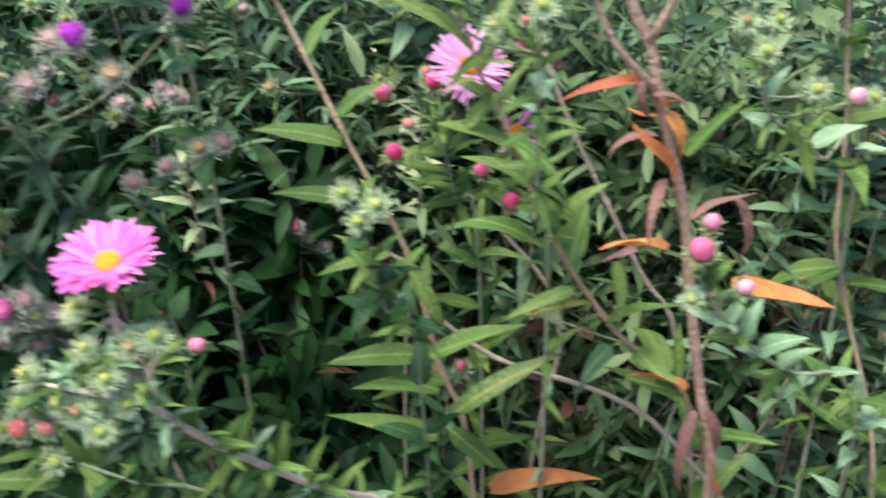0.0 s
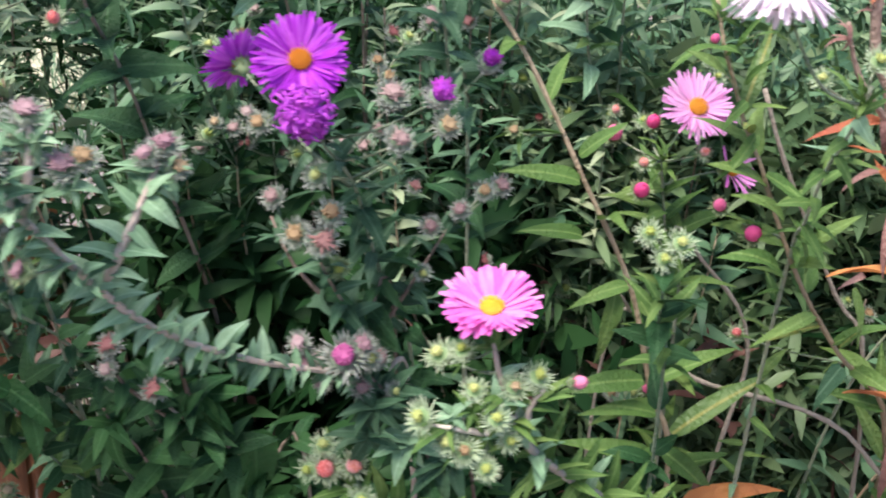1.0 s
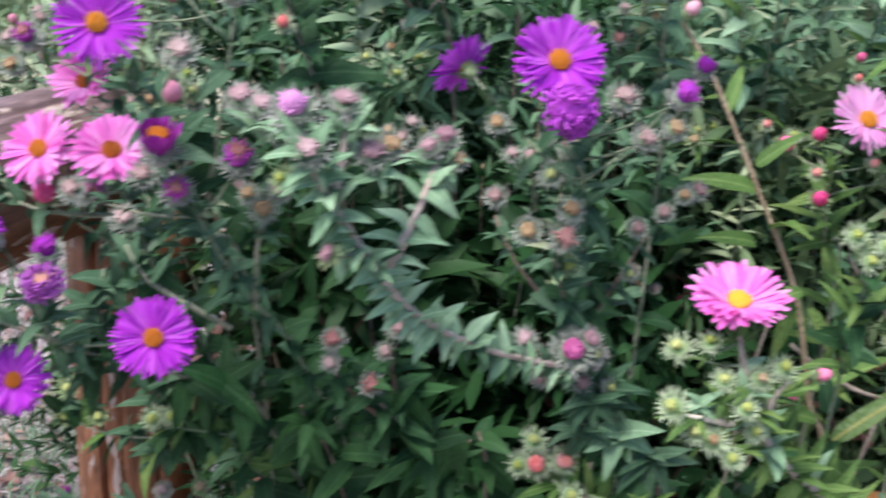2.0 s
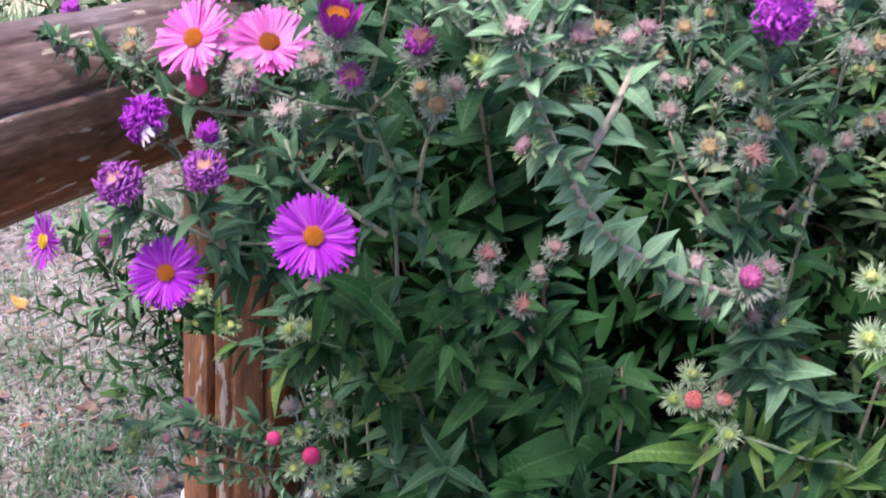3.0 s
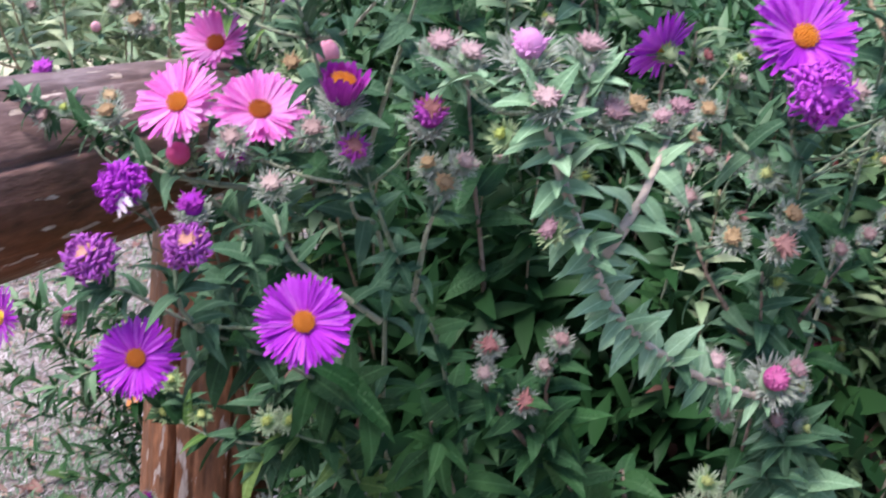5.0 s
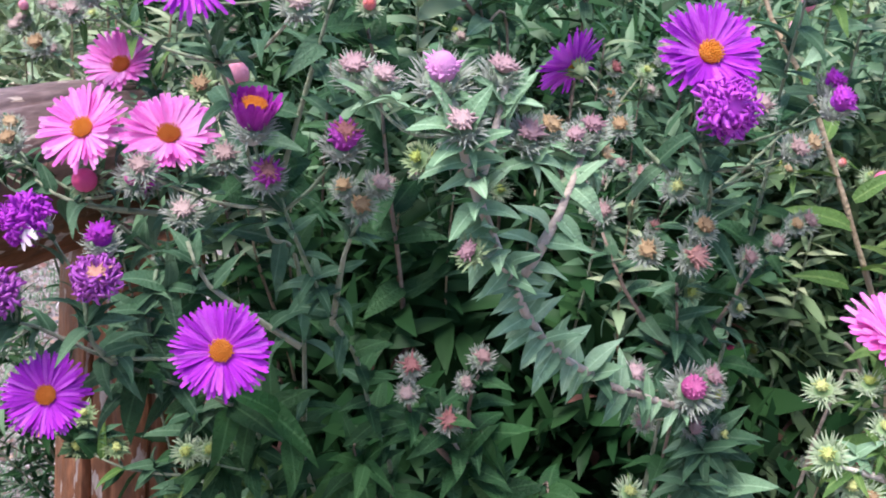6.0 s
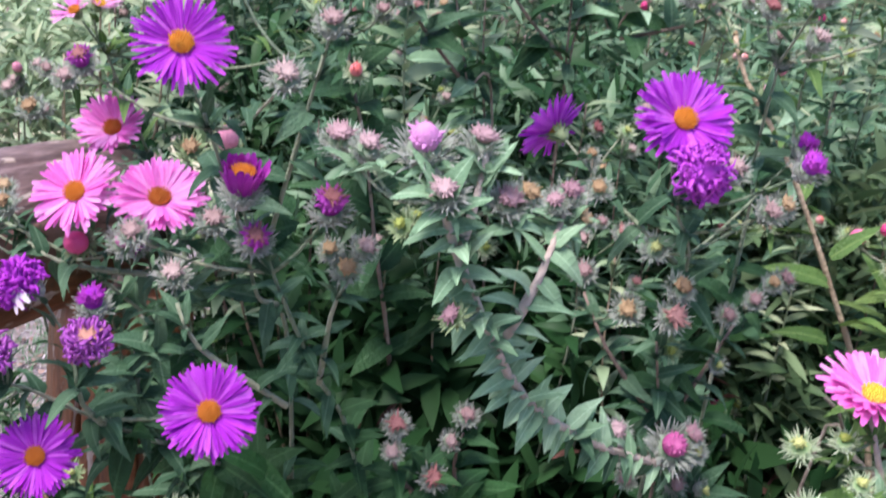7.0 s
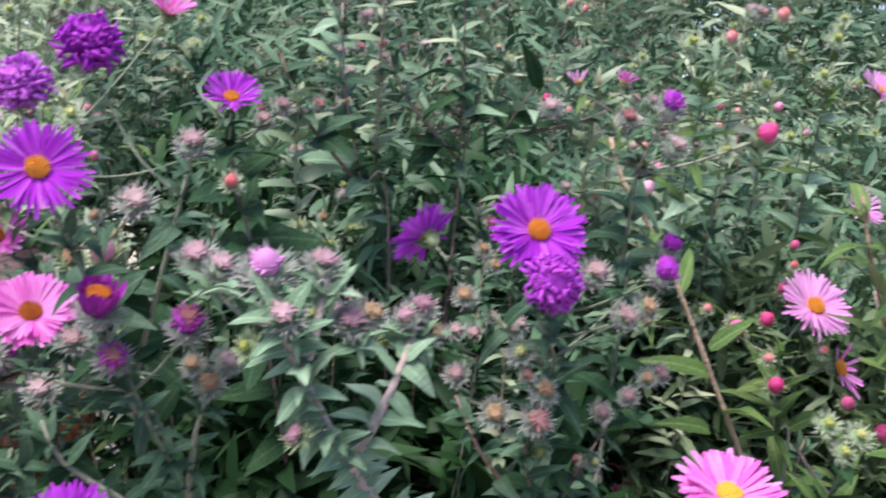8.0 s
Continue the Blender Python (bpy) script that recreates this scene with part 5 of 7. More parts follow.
# the purple daisy with its withered and back-turned neighbours
aster("aster_plant", [(-0.172, 0.385, 0.972), (-0.170, 0.387, 0.965), (-0.16, 0.395, 0.951), (-0.151, 0.42, 0.917), (-0.141, 0.45, 0.873), (-0.12, 0.5, 0.75), (-0.1, 0.64, 0.0)],
      PURPLE_LABEL, "grey", STEM_GREEN, (0.0009, 0.0026), (0.015, 0.025), 0.0046, 0.45,
      branches=[[(-0.192, 0.424, 0.972), (-0.178, 0.41, 0.960), (-0.160, 0.405, 0.945)]],
      heads=[("open", (-0.179, 0.374, 1.0), (-0.02, -0.82, 0.5), dict(tint="purple", size=0.0355, disc="orange", lift=10, count=42)),
             ("withered", (-0.177, 0.359, 0.9845), (0.0, -0.75, 0.15), dict(size=0.0285, which=0)),
             ("open", (-0.205, 0.434, 0.988), (-0.5, 0.62, 0.45), dict(tint="purple", size=0.032, disc="orange", lift=16, count=28)),
             ("seed", (-0.196, 0.40, 0.972), (-0.3, -0.7, 0.6), dict(tint="gold", size=0.013)),
             ("seed", (-0.144, 0.402, 0.984), (0.1, -0.6, 0.8), dict(tint="tan", size=0.019)),
             ("seed", (-0.143, 0.372, 0.973), (0.2, -0.7, 0.6), dict(tint="tan", size=0.015)),
             ("bud", (-0.128, 0.378, 0.989), (0.2, -0.6, 0.7), dict(tint="violet", size=0.0115)),
             ("seed", (-0.122, 0.40, 0.972), (0.3, -0.7, 0.5), dict(tint="gold", size=0.016)),
             ("seed", (-0.174, 0.393, 0.953), (-0.2, -0.8, 0.4), dict(tint="lime", size=0.015, cup="grey")),
             ("bud", (-0.102, 0.430, 0.993), (0.2, -0.5, 0.8), dict(tint="violet", size=0.0105))])

# cluster of grey heads under it
aster("aster_plant", [(-0.172, 0.384, 0.920), (-0.166, 0.392, 0.905), (-0.155, 0.41, 0.880), (-0.135, 0.45, 0.82), (-0.11, 0.62, 0.0)],
      "aster stem with grey-green leaves and a cluster of spent heads", "grey", STEM_RED, (0.0008, 0.0026), (0.015, 0.025), 0.0046, 0.5,
      branches=[[(-0.112, 0.436, 0.925), (-0.125, 0.43, 0.905), (-0.150, 0.42, 0.868)], [(-0.192, 0.412, 0.93), (-0.182, 0.405, 0.91), (-0.160, 0.408, 0.885)]],
      heads=[("seed", (-0.171, 0.374, 0.933), (0.1, -0.85, 0.5), dict(tint="crimson", size=0.017)),
             ("seed", (-0.168, 0.378, 0.943), (0.1, -0.7, 0.7), dict(tint="gold", size=0.016)),
             ("seed", (-0.182, 0.391, 0.930), (-0.2, -0.85, 0.4), dict(tint="gold", size=0.016)),
             ("seed", (-0.165, 0.386, 0.917), (0.1, -0.8, 0.1), dict(tint="lime", size=0.013, cup="green")),
             ("seed", (-0.100, 0.439, 0.934), (0.1, -0.7, 0.6), dict(tint="gold", size=0.013)),
             ("seed", (-0.091, 0.445, 0.935), (0.3, -0.7, 0.6), dict(tint="tan", size=0.015)),
             ("seed", (-0.112, 0.43, 0.928), (-0.2, -0.7, 0.6), dict(tint="tan", size=0.013)),
             ("seed", (-0.125, 0.425, 0.922), (0.0, -0.8, 0.4), dict(tint="tan", size=0.013)),
             ("seed", (-0.128, 0.42, 0.902), (0.0, -0.8, 0.3), dict(tint="lime", size=0.011, cup="grey")),
             ("seed", (-0.192, 0.415, 0.938), (-0.3, -0.7, 0.6), dict(tint="tan", size=0.014))])

# the left plant over the post: two large purple daisies and fading ones
aster("aster_plant", [(-0.392, 0.375, 0.895), (-0.385, 0.38, 0.893), (-0.363, 0.39, 0.879), (-0.348, 0.40, 0.869), (-0.323, 0.43, 0.847), (-0.291, 0.48, 0.802), (-0.25, 0.55, 0.6), (-0.22, 0.66, 0.0)],
      PURPLE_LABEL, "grey", STEM_GREEN, (0.0009, 0.0026), (0.016, 0.027), 0.0055, 0.45,
      branches=[[(-0.368, 0.37, 0.905), (-0.366, 0.375, 0.89), (-0.358, 0.392, 0.874)], [(-0.35, 0.40, 0.908), (-0.352, 0.40, 0.89), (-0.35, 0.40, 0.87)]],
      placed=[q for i, p in enumerate(((-0.357, 0.4, 0.893), (-0.351, 0.4, 0.876), (-0.358, 0.4, 0.864), (-0.346, 0.4, 0.902), (-0.35, 0.4, 0.885))) for q in rosette("grey", p, 5, (0.012, 0.02), 150 + i, 0.0)],
      heads=[("open", (-0.326, 0.366, 0.893), (-0.02, -0.86, 0.48), dict(tint="purple", size=0.0325, disc="orange", lift=8, count=38, ragged=0.03)),
             ("open", (-0.379, 0.372, 0.873), (-0.12, -0.86, 0.45), dict(tint="purple", size=0.0282, disc="orange", lift=10, count=38)),
             ("withered", (-0.393, 0.369, 0.906), (-0.5, -0.6, 0.5), dict(size=0.024, which=1)),
             ("withered", (-0.364, 0.365, 0.914), (-0.1, -0.7, 0.6), dict(size=0.022, which=1)),
             ("bud", (-0.364, 0.372, 0.926), (-0.1, -0.4, 0.9), dict(tint="violet", size=0.011)),
             ("withered", (-0.384, 0.369, 0.930), (-0.75, -0.3, 0.55), dict(size=0.024, which=0, white=True)),
             ("bud", (-0.413, 0.42, 0.867), (-0.3, -0.8, 0.4), dict(tint="purple", size=0.009)),
             ("open", (-0.438, 0.42, 0.864), (-0.72, -0.62, 0.2), dict(tint="purple", size=0.026, disc="yellow", lift=6, count=24))])

# pink pair above the rail and half-open purple heads
aster("aster_plant", [(-0.355, 0.443, 0.942), (-0.353, 0.445, 0.935), (-0.346, 0.45, 0.917), (-0.34, 0.46, 0.887), (-0.31, 0.5, 0.80), (-0.27, 0.56, 0.6), (-0.24, 0.68, 0.0)],
      PINK_LABEL, "grey", STEM_GREEN, (0.0009, 0.0026), (0.016, 0.027), 0.005, 0.45,
      branches=[[(-0.40, 0.45, 0.925), (-0.385, 0.45, 0.917), (-0.350, 0.452, 0.915)], [(-0.352, 0.50, 0.955), (-0.345, 0.48, 0.93), (-0.342, 0.465, 0.90)]],
      heads=[("open", (-0.381, 0.436, 0.948), (-0.38, -0.75, 0.5), dict(tint="pink", size=0.0345, disc="orange", lift=8, count=32, ragged=0.05)),
             ("open", (-0.351, 0.432, 0.949), (-0.02, -0.66, 0.75), dict(tint="pink", size=0.0355, disc="orange", lift=14, count=36)),
             ("bud", (-0.380, 0.437, 0.929), (-0.2, -0.8, 0.2), dict(tint="magenta", size=0.0125)),
             ("bud", (-0.358, 0.43, 0.932), (-0.1, -0.8, 0.3), dict(tint="purple", size=0.009)),
             ("open", (-0.381, 0.525, 0.9625), (-0.3, -0.7, 0.6), dict(tint="pink", size=0.036, disc="orange", lift=26, count=28, ragged=0.12)),
             ("bud", (-0.329, 0.454, 0.970), (-0.1, -0.5, 0.85), dict(tint="pink", size=0.0125)),
             ("seed", (-0.41, 0.45, 0.94), (-0.3, -0.6, 0.7), dict(tint="gold", size=0.016)),
             ("bud", (-0.469, 0.57, 0.936), (-0.2, -0.4, 0.9), dict(tint="violet", size=0.013)),
             ("seed", (-0.46, 0.56, 0.917), (-0.3, -0.7, 0.5), dict(tint="tan", size=0.013)),
             ("seed", (-0.42, 0.54, 0.968), (-0.3, -0.7, 0.5), dict(tint="gold", size=0.018)),
             ("seed", (-0.345, 0.49, 0.962), (0.0, -0.7, 0.6), dict(tint="gold", size=0.018, cup="green"))])
aster("aster_plant", [(-0.312, 0.37, 0.945), (-0.306, 0.375, 0.93), (-0.292, 0.39, 0.90), (-0.27, 0.43, 0.85), (-0.24, 0.5, 0.7), (-0.2, 0.66, 0.0)],
      "aster stem with grey-green leaves and half-open purple heads", "grey", STEM_GREEN, (0.0009, 0.0026), (0.012, 0.021), 0.0052, 0.5,
      branches=[[(-0.340, 0.395, 0.92), (-0.332, 0.395, 0.905), (-0.30, 0.395, 0.885)], [(-0.286, 0.376, 0.935), (-0.289, 0.383, 0.922), (-0.290, 0.392, 0.895)]],
      heads=[("half", (-0.321, 0.360, 0.968), (0.05, -0.4, 0.92), dict(tint="deep", size=0.0148)),
             ("bud", (-0.294, 0.361, 0.964), (0.05, -0.65, 0.75), dict(tint="purple", size=0.0125)),
             ("bud", (-0.316, 0.364, 0.951), (0.1, -0.75, 0.5), dict(tint="purple", size=0.011)),
             ("seed", (-0.286, 0.373, 0.942), (0.1, -0.8, 0.5), dict(tint="gold", size=0.015)),
             ("seed", (-0.28, 0.376, 0.949), (0.3, -0.7, 0.6), dict(tint="tan", size=0.014)),
             ("seed", (-0.292, 0.376, 0.947), (-0.2, -0.7, 0.6), dict(tint="gold", size=0.012)),
             ("seed", (-0.329, 0.371, 0.955), (0.0, -0.7, 0.7), dict(tint="tan", size=0.015)),
             ("seed", (-0.343, 0.408, 0.928), (0.0, -0.7, 0.7), dict(tint="tan", size=0.017)),
             ("seed", (-0.353, 0.367, 0.950), (-0.1, -0.7, 0.6), dict(tint="tan", size=0.014))])

# upper left: purple heads against the back plants
aster("aster_plant", [(-0.335, 0.39, 0.985), (-0.33, 0.40, 0.97), (-0.315, 0.43, 0.92), (-0.29, 0.48, 0.8), (-0.25, 0.66, 0.0)],
      PURPLE_LABEL, "grey", STEM_GREEN, (0.0009, 0.0026), (0.018, 0.03), 0.006, 0.5,
      branches=[[(-0.298, 0.40, 1.008), (-0.302, 0.41, 0.985), (-0.312, 0.43, 0.93)]],
      heads=[("open", (-0.342, 0.372, 1.007), (0.02, -0.85, 0.4), dict(tint="purple", size=0.0325, disc="orange", lift=10, count=25)),
             ("seed", (-0.297, 0.386, 1.020), (0.0, -0.6, 0.8), dict(tint="tan", size=0.017)),
             ("seed", (-0.311, 0.345, 1.003), (0.0, -0.7, 0.6), dict(tint="tan", size=0.016)),
             ("bud", (-0.378, 0.416, 0.997), (-0.2, -0.7, 0.6), dict(tint="purple", size=0.010)),
             ("withered", (-0.356, 0.42, 1.031), (-0.25, -0.5, 0.6), dict(size=0.030, which=0, white=False)),
             ("withered", (-0.337, 0.44, 1.0475), (0.0, -0.5, 0.7), dict(size=0.034, which=0, white=False))])
aster("aster_plant", [(-0.284, 0.50, 1.022), (-0.28, 0.51, 1.0), (-0.26, 0.54, 0.93), (-0.22, 0.6, 0.7), (-0.18, 0.72, 0.0)],
      PURPLE_LABEL, "dark", STEM_RED, (0.0011, 0.003), (0.03, 0.045), 0.008, 0.5,
      heads=[("open", (-0.284, 0.485, 1.035), (-0.02, -0.62, 0.75), dict(tint="purple", size=0.028, disc="orange", lift=26, count=24)),
             ("bud", (-0.282, 0.456, 1.002), (0.0, -0.85, 0.5), dict(tint="coral", size=0.0085)),
             ("seed", (-0.262, 0.49, 1.035), (0.2, -0.6, 0.7), dict(tint="tan", size=0.014))])

# upper middle: a sparse sprig with violet and magenta buds
aster("aster_plant", [(-0.125, 0.42, 1.03), (-0.123, 0.425, 1.015), (-0.118, 0.44, 0.985), (-0.10, 0.48, 0.88), (-0.06, 0.66, 0.0)],
      "aster stem with hairy buds and one violet head", "grey", STEM_GREEN, (0.0009, 0.0026), (0.018, 0.03), 0.007, 0.5,
      heads=[("bud", (-0.131, 0.383, 1.049), (0.1, -0.5, 0.8), dict(tint="violet", size=0.0105)),
             ("bud", (-0.084, 0.398, 1.042), (0.4, -0.6, 0.6), dict(tint="magenta", size=0.0105)),
             ("seed", (-0.164, 0.42, 1.045), (-0.3, -0.6, 0.7), dict(tint="tan", size=0.014)),
             ("seed", (-0.131, 0.42, 1.044), (0.0, -0.6, 0.7), dict(tint="crimson", size=0.013)),
             ("seed", (-0.109, 0.42, 1.035), (0.2, -0.6, 0.7), dict(tint="tan", size=0.016)),
             ("seed", (-0.123, 0.42, 1.026), (0.0, -0.8, 0.5), dict(tint="lime", size=0.013, cup="grey"))])
# upper right, further back: pale buds and faded pink daisies
aster("aster_plant", [(-0.03, 0.56, 1.07), (-0.03, 0.565, 1.05), (-0.02, 0.59, 0.98), (0.02, 0.64, 0.8), (0.06, 0.75, 0.0)],
      "aster stem with pale spiky buds and faded pink daisies", "bright", STEM_GREEN, (0.0009, 0.0026), (0.02, 0.036), 0.006, 0.5, mix=("sage", 0.4),
      heads=[("seed", (-0.018, 0.55, 1.035), (0.1, -0.8, 0.5), dict(tint="lime", size=0.015, cup="pale")),
             ("open", (-0.078, 0.56, 1.065), (0.2, -0.1, 0.9), dict(tint="pink", size=0.02, disc="yellow", lift=50, count=16, ragged=0.4)),
             ("open", (-0.1, 0.57, 1.063), (-0.3, -0.1, 0.9), dict(tint="pale", size=0.019, disc="yellow", lift=50, count=16, ragged=0.4)),
             ("seed", (-0.046, 0.55, 1.091), (0.0, -0.7, 0.7), dict(tint="lime", size=0.016, cup="pale")),
             ("bud", (-0.024, 0.55, 1.095), (0.0, -0.7, 0.7), dict(tint="coral", size=0.010)),
             ("bud", (0.009, 0.55, 1.061), (0.2, -0.7, 0.5), dict(tint="pink", size=0.007)),
             ("seed", (0.012, 0.57, 1.075), (0.2, -0.7, 0.5), dict(tint="lime", size=0.015, cup="pale"))])
aster("aster_plant", [(0.09, 0.63, 1.08), (0.09, 0.635, 1.06), (0.10, 0.66, 0.97), (0.12, 0.7, 0.8), (0.14, 0.8, 0.0)],
      "aster stem with pale pink daisies and spiky buds", "bright", STEM_GREEN, (0.0009, 0.0026), (0.02, 0.036), 0.006, 0.5, mix=("sage", 0.4),
      heads=[("open", (0.119, 0.62, 1.082), (0.3, -0.5, 0.7), dict(tint="pale", size=0.036, disc="yellow", lift=15, count=24)),
             ("open", (0.119, 0.62, 1.006), (0.3, -0.7, 0.5), dict(tint="pale", size=0.034, disc="yellow", lift=20, count=22, ragged=0.2)),
             ("seed", (0.079, 0.62, 1.089), (0.0, -0.7, 0.7), dict(tint="lime", size=0.017, cup="pale")),
             ("seed", (0.085, 0.62, 1.112), (0.0, -0.7, 0.7), dict(tint="lime", size=0.017, cup="pale")),
             ("bud", (0.045, 0.62, 1.121), (0.0, -0.7, 0.7), dict(tint="coral", size=0.012)),
             ("seed", (0.06, 0.63, 1.10), (-0.2, -0.7, 0.7), dict(tint="lime", size=0.015, cup="pale"))])
# far upper left
aster("aster_plant", [(-0.385, 0.51, 1.0), (-0.38, 0.52, 0.985), (-0.36, 0.55, 0.93), (-0.32, 0.6, 0.8), (-0.27, 0.72, 0.0)],
      "aster stem with faded pink daisies and pale buds", "bright", STEM_GREEN, (0.0009, 0.0026), (0.018, 0.032), 0.005, 0.5, mix=("grey", 0.5),
      heads=[("open", (-0.396, 0.505, 1.012), (-0.4, -0.5, 0.6), dict(tint="pink", size=0.022, disc="orange", lift=25, count=18, ragged=0.5)),
             ("open", (-0.386, 0.50, 1.016), (0.3, -0.4, 0.7), dict(tint="pale", size=0.022, disc="yellow", lift=35, count=18, ragged=0.5)),
             ("seed", (-0.398, 0.50, 0.986), (-0.1, -0.7, 0.6), dict(tint="tan", size=0.016)),
             ("seed", (-0.350, 0.50, 1.022), (0.0, -0.6, 0.7), dict(tint="lime", size=0.014, cup="pale")),
             ("open", (-0.317, 0.60, 1.076), (0.2, -0.4, 0.8), dict(tint="pink", size=0.032, disc="orange", lift=45, count=20, ragged=0.3)),
             ("seed", (-0.269, 0.50, 1.028), (0.0, -0.6, 0.7), dict(tint="tan", size=0.014))])
# leafy shrub stems with reddish wood, middle back
for pts, twig in (([(-0.16, 0.61, 1.12), (-0.155, 0.615, 1.08), (-0.150, 0.62, 1.02), (-0.145, 0.63, 0.9), (-0.12, 0.7, 0.0)], [(-0.20, 0.61, 1.07), (-0.185, 0.615, 1.045), (-0.152, 0.62, 1.015)]),
                  ([(-0.10, 0.60, 1.10), (-0.105, 0.61, 1.07), (-0.123, 0.62, 1.035), (-0.145, 0.635, 0.96), (-0.11, 0.71, 0.0)], [(-0.07, 0.60, 1.05), (-0.09, 0.61, 1.04), (-0.12, 0.62, 1.03)]),
                  ([(-0.23, 0.58, 1.09), (-0.225, 0.585, 1.05), (-0.21, 0.60, 1.0), (-0.18, 0.63, 0.9), (-0.13, 0.71, 0.0)], [(-0.26, 0.57, 1.06), (-0.245, 0.58, 1.03), (-0.215, 0.595, 1.0)])):
    aster("shrub", pts, "leafy shrub stem with reddish wood and blunt green leaves", "grey", STEM_RED, (0.0009, 0.0021), (0.022, 0.038), 0.0075, 0.5, branches=[twig], mix=("sage", 0.25), group="shrub stems")

# a sprig lying along the rail
aster("aster_plant", [(-0.472, 0.52, 0.932), (-0.455, 0.505, 0.931), (-0.436, 0.49, 0.929), (-0.398, 0.462, 0.924), (-0.37, 0.465, 0.905), (-0.34, 0.49, 0.86), (-0.30, 0.54, 0.7), (-0.26, 0.69, 0.0)],
      "aster sprig with small leaves and spent heads before the rail", "grey", STEM_GREEN, (0.0008, 0.0022), (0.010, 0.017), 0.0026, 0.8, rise=(0.0, 0.7), mix=("sage", 0.35),
      branches=[[(-0.417, 0.482, 0.937), (-0.413, 0.478, 0.931), (-0.405, 0.468, 0.925)]],
      heads=[("seed", (-0.416, 0.480, 0.941), (0.0, -0.6, 0.8), dict(tint="gold", size=0.014)),
             ("seed", (-0.448, 0.498, 0.927), (-0.2, -0.8, 0.4), dict(tint="tan", size=0.014)),
             ("seed", (-0.436, 0.487, 0.933), (-0.1, -0.7, 0.6), dict(tint="lime", size=0.012)),
             ("seed", (-0.384, 0.45, 0.937), (0.0, -0.7, 0.6), dict(tint="rose", size=0.013)),
             ("bud", (-0.362, 0.425, 0.934), (0.1, -0.8, 0.5), dict(tint="rosy", size=0.0095))])

# leafy shoots that hide the end of the rail
for tip in ((-0.402, 0.60, 0.905), (-0.388, 0.585, 0.925), (-0.372, 0.60, 0.895), (-0.385, 0.61, 0.865), (-0.366, 0.59, 0.855), (-0.352, 0.60, 0.91), (-0.368, 0.575, 0.94)):
    x, y, z = tip
    aster("aster_plant", [tip, (x + 0.004, y + 0.008, z - 0.02), (x + 0.014, y + 0.015, z - 0.06), (x + 0.04, y + 0.02, z - 0.16), (-0.3, y + 0.02, 0.5), (-0.28, 0.7, 0.0)],
          "leafy aster shoot with spent heads at the rail's end", "grey", STEM_GREEN, (0.0008, 0.002), (0.014, 0.026), 0.0042, 0.72, joined=True,
          heads=[("seed", (x, y - 0.005, z + 0.006), (0.0, -0.7, 0.6), dict(tint="tan", size=0.013))])

# sprigs in front of the post
aster("aster_plant", [(-0.334, 0.45, 0.758), (-0.328, 0.455, 0.748), (-0.317, 0.47, 0.72), (-0.28, 0.52, 0.62), (-0.24, 0.66, 0.0)],
      "aster sprig with coral and magenta buds beside the post", "grey", STEM_GREEN, (0.0006, 0.0022), (0.008, 0.015), 0.003, 0.6, mix=("sage", 0.6),
      branches=[[(-0.40, 0.50, 0.742), (-0.375, 0.49, 0.735), (-0.324, 0.47, 0.735)], [(-0.345, 0.455, 0.722), (-0.33, 0.46, 0.715), (-0.312, 0.475, 0.708)]],
      heads=[("bud", (-0.346, 0.45, 0.760), (-0.4, -0.7, 0.5), dict(tint="magenta", size=0.0095)),
             ("bud", (-0.328, 0.448, 0.753), (-0.1, -0.8, 0.4), dict(tint="magenta", size=0.012)),
             ("seed", (-0.310, 0.45, 0.744), (0.2, -0.8, 0.4), dict(tint="lime", size=0.012, cup="pale")),
             ("seed", (-0.321, 0.452, 0.779), (0.0, -0.7, 0.7), dict(tint="gold", size=0.012, cup="green")),
             ("seed", (-0.316, 0.455, 0.766), (0.1, -0.7, 0.5), dict(tint="lime", size=0.012, cup="pale")),
             ("seed", (-0.334, 0.450, 0.764), (0.0, -0.8, 0.5), dict(tint="lime", size=0.013, cup="pale")),
             ("seed", (-0.336, 0.449, 0.745), (-0.2, -0.8, 0.3), dict(tint="lime", size=0.013, cup="pale")),
             ("seed", (-0.320, 0.450, 0.735), (0.1, -0.8, 0.3), dict(tint="lime", size=0.012, cup="pale")),
             ("seed", (-0.339, 0.452, 0.777), (-0.2, -0.7, 0.7), dict(tint="tan", size=0.013)),
             ("bud", (-0.315, 0.45, 0.720), (0.0, -0.8, 0.5), dict(tint="purple", size=0.010)),
             ("bud", (-0.342, 0.45, 0.714), (-0.2, -0.8, 0.5), dict(tint="pink", size=0.008)),
             ("seed", (-0.331, 0.452, 0.722), (-0.1, -0.8, 0.4), dict(tint="tan", size=0.011)),
             ("bud", (-0.397, 0.50, 0.748), (-0.3, -0.6, 0.7), dict(tint="purple", size=0.008)),
             ("seed", (-0.39, 0.495, 0.733), (-0.3, -0.8, 0.3), dict(tint="crimson", size=0.011))])
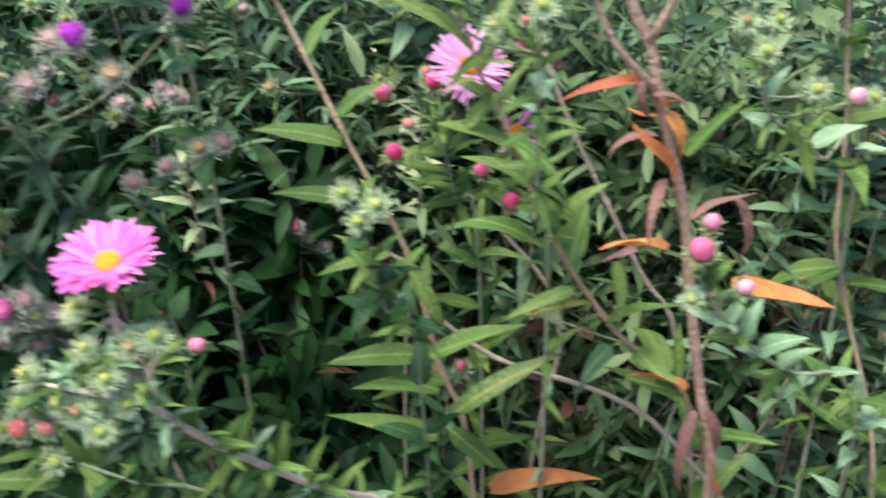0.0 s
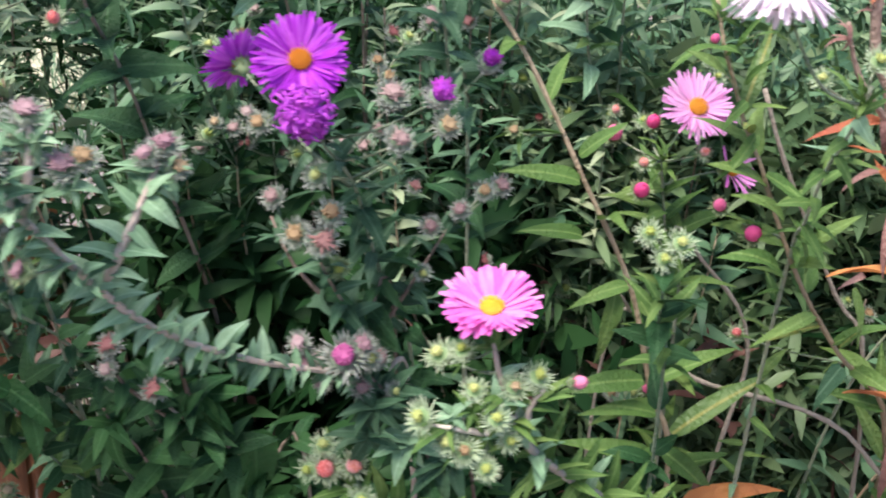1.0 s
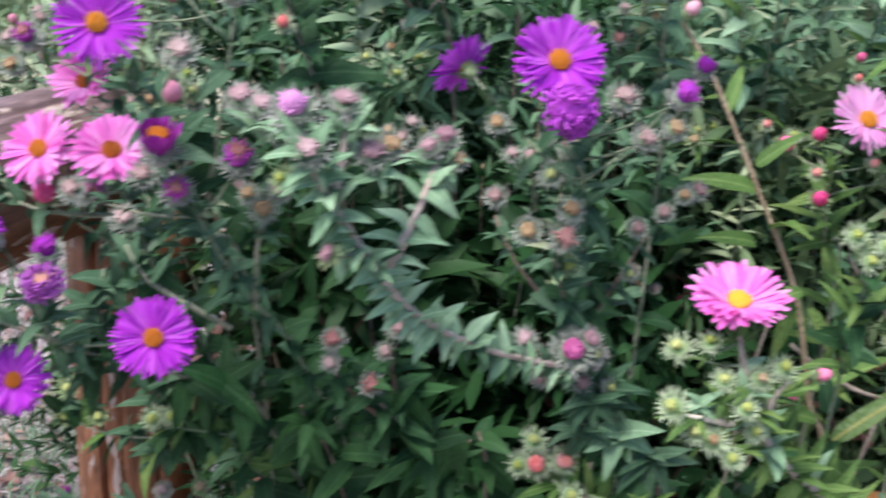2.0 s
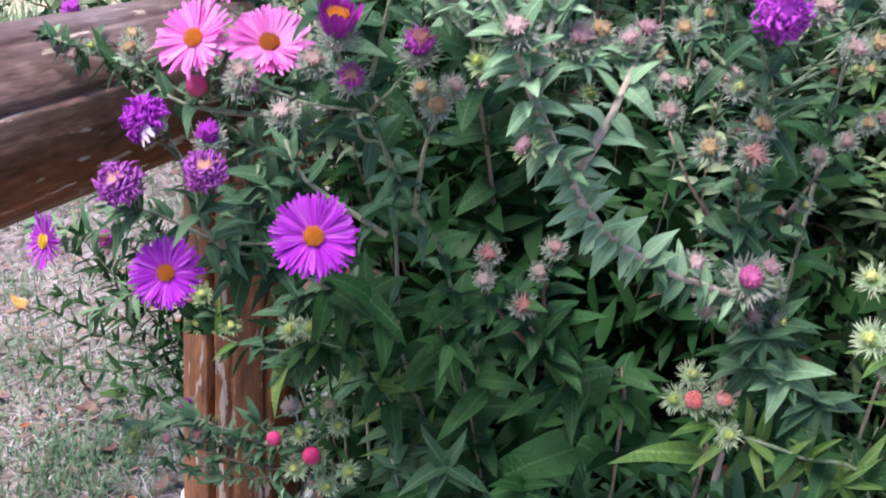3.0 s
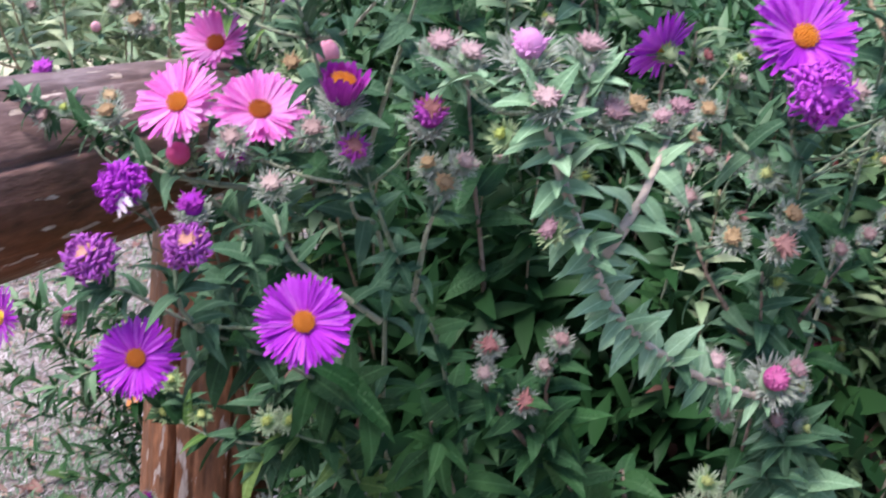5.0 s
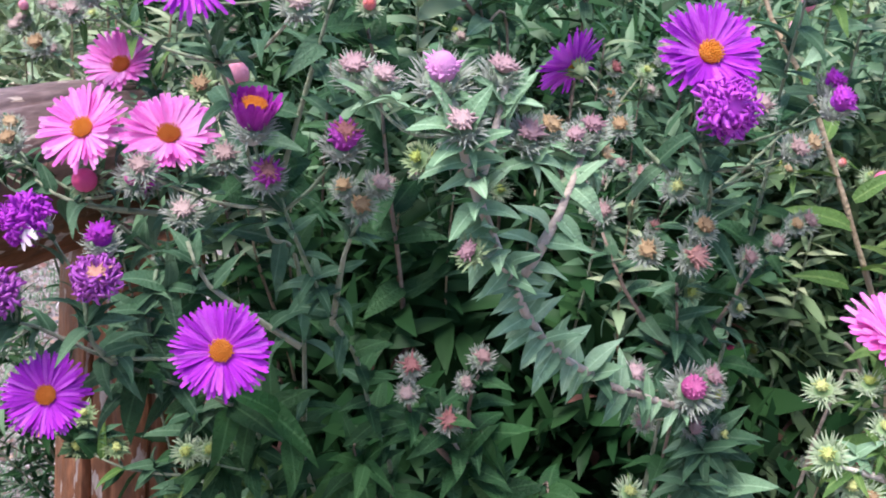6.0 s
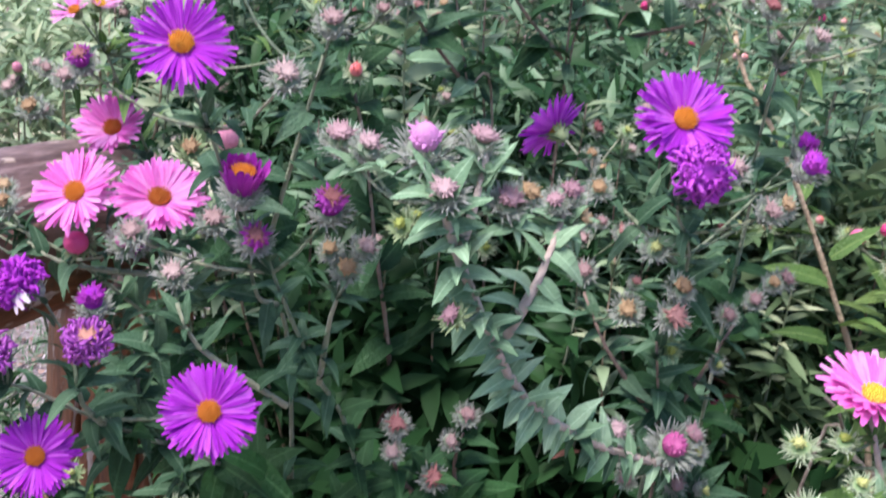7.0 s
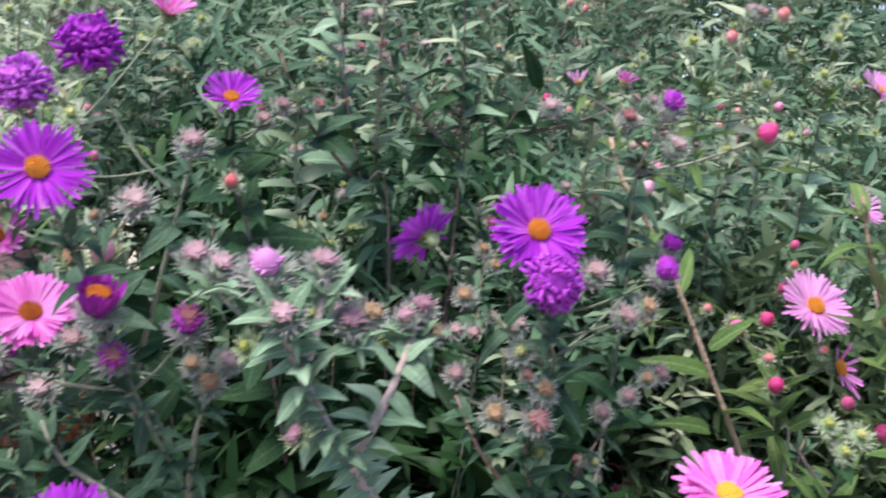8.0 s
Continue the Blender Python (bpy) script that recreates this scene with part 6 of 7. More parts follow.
aster("aster_plant", [(-0.412, 0.50, 0.742), (-0.39, 0.495, 0.739), (-0.36, 0.485, 0.737), (-0.335, 0.48, 0.732), (-0.31, 0.49, 0.70), (-0.28, 0.54, 0.55), (-0.25, 0.67, 0.0)],
      "aster sprig with small grey-green leaves across the post", "grey", STEM_RED, (0.0006, 0.002), (0.006, 0.012), 0.0009, 0.75, rise=(0.0, 0.9), joined=True,
      placed=[q for i, p in enumerate(((-0.403, 0.48, 0.726), (-0.393, 0.48, 0.733), (-0.379, 0.48, 0.728), (-0.366, 0.48, 0.742), (-0.357, 0.48, 0.73), (-0.376, 0.48, 0.744), (-0.352, 0.48, 0.746), (-0.39, 0.48, 0.721))) for q in rosette("grey", p, 6, (0.005, 0.010), 140 + i, 0.1)],
      branches=[[(-0.425, 0.51, 0.730), (-0.40, 0.50, 0.726), (-0.36, 0.485, 0.722), (-0.33, 0.48, 0.724)], [(-0.44, 0.52, 0.722), (-0.41, 0.51, 0.722), (-0.37, 0.49, 0.730)], [(-0.395, 0.485, 0.752), (-0.38, 0.485, 0.745), (-0.345, 0.48, 0.735)], [(-0.385, 0.49, 0.712), (-0.365, 0.485, 0.714), (-0.335, 0.48, 0.722)], [(-0.36, 0.475, 0.757), (-0.352, 0.475, 0.748), (-0.335, 0.475, 0.735)]],
      heads=[("seed", (-0.389, 0.487, 0.738), (-0.1, -0.8, 0.4), dict(tint="crimson", size=0.011)),
             ("seed", (-0.384, 0.485, 0.722), (-0.1, -0.8, 0.2), dict(tint="tan", size=0.011)),
             ("seed", (-0.405, 0.49, 0.733), (-0.3, -0.8, 0.3), dict(tint="rose", size=0.012)),
             ("seed", (-0.425, 0.50, 0.728), (-0.4, -0.7, 0.4), dict(tint="lime", size=0.012, cup="green")),
             ("seed", (-0.428, 0.505, 0.715), (-0.4, -0.7, 0.2), dict(tint="lime", size=0.011, cup="green")),
             ("seed", (-0.375, 0.48, 0.743), (0.1, -0.7, 0.6), dict(tint="gold", size=0.010))])
aster("aster_plant", [(-0.336, 0.435, 0.820), (-0.32, 0.44, 0.815), (-0.30, 0.46, 0.79), (-0.27, 0.52, 0.65), (-0.23, 0.68, 0.0)],
      "aster sprig with yellow-green spiky buds", "dark", STEM_GREEN, (0.0006, 0.0022), (0.016, 0.032), 0.0055, 0.5, mix=("bright", 0.4),
      placed=[q for i, p in enumerate(((-0.303, 0.51, 0.768), (-0.288, 0.51, 0.735), (-0.275, 0.46, 0.74), (-0.298, 0.52, 0.70), (-0.28, 0.48, 0.705))) for q in rosette("grey", p, 7, (0.018, 0.03), 80 + i, 0.3)]
      + [q for i, p in enumerate(((-0.338, 0.445, 0.828), (-0.330, 0.445, 0.818), (-0.334, 0.445, 0.838), (-0.31, 0.50, 0.795), (-0.30, 0.50, 0.785))) for q in rosette(("grey", "dark")[i % 2], p, 5, (0.013, 0.022), 160 + i, 0.3)]
      + rosette("grey", (-0.376, 0.460, 0.818), 9, (0.009, 0.015), 11) + rosette("grey", (-0.383, 0.462, 0.821), 7, (0.008, 0.013), 12) + rosette("grey", (-0.352, 0.455, 0.808), 9, (0.010, 0.016), 13) + rosette("grey", (-0.338, 0.452, 0.800), 9, (0.010, 0.018), 14) + rosette("dark", (-0.325, 0.45, 0.812), 9, (0.014, 0.024), 15),
      branches=[[(-0.385, 0.46, 0.815), (-0.365, 0.455, 0.806), (-0.32, 0.45, 0.805)]],
      heads=[("seed", (-0.339, 0.43, 0.827), (-0.2, -0.8, 0.5), dict(tint="lime", size=0.013, cup="pale")),
             ("seed", (-0.330, 0.43, 0.828), (0.2, -0.8, 0.5), dict(tint="lime", size=0.012, cup="pale")),
             ("seed", (-0.368, 0.455, 0.8155), (0.2, -0.8, 0.5), dict(tint="lime", size=0.013, cup="green")),
             ("seed", (-0.384, 0.458, 0.814), (-0.2, -0.8, 0.4), dict(tint="lime", size=0.014, cup="green")),
             ("seed", (-0.382, 0.458, 0.829), (-0.1, -0.7, 0.7), dict(tint="lime", size=0.014, cup="green")),
             ("bud", (-0.392, 0.46, 0.822), (-0.5, -0.6, 0.5), dict(tint="coral", size=0.006))])
aster("aster_plant", [(-0.29, 0.445, 0.755), (-0.285, 0.45, 0.735), (-0.27, 0.48, 0.65), (-0.24, 0.66, 0.0)],
      "flowerless aster shoot with grey-green leaf rosettes", "grey", STEM_GREEN, (0.0009, 0.0022), (0.016, 0.028), 0.006, 0.6,
      placed=[q for i, p in enumerate(((-0.283, 0.47, 0.742), (-0.278, 0.45, 0.73), (-0.265, 0.44, 0.756), (-0.25, 0.44, 0.733), (-0.226, 0.44, 0.747), (-0.275, 0.445, 0.715), (-0.235, 0.44, 0.715))) for q in rosette(("grey", "mid", "grey")[i % 3], p, 6, (0.016, 0.028), 170 + i, 0.1)])
aster("aster_plant", [(-0.262, 0.425, 0.720), (-0.25, 0.43, 0.69), (-0.23, 0.5, 0.5), (-0.2, 0.66, 0.0)],
      PURPLE_LABEL, "dark", STEM_GREEN, (0.0011, 0.0026), (0.03, 0.05), 0.008, 0.5,
      heads=[("open", (-0.267, 0.418, 0.728), (-0.05, -0.6, 0.8), dict(tint="purple", size=0.032, disc="orange", lift=20, count=26))])

# leafy side shoots with narrow leaves left of the post, low down
for pts in ([(-0.60, 0.86, 0.636), (-0.528, 0.85, 0.610), (-0.474, 0.83, 0.60), (-0.42, 0.86, 0.50), (-0.36, 0.9, 0.0)],
            [(-0.505, 0.80, 0.70), (-0.501, 0.80, 0.648), (-0.469, 0.81, 0.60), (-0.42, 0.85, 0.48), (-0.35, 0.88, 0.0)],
            [(-0.62, 0.86, 0.580), (-0.543, 0.85, 0.579), (-0.474, 0.83, 0.59), (-0.42, 0.86, 0.47), (-0.34, 0.9, 0.0)],
            [(-0.56, 0.84, 0.70), (-0.52, 0.83, 0.67), (-0.46, 0.83, 0.62), (-0.41, 0.86, 0.5), (-0.33, 0.9, 0.0)]):
    aster("aster_plant", pts, "flowerless aster shoot with narrow dark green leaves", "narrow", STEM_GREEN, (0.0009, 0.0022), (0.013, 0.027), 0.0046, 0.5, rise=(0.3, 0.9))

for pts in ([(-0.58, 0.84, 0.66), (-0.53, 0.83, 0.645), (-0.47, 0.83, 0.61), (-0.41, 0.86, 0.5), (-0.34, 0.9, 0.0)],
            [(-0.545, 0.80, 0.735), (-0.52, 0.80, 0.70), (-0.475, 0.81, 0.64), (-0.41, 0.85, 0.5), (-0.34, 0.9, 0.0)],
            [(-0.48, 0.79, 0.755), (-0.475, 0.79, 0.70), (-0.455, 0.80, 0.63), (-0.41, 0.84, 0.5), (-0.34, 0.88, 0.0)],
            [(-0.525, 0.82, 0.58), (-0.49, 0.82, 0.575), (-0.45, 0.83, 0.56), (-0.4, 0.86, 0.46), (-0.34, 0.9, 0.0)]):
    aster("aster_plant", pts, "flowerless aster shoot with narrow dark green leaves", "dark", STEM_GREEN, (0.0009, 0.0022), (0.014, 0.026), 0.0034, 0.5, rise=(0.3, 0.9), joined=True)

for pts in ([(-0.60, 0.84, 0.715), (-0.555, 0.83, 0.72), (-0.49, 0.82, 0.70), (-0.42, 0.85, 0.58), (-0.36, 0.9, 0.0)],
            [(-0.555, 0.80, 0.775), (-0.535, 0.80, 0.765), (-0.49, 0.81, 0.73), (-0.42, 0.85, 0.6), (-0.36, 0.9, 0.0)],
            [(-0.53, 0.79, 0.66), (-0.51, 0.79, 0.675), (-0.475, 0.80, 0.68), (-0.42, 0.84, 0.6), (-0.36, 0.9, 0.0)]):
    aster("aster_plant", pts, "flowerless aster shoot with narrow grey-green leaves", "grey", STEM_GREEN, (0.0009, 0.0022), (0.018, 0.034), 0.0034, 0.55, rise=(0.2, 0.9), joined=True)

# the tall brown stem of the pink plant
aster("aster_plant", [(-0.10, 0.515, 1.035), (-0.093, 0.51, 1.015), (-0.071, 0.50, 0.981), (-0.040, 0.493, 0.922), (-0.011, 0.493, 0.866), (0.006, 0.493, 0.806), (0.026, 0.50, 0.734), (0.05, 0.58, 0.4), (0.06, 0.66, 0.0)],
      "tall brown aster stem with scattered narrow green leaves", "bright", STEM_BROWN, (0.0018, 0.003), (0.03, 0.045), 0.034, 0.4, rise=(0.2, 0.8),
      placed=[("bright", (-0.044, 0.490, 0.924), (-0.082, 0.478, 0.936)),
              ("bright", (-0.042, 0.485, 0.897), (-0.073, 0.473, 0.906)),
              ("bright", (-0.045, 0.490, 0.937), (-0.029, 0.478, 0.957)),
              ("bright", (-0.003, 0.480, 0.818), (-0.048, 0.468, 0.820)),
              ("bright", (0.001, 0.480, 0.817), (0.041, 0.468, 0.843)),
              ("turning", (0.015, 0.475, 0.788), (0.057, 0.463, 0.832)),
              ("bright", (0.006, 0.475, 0.774), (-0.047, 0.463, 0.790)),
              ("bright", (0.006, 0.480, 0.798), (-0.033, 0.468, 0.813)),
              ("bright", (-0.026, 0.470, 0.872), (-0.031, 0.458, 0.836)),
              ("bright", (-0.020, 0.470, 0.876), (-0.052, 0.458, 0.871)),
              ("bright", (-0.009, 0.480, 0.863), (0.008, 0.468, 0.833)),
              ("bright", (0.013, 0.480, 0.775), (0.043, 0.468, 0.750))],
      heads=[("seed", (-0.078, 0.494, 0.949), (-0.2, -0.8, 0.5), dict(tint="gold", size=0.011, cup="green")),
             ("bud", (-0.085, 0.50, 1.012), (0.4, -0.6, 0.7), dict(tint="pink", size=0.010)),
             ("bud", (-0.082, 0.50, 1.022), (0.4, -0.6, 0.7), dict(tint="pink", size=0.009))])

# magenta buds and the pink daisy behind them
aster("aster_plant", [(0.0, 0.50, 0.935), (0.003, 0.505, 0.925), (0.012, 0.515, 0.89), (0.03, 0.53, 0.80), (0.07, 0.68, 0.0)],
      "aster stem with magenta buds and a pink daisy", "bright", STEM_GREEN, (0.001, 0.0026), (0.022, 0.04), 0.007, 0.5, rise=(0.3, 0.9),
      heads=[("open", (0.016, 0.50, 0.960), (0.05, -0.75, 0.62), dict(tint="pale", size=0.041, disc="orange", lift=8, count=33)),
             ("bud", (-0.025, 0.502, 0.946), (-0.2, -0.8, 0.4), dict(tint="magenta", size=0.0115)),
             ("bud", (-0.001, 0.515, 0.949), (0.0, -0.7, 0.7), dict(tint="magenta", size=0.010)),
             ("bud", (-0.018, 0.471, 0.925), (-0.1, -0.8, 0.5), dict(tint="magenta", size=0.0105)),
             ("bud", (-0.012, 0.490, 0.934), (-0.1, -0.8, 0.5), dict(tint="coral", size=0.0075)),
             ("bud", (0.020, 0.493, 0.939), (0.1, -0.8, 0.5), dict(tint="coral", size=0.0075)),
             ("open", (0.040, 0.506, 0.927), (0.5, -0.6, 0.3), dict(tint="pink", size=0.038, disc="orange", lift=25, count=20, ragged=0.55))])
aster("aster_plant", [(-0.028, 0.40, 0.917), (-0.026, 0.403, 0.905), (-0.02, 0.42, 0.87), (0.0, 0.46, 0.78), (0.05, 0.62, 0.0)],
      "aster stem with bright leaves and pale green buds", "bright", STEM_GREEN, (0.0008, 0.0022), (0.016, 0.03), 0.0065, 0.5, rise=(0.2, 0.8), mix=("dark", 0.6),
      heads=[("seed", (-0.036, 0.40, 0.928), (-0.2, -0.7, 0.7), dict(tint="lime", size=0.013, cup="pale")),
             ("seed", (-0.023, 0.396, 0.925), (0.0, -0.7, 0.7), dict(tint="lime", size=0.014, cup="pale")),
             ("seed", (-0.030, 0.395, 0.918), (0.0, -0.8, 0.5), dict(tint="lime", size=0.012, cup="pale"))])

# the slanting stem with yellowing leaves
aster("aster_plant", [(0.0, 0.452, 1.02), (0.006, 0.45, 0.997), (0.013, 0.45, 0.981), (0.02, 0.45, 0.963), (0.031, 0.45, 0.943), (0.041, 0.449, 0.920), (0.061, 0.45, 0.882), (0.089, 0.455, 0.844), (0.135, 0.475, 0.791), (0.16, 0.52, 0.65), (0.17, 0.66, 0.0)],
      "slanting aster stem with green and yellowing leaves", "bright", STEM_BROWN, (0.0014, 0.003), (0.03, 0.05), 0.011, 0.4, rise=(0.2, 0.9), mix=("turning", 0.15),
      placed=[("bright", (0.032, 0.446, 0.94), (0.063, 0.434, 0.922)),
              ("bright", (0.025, 0.446, 0.959), (0.01, 0.434, 0.938)),
              ("bright", (0.021, 0.446, 0.972), (0.031, 0.434, 0.973)),
              ("bright", (0.018, 0.446, 0.974), (0.005, 0.434, 0.967)),
              ("bright", (0.016, 0.446, 0.982), (0.02, 0.434, 0.996)),
              ("bright", (0.015, 0.446, 0.992), (0.001, 0.434, 1.005)),
              ("bright", (0.011, 0.446, 0.999), (0.015, 0.434, 1.014)),
              ("bright", (0.064, 0.440, 0.872), (0.033, 0.428, 0.862)),
              ("bright", (0.043, 0.440, 0.896), (0.015, 0.428, 0.914)),
              ("bright", (0.082, 0.440, 0.886), (0.087, 0.428, 0.860)),
              ("bright", (0.056, 0.440, 0.894), (0.049, 0.428, 0.924)),
              ("bright", (0.057, 0.440, 0.909), (0.071, 0.428, 0.925)),
              ("turning", (0.080, 0.440, 0.855), (0.084, 0.428, 0.869)),
              ("grey", (0.083, 0.440, 0.844), (0.065, 0.428, 0.829)),
              ("bright", (0.041, 0.440, 0.920), (0.019, 0.428, 0.942))],
      heads=[("bud", (0.036, 0.459, 0.907), (-0.2, -0.8, 0.4), dict(tint="magenta", size=0.0115)),
             ("bud", (0.022, 0.47, 0.918), (-0.2, -0.8, 0.4), dict(tint="magenta", size=0.009)),
             ("bud", (0.054, 0.50, 0.836), (-0.2, -0.8, 0.5), dict(tint="coral", size=0.0085))])

# the dying stem, forked at its top, with orange and brown leaves
aster("aster_plant", [(0.078, 0.46, 1.03), (0.082, 0.46, 0.997), (0.092, 0.46, 0.979), (0.098, 0.46, 0.957), (0.109, 0.46, 0.923), (0.116, 0.46, 0.899), (0.125, 0.46, 0.851), (0.134, 0.46, 0.809), (0.145, 0.46, 0.751), (0.16, 0.52, 0.5), (0.17, 0.62, 0.0)],
      "dying aster stem with curled orange and brown leaves", "dead", STEM_PURPLE, (0.0042, 0.0034), (0.016, 0.028), 0.05, 0.3, rise=(-0.2, 0.5), mix=("orange", 0.5), side=0.0015,
      branches=[[(0.105, 0.452, 1.02), (0.099, 0.455, 0.999), (0.091, 0.459, 0.98)], [(0.06, 0.447, 1.01), (0.067, 0.45, 0.994), (0.075, 0.45, 0.98), (0.089, 0.453, 0.966), (0.097, 0.459, 0.958)]],
      placed=[("amber", (0.088, 0.455, 0.964), (0.054, 0.443, 0.962)),
              ("dead", (0.094, 0.455, 0.958), (0.109, 0.443, 0.962)),
              ("orange", (0.098, 0.455, 0.952), (0.104, 0.443, 0.958)),
              ("orange", (0.101, 0.455, 0.95), (0.12, 0.443, 0.931)),
              ("orange", (0.109, 0.455, 0.922), (0.082, 0.443, 0.941)),
              ("dead", (0.098, 0.455, 0.94), (0.078, 0.443, 0.945)),
              ("dead", (0.117, 0.455, 0.902), (0.132, 0.443, 0.916)),
              ("dead", (0.137, 0.455, 0.912), (0.149, 0.443, 0.885)),
              ("dead", (0.104, 0.455, 0.92), (0.093, 0.443, 0.899)),
              ("orange", (0.108, 0.455, 0.887), (0.08, 0.443, 0.895)),
              ("dead", (0.095, 0.455, 0.887), (0.083, 0.443, 0.885)),
              ("amber", (0.140, 0.455, 0.871), (0.181, 0.443, 0.862)),
              ("orange", (0.125, 0.455, 0.815), (0.103, 0.443, 0.83)),
              ("dead", (0.131, 0.455, 0.803), (0.118, 0.443, 0.765)),
              ("dead", (0.136, 0.455, 0.803), (0.153, 0.443, 0.772)),
              ("orange", (0.148, 0.455, 0.754), (0.139, 0.443, 0.777)),
              ("amber", (0.037, 0.500, 0.726), (0.090, 0.488, 0.756)),
              ("bright", (0.110, 0.450, 0.933), (0.129, 0.438, 0.960))])

# pink buds before it
aster("aster_plant", [(0.102, 0.378, 0.905), (0.104, 0.38, 0.90), (0.121, 0.385, 0.878), (0.152, 0.40, 0.853), (0.192, 0.43, 0.83), (0.23, 0.5, 0.7), (0.25, 0.64, 0.0)],
      "aster stem with pale hairy stalk and pink buds", "bright", STEM_GREEN, (0.0012, 0.0026), (0.012, 0.022), 0.005, 0.4, rise=(0.2, 0.8), mix=("sage", 0.25),
      heads=[("bud", (0.100, 0.374, 0.917), (-0.2, -0.7, 0.6), dict(tint="magenta", size=0.0125)),
             ("bud", (0.106, 0.385, 0.924), (0.1, -0.6, 0.8), dict(tint="pink", size=0.009)),
             ("bud", (0.117, 0.370, 0.904), (0.2, -0.8, 0.4), dict(tint="pink", size=0.0085)),
             ("seed", (0.098, 0.372, 0.898), (-0.2, -0.8, 0.4), dict(tint="lime", size=0.010, cup="pale"))])

# pale green buds, upper right
aster("aster_plant", [(0.128, 0.422, 0.978), (0.131, 0.425, 0.972), (0.138, 0.43, 0.955), (0.177, 0.47, 0.928), (0.21, 0.5, 0.85), (0.26, 0.66, 0.0)],
      "aster stem with pale green spiky buds", "bright", STEM_GREEN, (0.0011, 0.0026), (0.014, 0.026), 0.006, 0.45, mix=("sage", 0.2),
      heads=[("seed", (0.122, 0.427, 0.995), (-0.2, -0.8, 0.5), dict(tint="gold", size=0.012, cup="pale")),
             ("seed", (0.138, 0.435, 0.995), (0.2, -0.6, 0.8), dict(tint="lime", size=0.013, cup="pale")),
             ("seed", (0.129, 0.418, 0.985), (0.0, -0.8, 0.5), dict(tint="lime", size=0.012, cup="pale")),
             ("seed", (0.148, 0.41, 0.972), (-0.2, -0.8, 0.5), dict(tint="lime", size=0.011, cup="pale")),
             ("bud", (0.164, 0.41, 0.969), (0.0, -0.8, 0.5), dict(tint="pink", size=0.0095)),
             ("seed", (0.172, 0.412, 0.969), (0.2, -0.8, 0.5), dict(tint="lime", size=0.011, cup="pale"))])
aster("aster_plant", [(0.034, 0.372, 0.995), (0.036, 0.385, 0.975), (0.042, 0.42, 0.93), (0.06, 0.48, 0.8), (0.1, 0.66, 0.0)],
      "aster stem with a large whitish pink daisy", "bright", STEM_GREEN, (0.0011, 0.0026), (0.014, 0.026), 0.006, 0.5, mix=("sage", 0.2),
      heads=[("seed", (0.034, 0.369, 1.006), (-0.1, -0.7, 0.7), dict(tint="lime", size=0.013, cup="pale")),
             ("seed", (0.018, 0.38, 0.997), (-0.4, -0.7, 0.6), dict(tint="lime", size=0.010, cup="pale")),
             ("open", (-0.016, 0.350, 1.034), (0.05, 0.1, 0.98), dict(tint="white", size=0.046, disc="yellow", lift=-42, count=26))])
aster("aster_plant", [(0.19, 0.50, 1.05), (0.191, 0.50, 0.996), (0.20, 0.50, 0.934), (0.205, 0.50, 0.876), (0.218, 0.50, 0.836), (0.25, 0.50, 0.725), (0.27, 0.55, 0.5), (0.28, 0.66, 0.0)],
      "tall brown aster stem with narrow green leaves", "bright", STEM_BROWN, (0.0016, 0.003), (0.035, 0.06), 0.012, 0.3, rise=(0.1, 0.8))


# dead bare stalks and a fallen twig among the stems
def dry_stalk(points, r, label):
    line = spline(points)
    bm = bmesh.new()
    foot = line[-1].copy()
    tube(bm, [q - foot for q in line], r * 0.7, r, 6, 0.25)
    ob = new("dry_stalk", mesh_of("dry_stalk", bm, STEM_DRY))
    ob.location = foot
    tagged(ob, label, "stalk", "dry stalks")


dry_stalk([(0.05, 0.50, 0.97), (0.067, 0.50, 0.931), (0.107, 0.50, 0.858), (0.132, 0.50, 0.811), (0.17, 0.55, 0.6), (0.19, 0.64, 0.0)], 0.0016, "thin bare grey-brown dead stalk")
dry_stalk([(0.03, 0.52, 0.88), (0.071, 0.52, 0.819), (0.061, 0.53, 0.701), (0.06, 0.6, 0.3), (0.08, 0.66, 0.0)], 0.0016, "thin bare pale dead stalk")
dry_stalk([(0.0, 0.51, 0.83), (0.034, 0.50, 0.808), (0.129, 0.48, 0.771), (0.2, 0.5, 0.6), (0.22, 0.62, 0.0)], 0.0018, "grey dead twig leaning through the stems")
dry_stalk([(-0.02, 0.51, 0.86), (0.0, 0.52, 0.84), (-0.012, 0.53, 0.80), (0.0, 0.6, 0.4), (0.03, 0.66, 0.0)], 0.0013, "thin bare pale dead stalk")


# ---- the rest of the bush ----
def top_of(x, y):
    return 0.91 + 0.34 * min(1, max(0, (y - 0.5) / 0.75)) + 0.05 * noise.noise(Vector((x * 4, y * 4, 1)))


fr = random.Random(21)


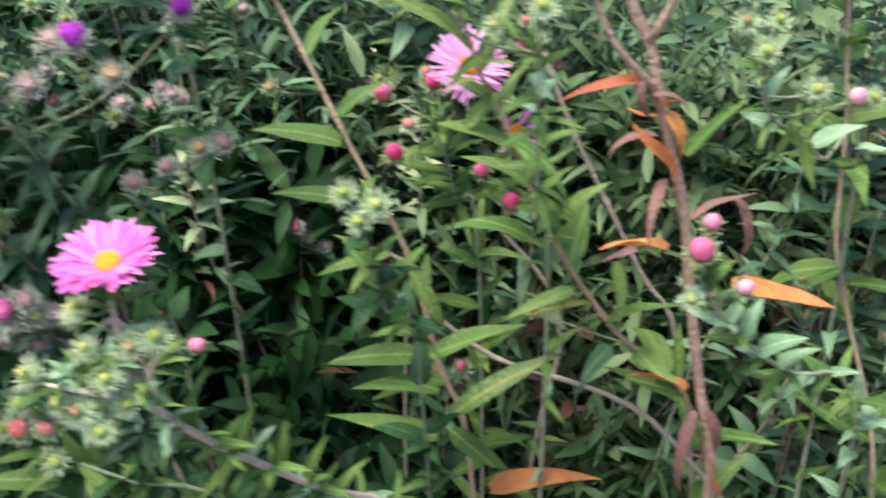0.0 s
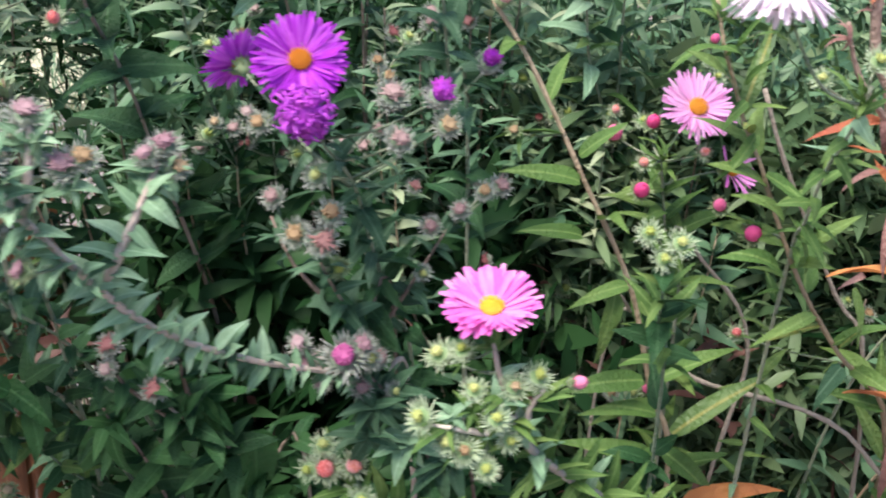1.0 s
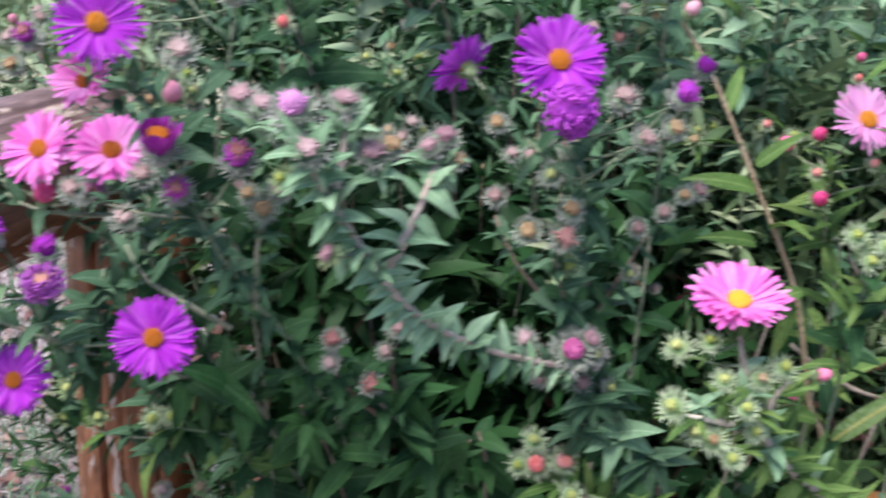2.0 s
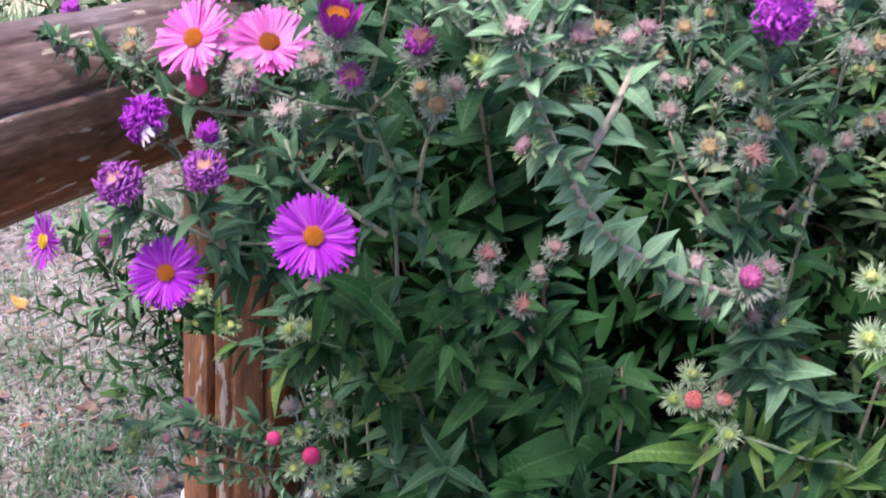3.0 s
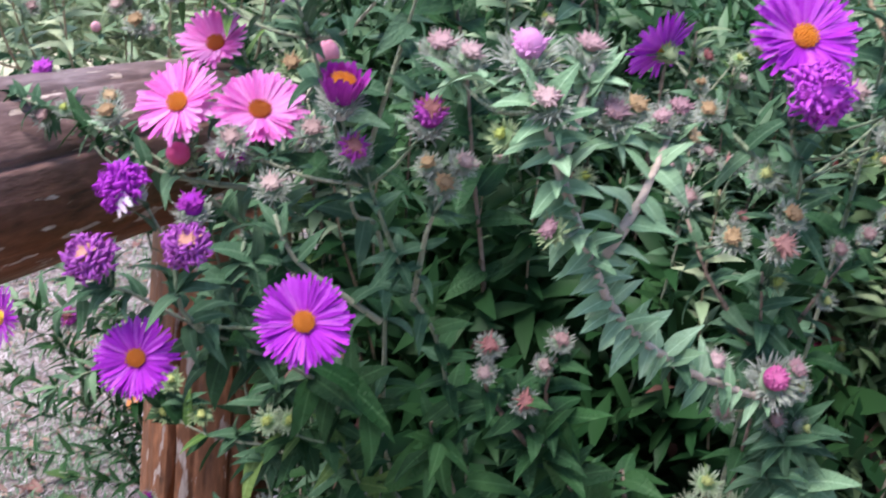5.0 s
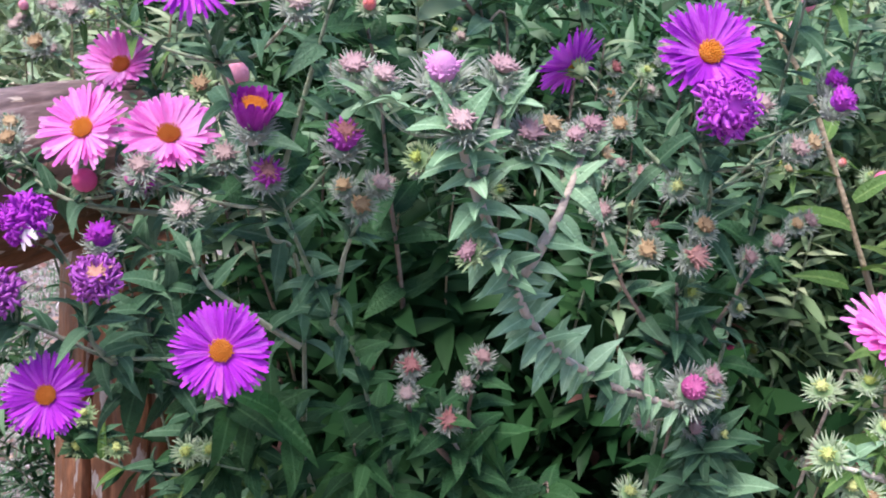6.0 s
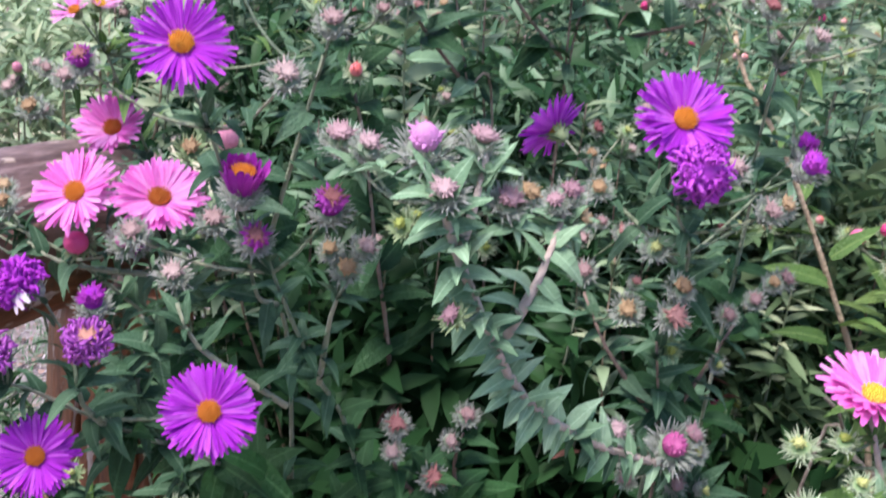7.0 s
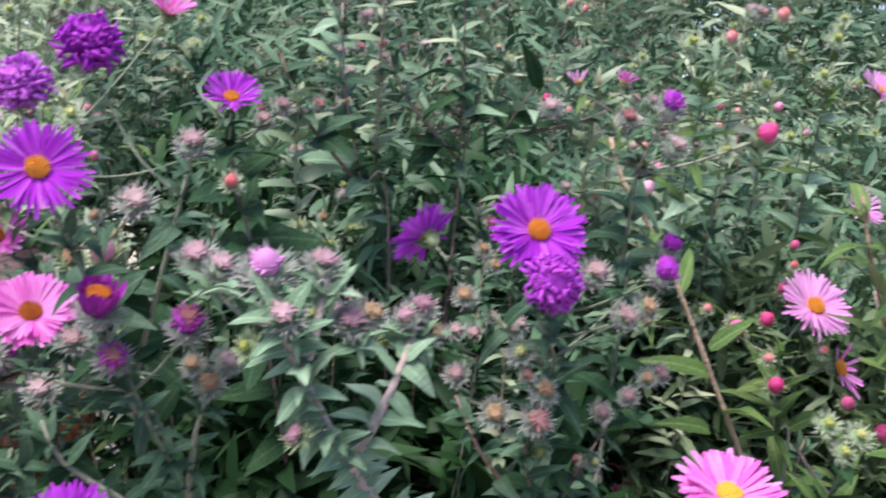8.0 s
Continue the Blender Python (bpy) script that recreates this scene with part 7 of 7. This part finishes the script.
def filler_stem(x, y, z, kind, dense, pal, size=(0.02, 0.036), joined=False):
    """A stem of the bush behind the showy ones: its tip at (x, y, z)."""
    bx, by = x * 0.75 + fr.uniform(-0.03, 0.06), y + fr.uniform(0.1, 0.22)
    lean = fr.uniform(0.3, 0.6)
    mid = ((x + bx) / 2 + fr.uniform(-0.02, 0.02), y + (by - y) * lean, z * 0.72)
    if x < -0.36:
        # these rise behind the post and arch out past it
        bx, by = fr.uniform(-0.39, -0.36), max(by, 0.9)
        mid = (-0.42 + 0.25 * (x + 0.42), y * 0.4 + by * 0.6, z * 0.8)
    neck = (x * 0.85 + mid[0] * 0.15, y * 0.8 + mid[1] * 0.2, z * 0.92)
    heads = []
    n = fr.choice((0, 2, 3, 4)) if z > 0.74 else 0
    for _ in range(n):
        tint = fr.choice(pal)
        at = (x + fr.uniform(-0.018, 0.018), y + fr.uniform(-0.02, 0.01), z + fr.uniform(-0.012, 0.02))
        ax = (fr.uniform(-0.4, 0.4), -0.7, fr.uniform(0.4, 0.9))
        if tint in ("tan", "gold", "lime", "crimson"):
            heads.append(("seed", at, ax, dict(tint=tint, size=fr.uniform(0.011, 0.016), cup="pale" if tint == "lime" else "grey")))
        else:
            heads.append(("bud", at, ax, dict(tint=tint, size=fr.uniform(0.007, 0.010))))
    aster("aster_plant", [(x, y, z), neck, mid, (bx, by, 0.0)], "aster stem with green leaves among the bush", kind, fr.choice((STEM_GREEN, STEM_RED, STEM_BROWN)), (0.0008, 0.0024), size, dense, 0.55, heads=heads, joined=joined)


GREYS = ("tan", "tan", "gold", "crimson", "lime", "tan")
PINKS = ("lime", "lime", "coral", "magenta", "gold")
# The dark leaf tone here also holds the shade of the bush's middle.
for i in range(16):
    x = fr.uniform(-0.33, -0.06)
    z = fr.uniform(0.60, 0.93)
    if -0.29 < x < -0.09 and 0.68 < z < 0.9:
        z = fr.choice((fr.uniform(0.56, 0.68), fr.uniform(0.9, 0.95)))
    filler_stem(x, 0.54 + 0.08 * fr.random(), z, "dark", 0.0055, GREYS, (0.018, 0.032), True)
for i in range(20):
    x = fr.uniform(-0.06, 0.27)
    z = fr.uniform(0.60, 0.95)
    filler_stem(x, 0.55 + 0.09 * fr.random(), z, fr.choice(("dark", "bright", "grey")), 0.008, PINKS, (0.022, 0.04), True)
for i in range(76):
    x = fr.uniform(-0.40, 0.55)
    y = fr.uniform(0.50, 0.95) + 0.08 * (x > -0.05)
    filler_stem(x, y, top_of(x, y) + fr.uniform(-0.04, 0.03), fr.choice(("grey", "bright", "sage", "sage")), 0.0037, GREYS if x < -0.08 else PINKS, (0.012, 0.026), True)


for i in range(8):
    filler_stem(fr.uniform(-0.42, -0.28), fr.uniform(0.68, 0.9), fr.uniform(1.06, 1.13), "sage", 0.004, ("lime", "tan"), (0.012, 0.026), True)
for i in range(12):
    x, y = fr.uniform(-0.02, 0.42), fr.uniform(0.68, 1.0)
    filler_stem(x, y, top_of(x, y) + fr.uniform(0.0, 0.05), "sage", 0.006, ("lime", "lime", "lime", "coral", "pink"), (0.014, 0.028), True)


for i in range(22):
    x, y = fr.uniform(-0.56, -0.36), fr.uniform(0.62, 0.85)
    filler_stem(x, y, fr.uniform(1.0, 1.07) - 0.05 * (x < -0.42), "sage", 0.0042, ("lime", "tan", "tan", "pink"), (0.012, 0.026), True)


for i in range(14):
    filler_stem(fr.uniform(0.17, 0.36), fr.uniform(0.5, 0.62), fr.uniform(0.8, 1.04), fr.choice(("sage", "bright", "bright")), 0.005, ("lime", "lime", "lime", "coral"), (0.014, 0.03), True)
for i in range(9):
    filler_stem(fr.uniform(-0.26, 0.06), fr.uniform(0.56, 0.66), fr.uniform(1.04, 1.13), "sage", 0.0045, ("tan", "lime", "tan"), (0.016, 0.03), True)


def foliage_mass(name, count, spot, length, material, label, seed, spray=7, wide=(0.085, 0.15)):
    """Short leafy sprays joined into one mesh."""
    r = random.Random(seed)
    verts, faces = [], []
    prof = ((0.0, 0.25), (0.3, 0.95), (0.65, 0.8), (1.0, 0.04))
    for _ in range(count):
        c = Vector(spot(r))
        ax = Vector((r.uniform(-0.7, 0.7), r.uniform(-0.9, 0.3), r.uniform(0.2, 1.0))).normalized()
        o = ax.orthogonal().normalized()
        turn = r.uniform(0, 6)
        for k in range(spray):
            turn += 2.4
            out = Matrix.Rotation(turn, 3, ax) @ o
            a = r.uniform(0.0, 0.8)
            d = (out * math.cos(a) + ax * math.sin(a)).normalized()
            s = d.cross(ax).normalized()
            nn = s.cross(d)
            L, w = r.uniform(*length), r.uniform(*wide)
            base = c - ax * (k * 0.009)
            droop = r.uniform(0.1, 0.45)
            n = len(verts)
            for f, q in prof:
                p = base + d * (L * f) - nn * (L * droop * f * f)
                verts += [p - s * (L * w * q) + nn * (L * 0.03 * q), p, p + s * (L * w * q) + nn * (L * 0.03 * q)]
            for i in range(3):
                b = n + 3 * i
                faces += [(b, b + 1, b + 4, b + 3), (b + 1, b + 2, b + 5, b + 4)]
    me = bpy.data.meshes.new(name)
    me.from_pydata(verts, [], faces)
    me.materials.append(material)
    me.shade_smooth()
    tagged(new(name, me), label, "foliage", kind="stuff")


def behind(r):
    while True:
        x, y = r.uniform(-0.42, 0.85), r.uniform(0.56, 1.25)
        y = max(y, 0.62 if x > -0.06 else 0.56)
        if x < -0.30 and y < 0.75:
            continue
        top = top_of(x, y)
        z = top * (1 - 0.75 * r.random() ** 1.6)
        if x < -0.33 and z < 0.9 or x < -0.04 and z < 0.9 and y < 0.8:
            continue
        return x, y, z


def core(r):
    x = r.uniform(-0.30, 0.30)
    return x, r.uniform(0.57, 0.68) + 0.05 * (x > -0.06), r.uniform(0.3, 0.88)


def back_row(r):
    x, y = r.uniform(-0.4, 1.25) + r.gauss(0, 0.07), r.uniform(1.08, 1.65) + r.gauss(0, 0.08)
    return x, y, 1.42 * (1 - 0.8 * r.random() ** 1.5) + 0.08 * r.random()


foliage_mass("foliage", 10500, behind, (0.013, 0.031), FOLIAGE, "dense green aster foliage behind the flowers", 31)
def left_row(r):
    x, y = r.uniform(-1.0, -0.42), r.uniform(0.85, 1.5)
    x, y = x + r.gauss(0, 0.06), y + abs(r.gauss(0, 0.1))
    if x < -0.30 - 0.19 * y:
        return x, y, r.uniform(0.9, 1.015)
    return x, y, (r.uniform(0.93, 1.0 + 0.14 * r.random()) if r.random() < 0.5 else r.uniform(1.0, 1.22))


foliage_mass("foliage", 2200, left_row, (0.016, 0.034), FOLIAGE_PALE, "pale fine foliage beyond the rail", 34)
# Inner masses: the bush's own shade is put into their leaf colour.
foliage_mass("foliage", 1500, core, (0.028, 0.05), FOLIAGE_DARK_AND_SHADE, "dark green inner leaves of the aster bush, shade in their colour", 32, wide=(0.13, 0.19))


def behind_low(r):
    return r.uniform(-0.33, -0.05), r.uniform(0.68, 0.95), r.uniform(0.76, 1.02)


foliage_mass("foliage", 1100, behind_low, (0.016, 0.034), FOLIAGE_DARK_AND_SHADE, "leaves deep in the aster bush, shade put into their colour", 39)


def near_core(r):
    x = r.uniform(-0.295, 0.0)
    return x, r.uniform(0.5, 0.57), r.uniform(0.58, 0.84)


def low_front(r):
    x = r.uniform(-0.285, -0.06)
    return x, r.uniform(0.45, 0.51), r.uniform(0.58, 0.735)


foliage_mass("foliage", 150, low_front, (0.016, 0.03), FOLIAGE_LOW, "grey-green leaves low in the aster bush", 38, 7, (0.13, 0.19))
foliage_mass("foliage", 120, near_core, (0.02, 0.036), FOLIAGE_DARK_AND_SHADE, "pointed dark green leaves between the aster stems, coloured as in shade", 37, 6, (0.14, 0.2))

def right_inner(r):
    x = r.uniform(-0.04, 0.42)
    return x, (0.58 if x < 0.1 else 0.55) + 0.15 * r.random(), r.uniform(0.5, 0.98)


foliage_mass("foliage", 2200, right_inner, (0.016, 0.036), FOLIAGE_WARM, "green leaves inside the pink-flowered asters", 36)


def inner_dead(r):
    x = r.uniform(-0.33, 0.28)
    return x, r.uniform(0.55, 0.66), r.uniform(0.35, 0.84)


foliage_mass("dead_leaves", 150, inner_dead, (0.016, 0.035), DEAD_MASS, "withered red-brown leaves inside the aster bush", 35, 3)


def back_right(r):
    x, y = r.gauss(0.85, 0.35), r.gauss(1.8, 0.14)
    return x, y, (1.5 + 0.12 * noise.noise(Vector((x * 4, y * 4, 7)))) * (1 - 0.95 * r.random() ** 1.7)


foliage_mass("foliage", 3600, back_right, (0.02, 0.045), FOLIAGE_WARM, "green foliage of the plants furthest back", 40)
foliage_mass("foliage", 4500, back_row, (0.016, 0.036), FOLIAGE_PALE, "paler fine foliage of plants further back", 33)
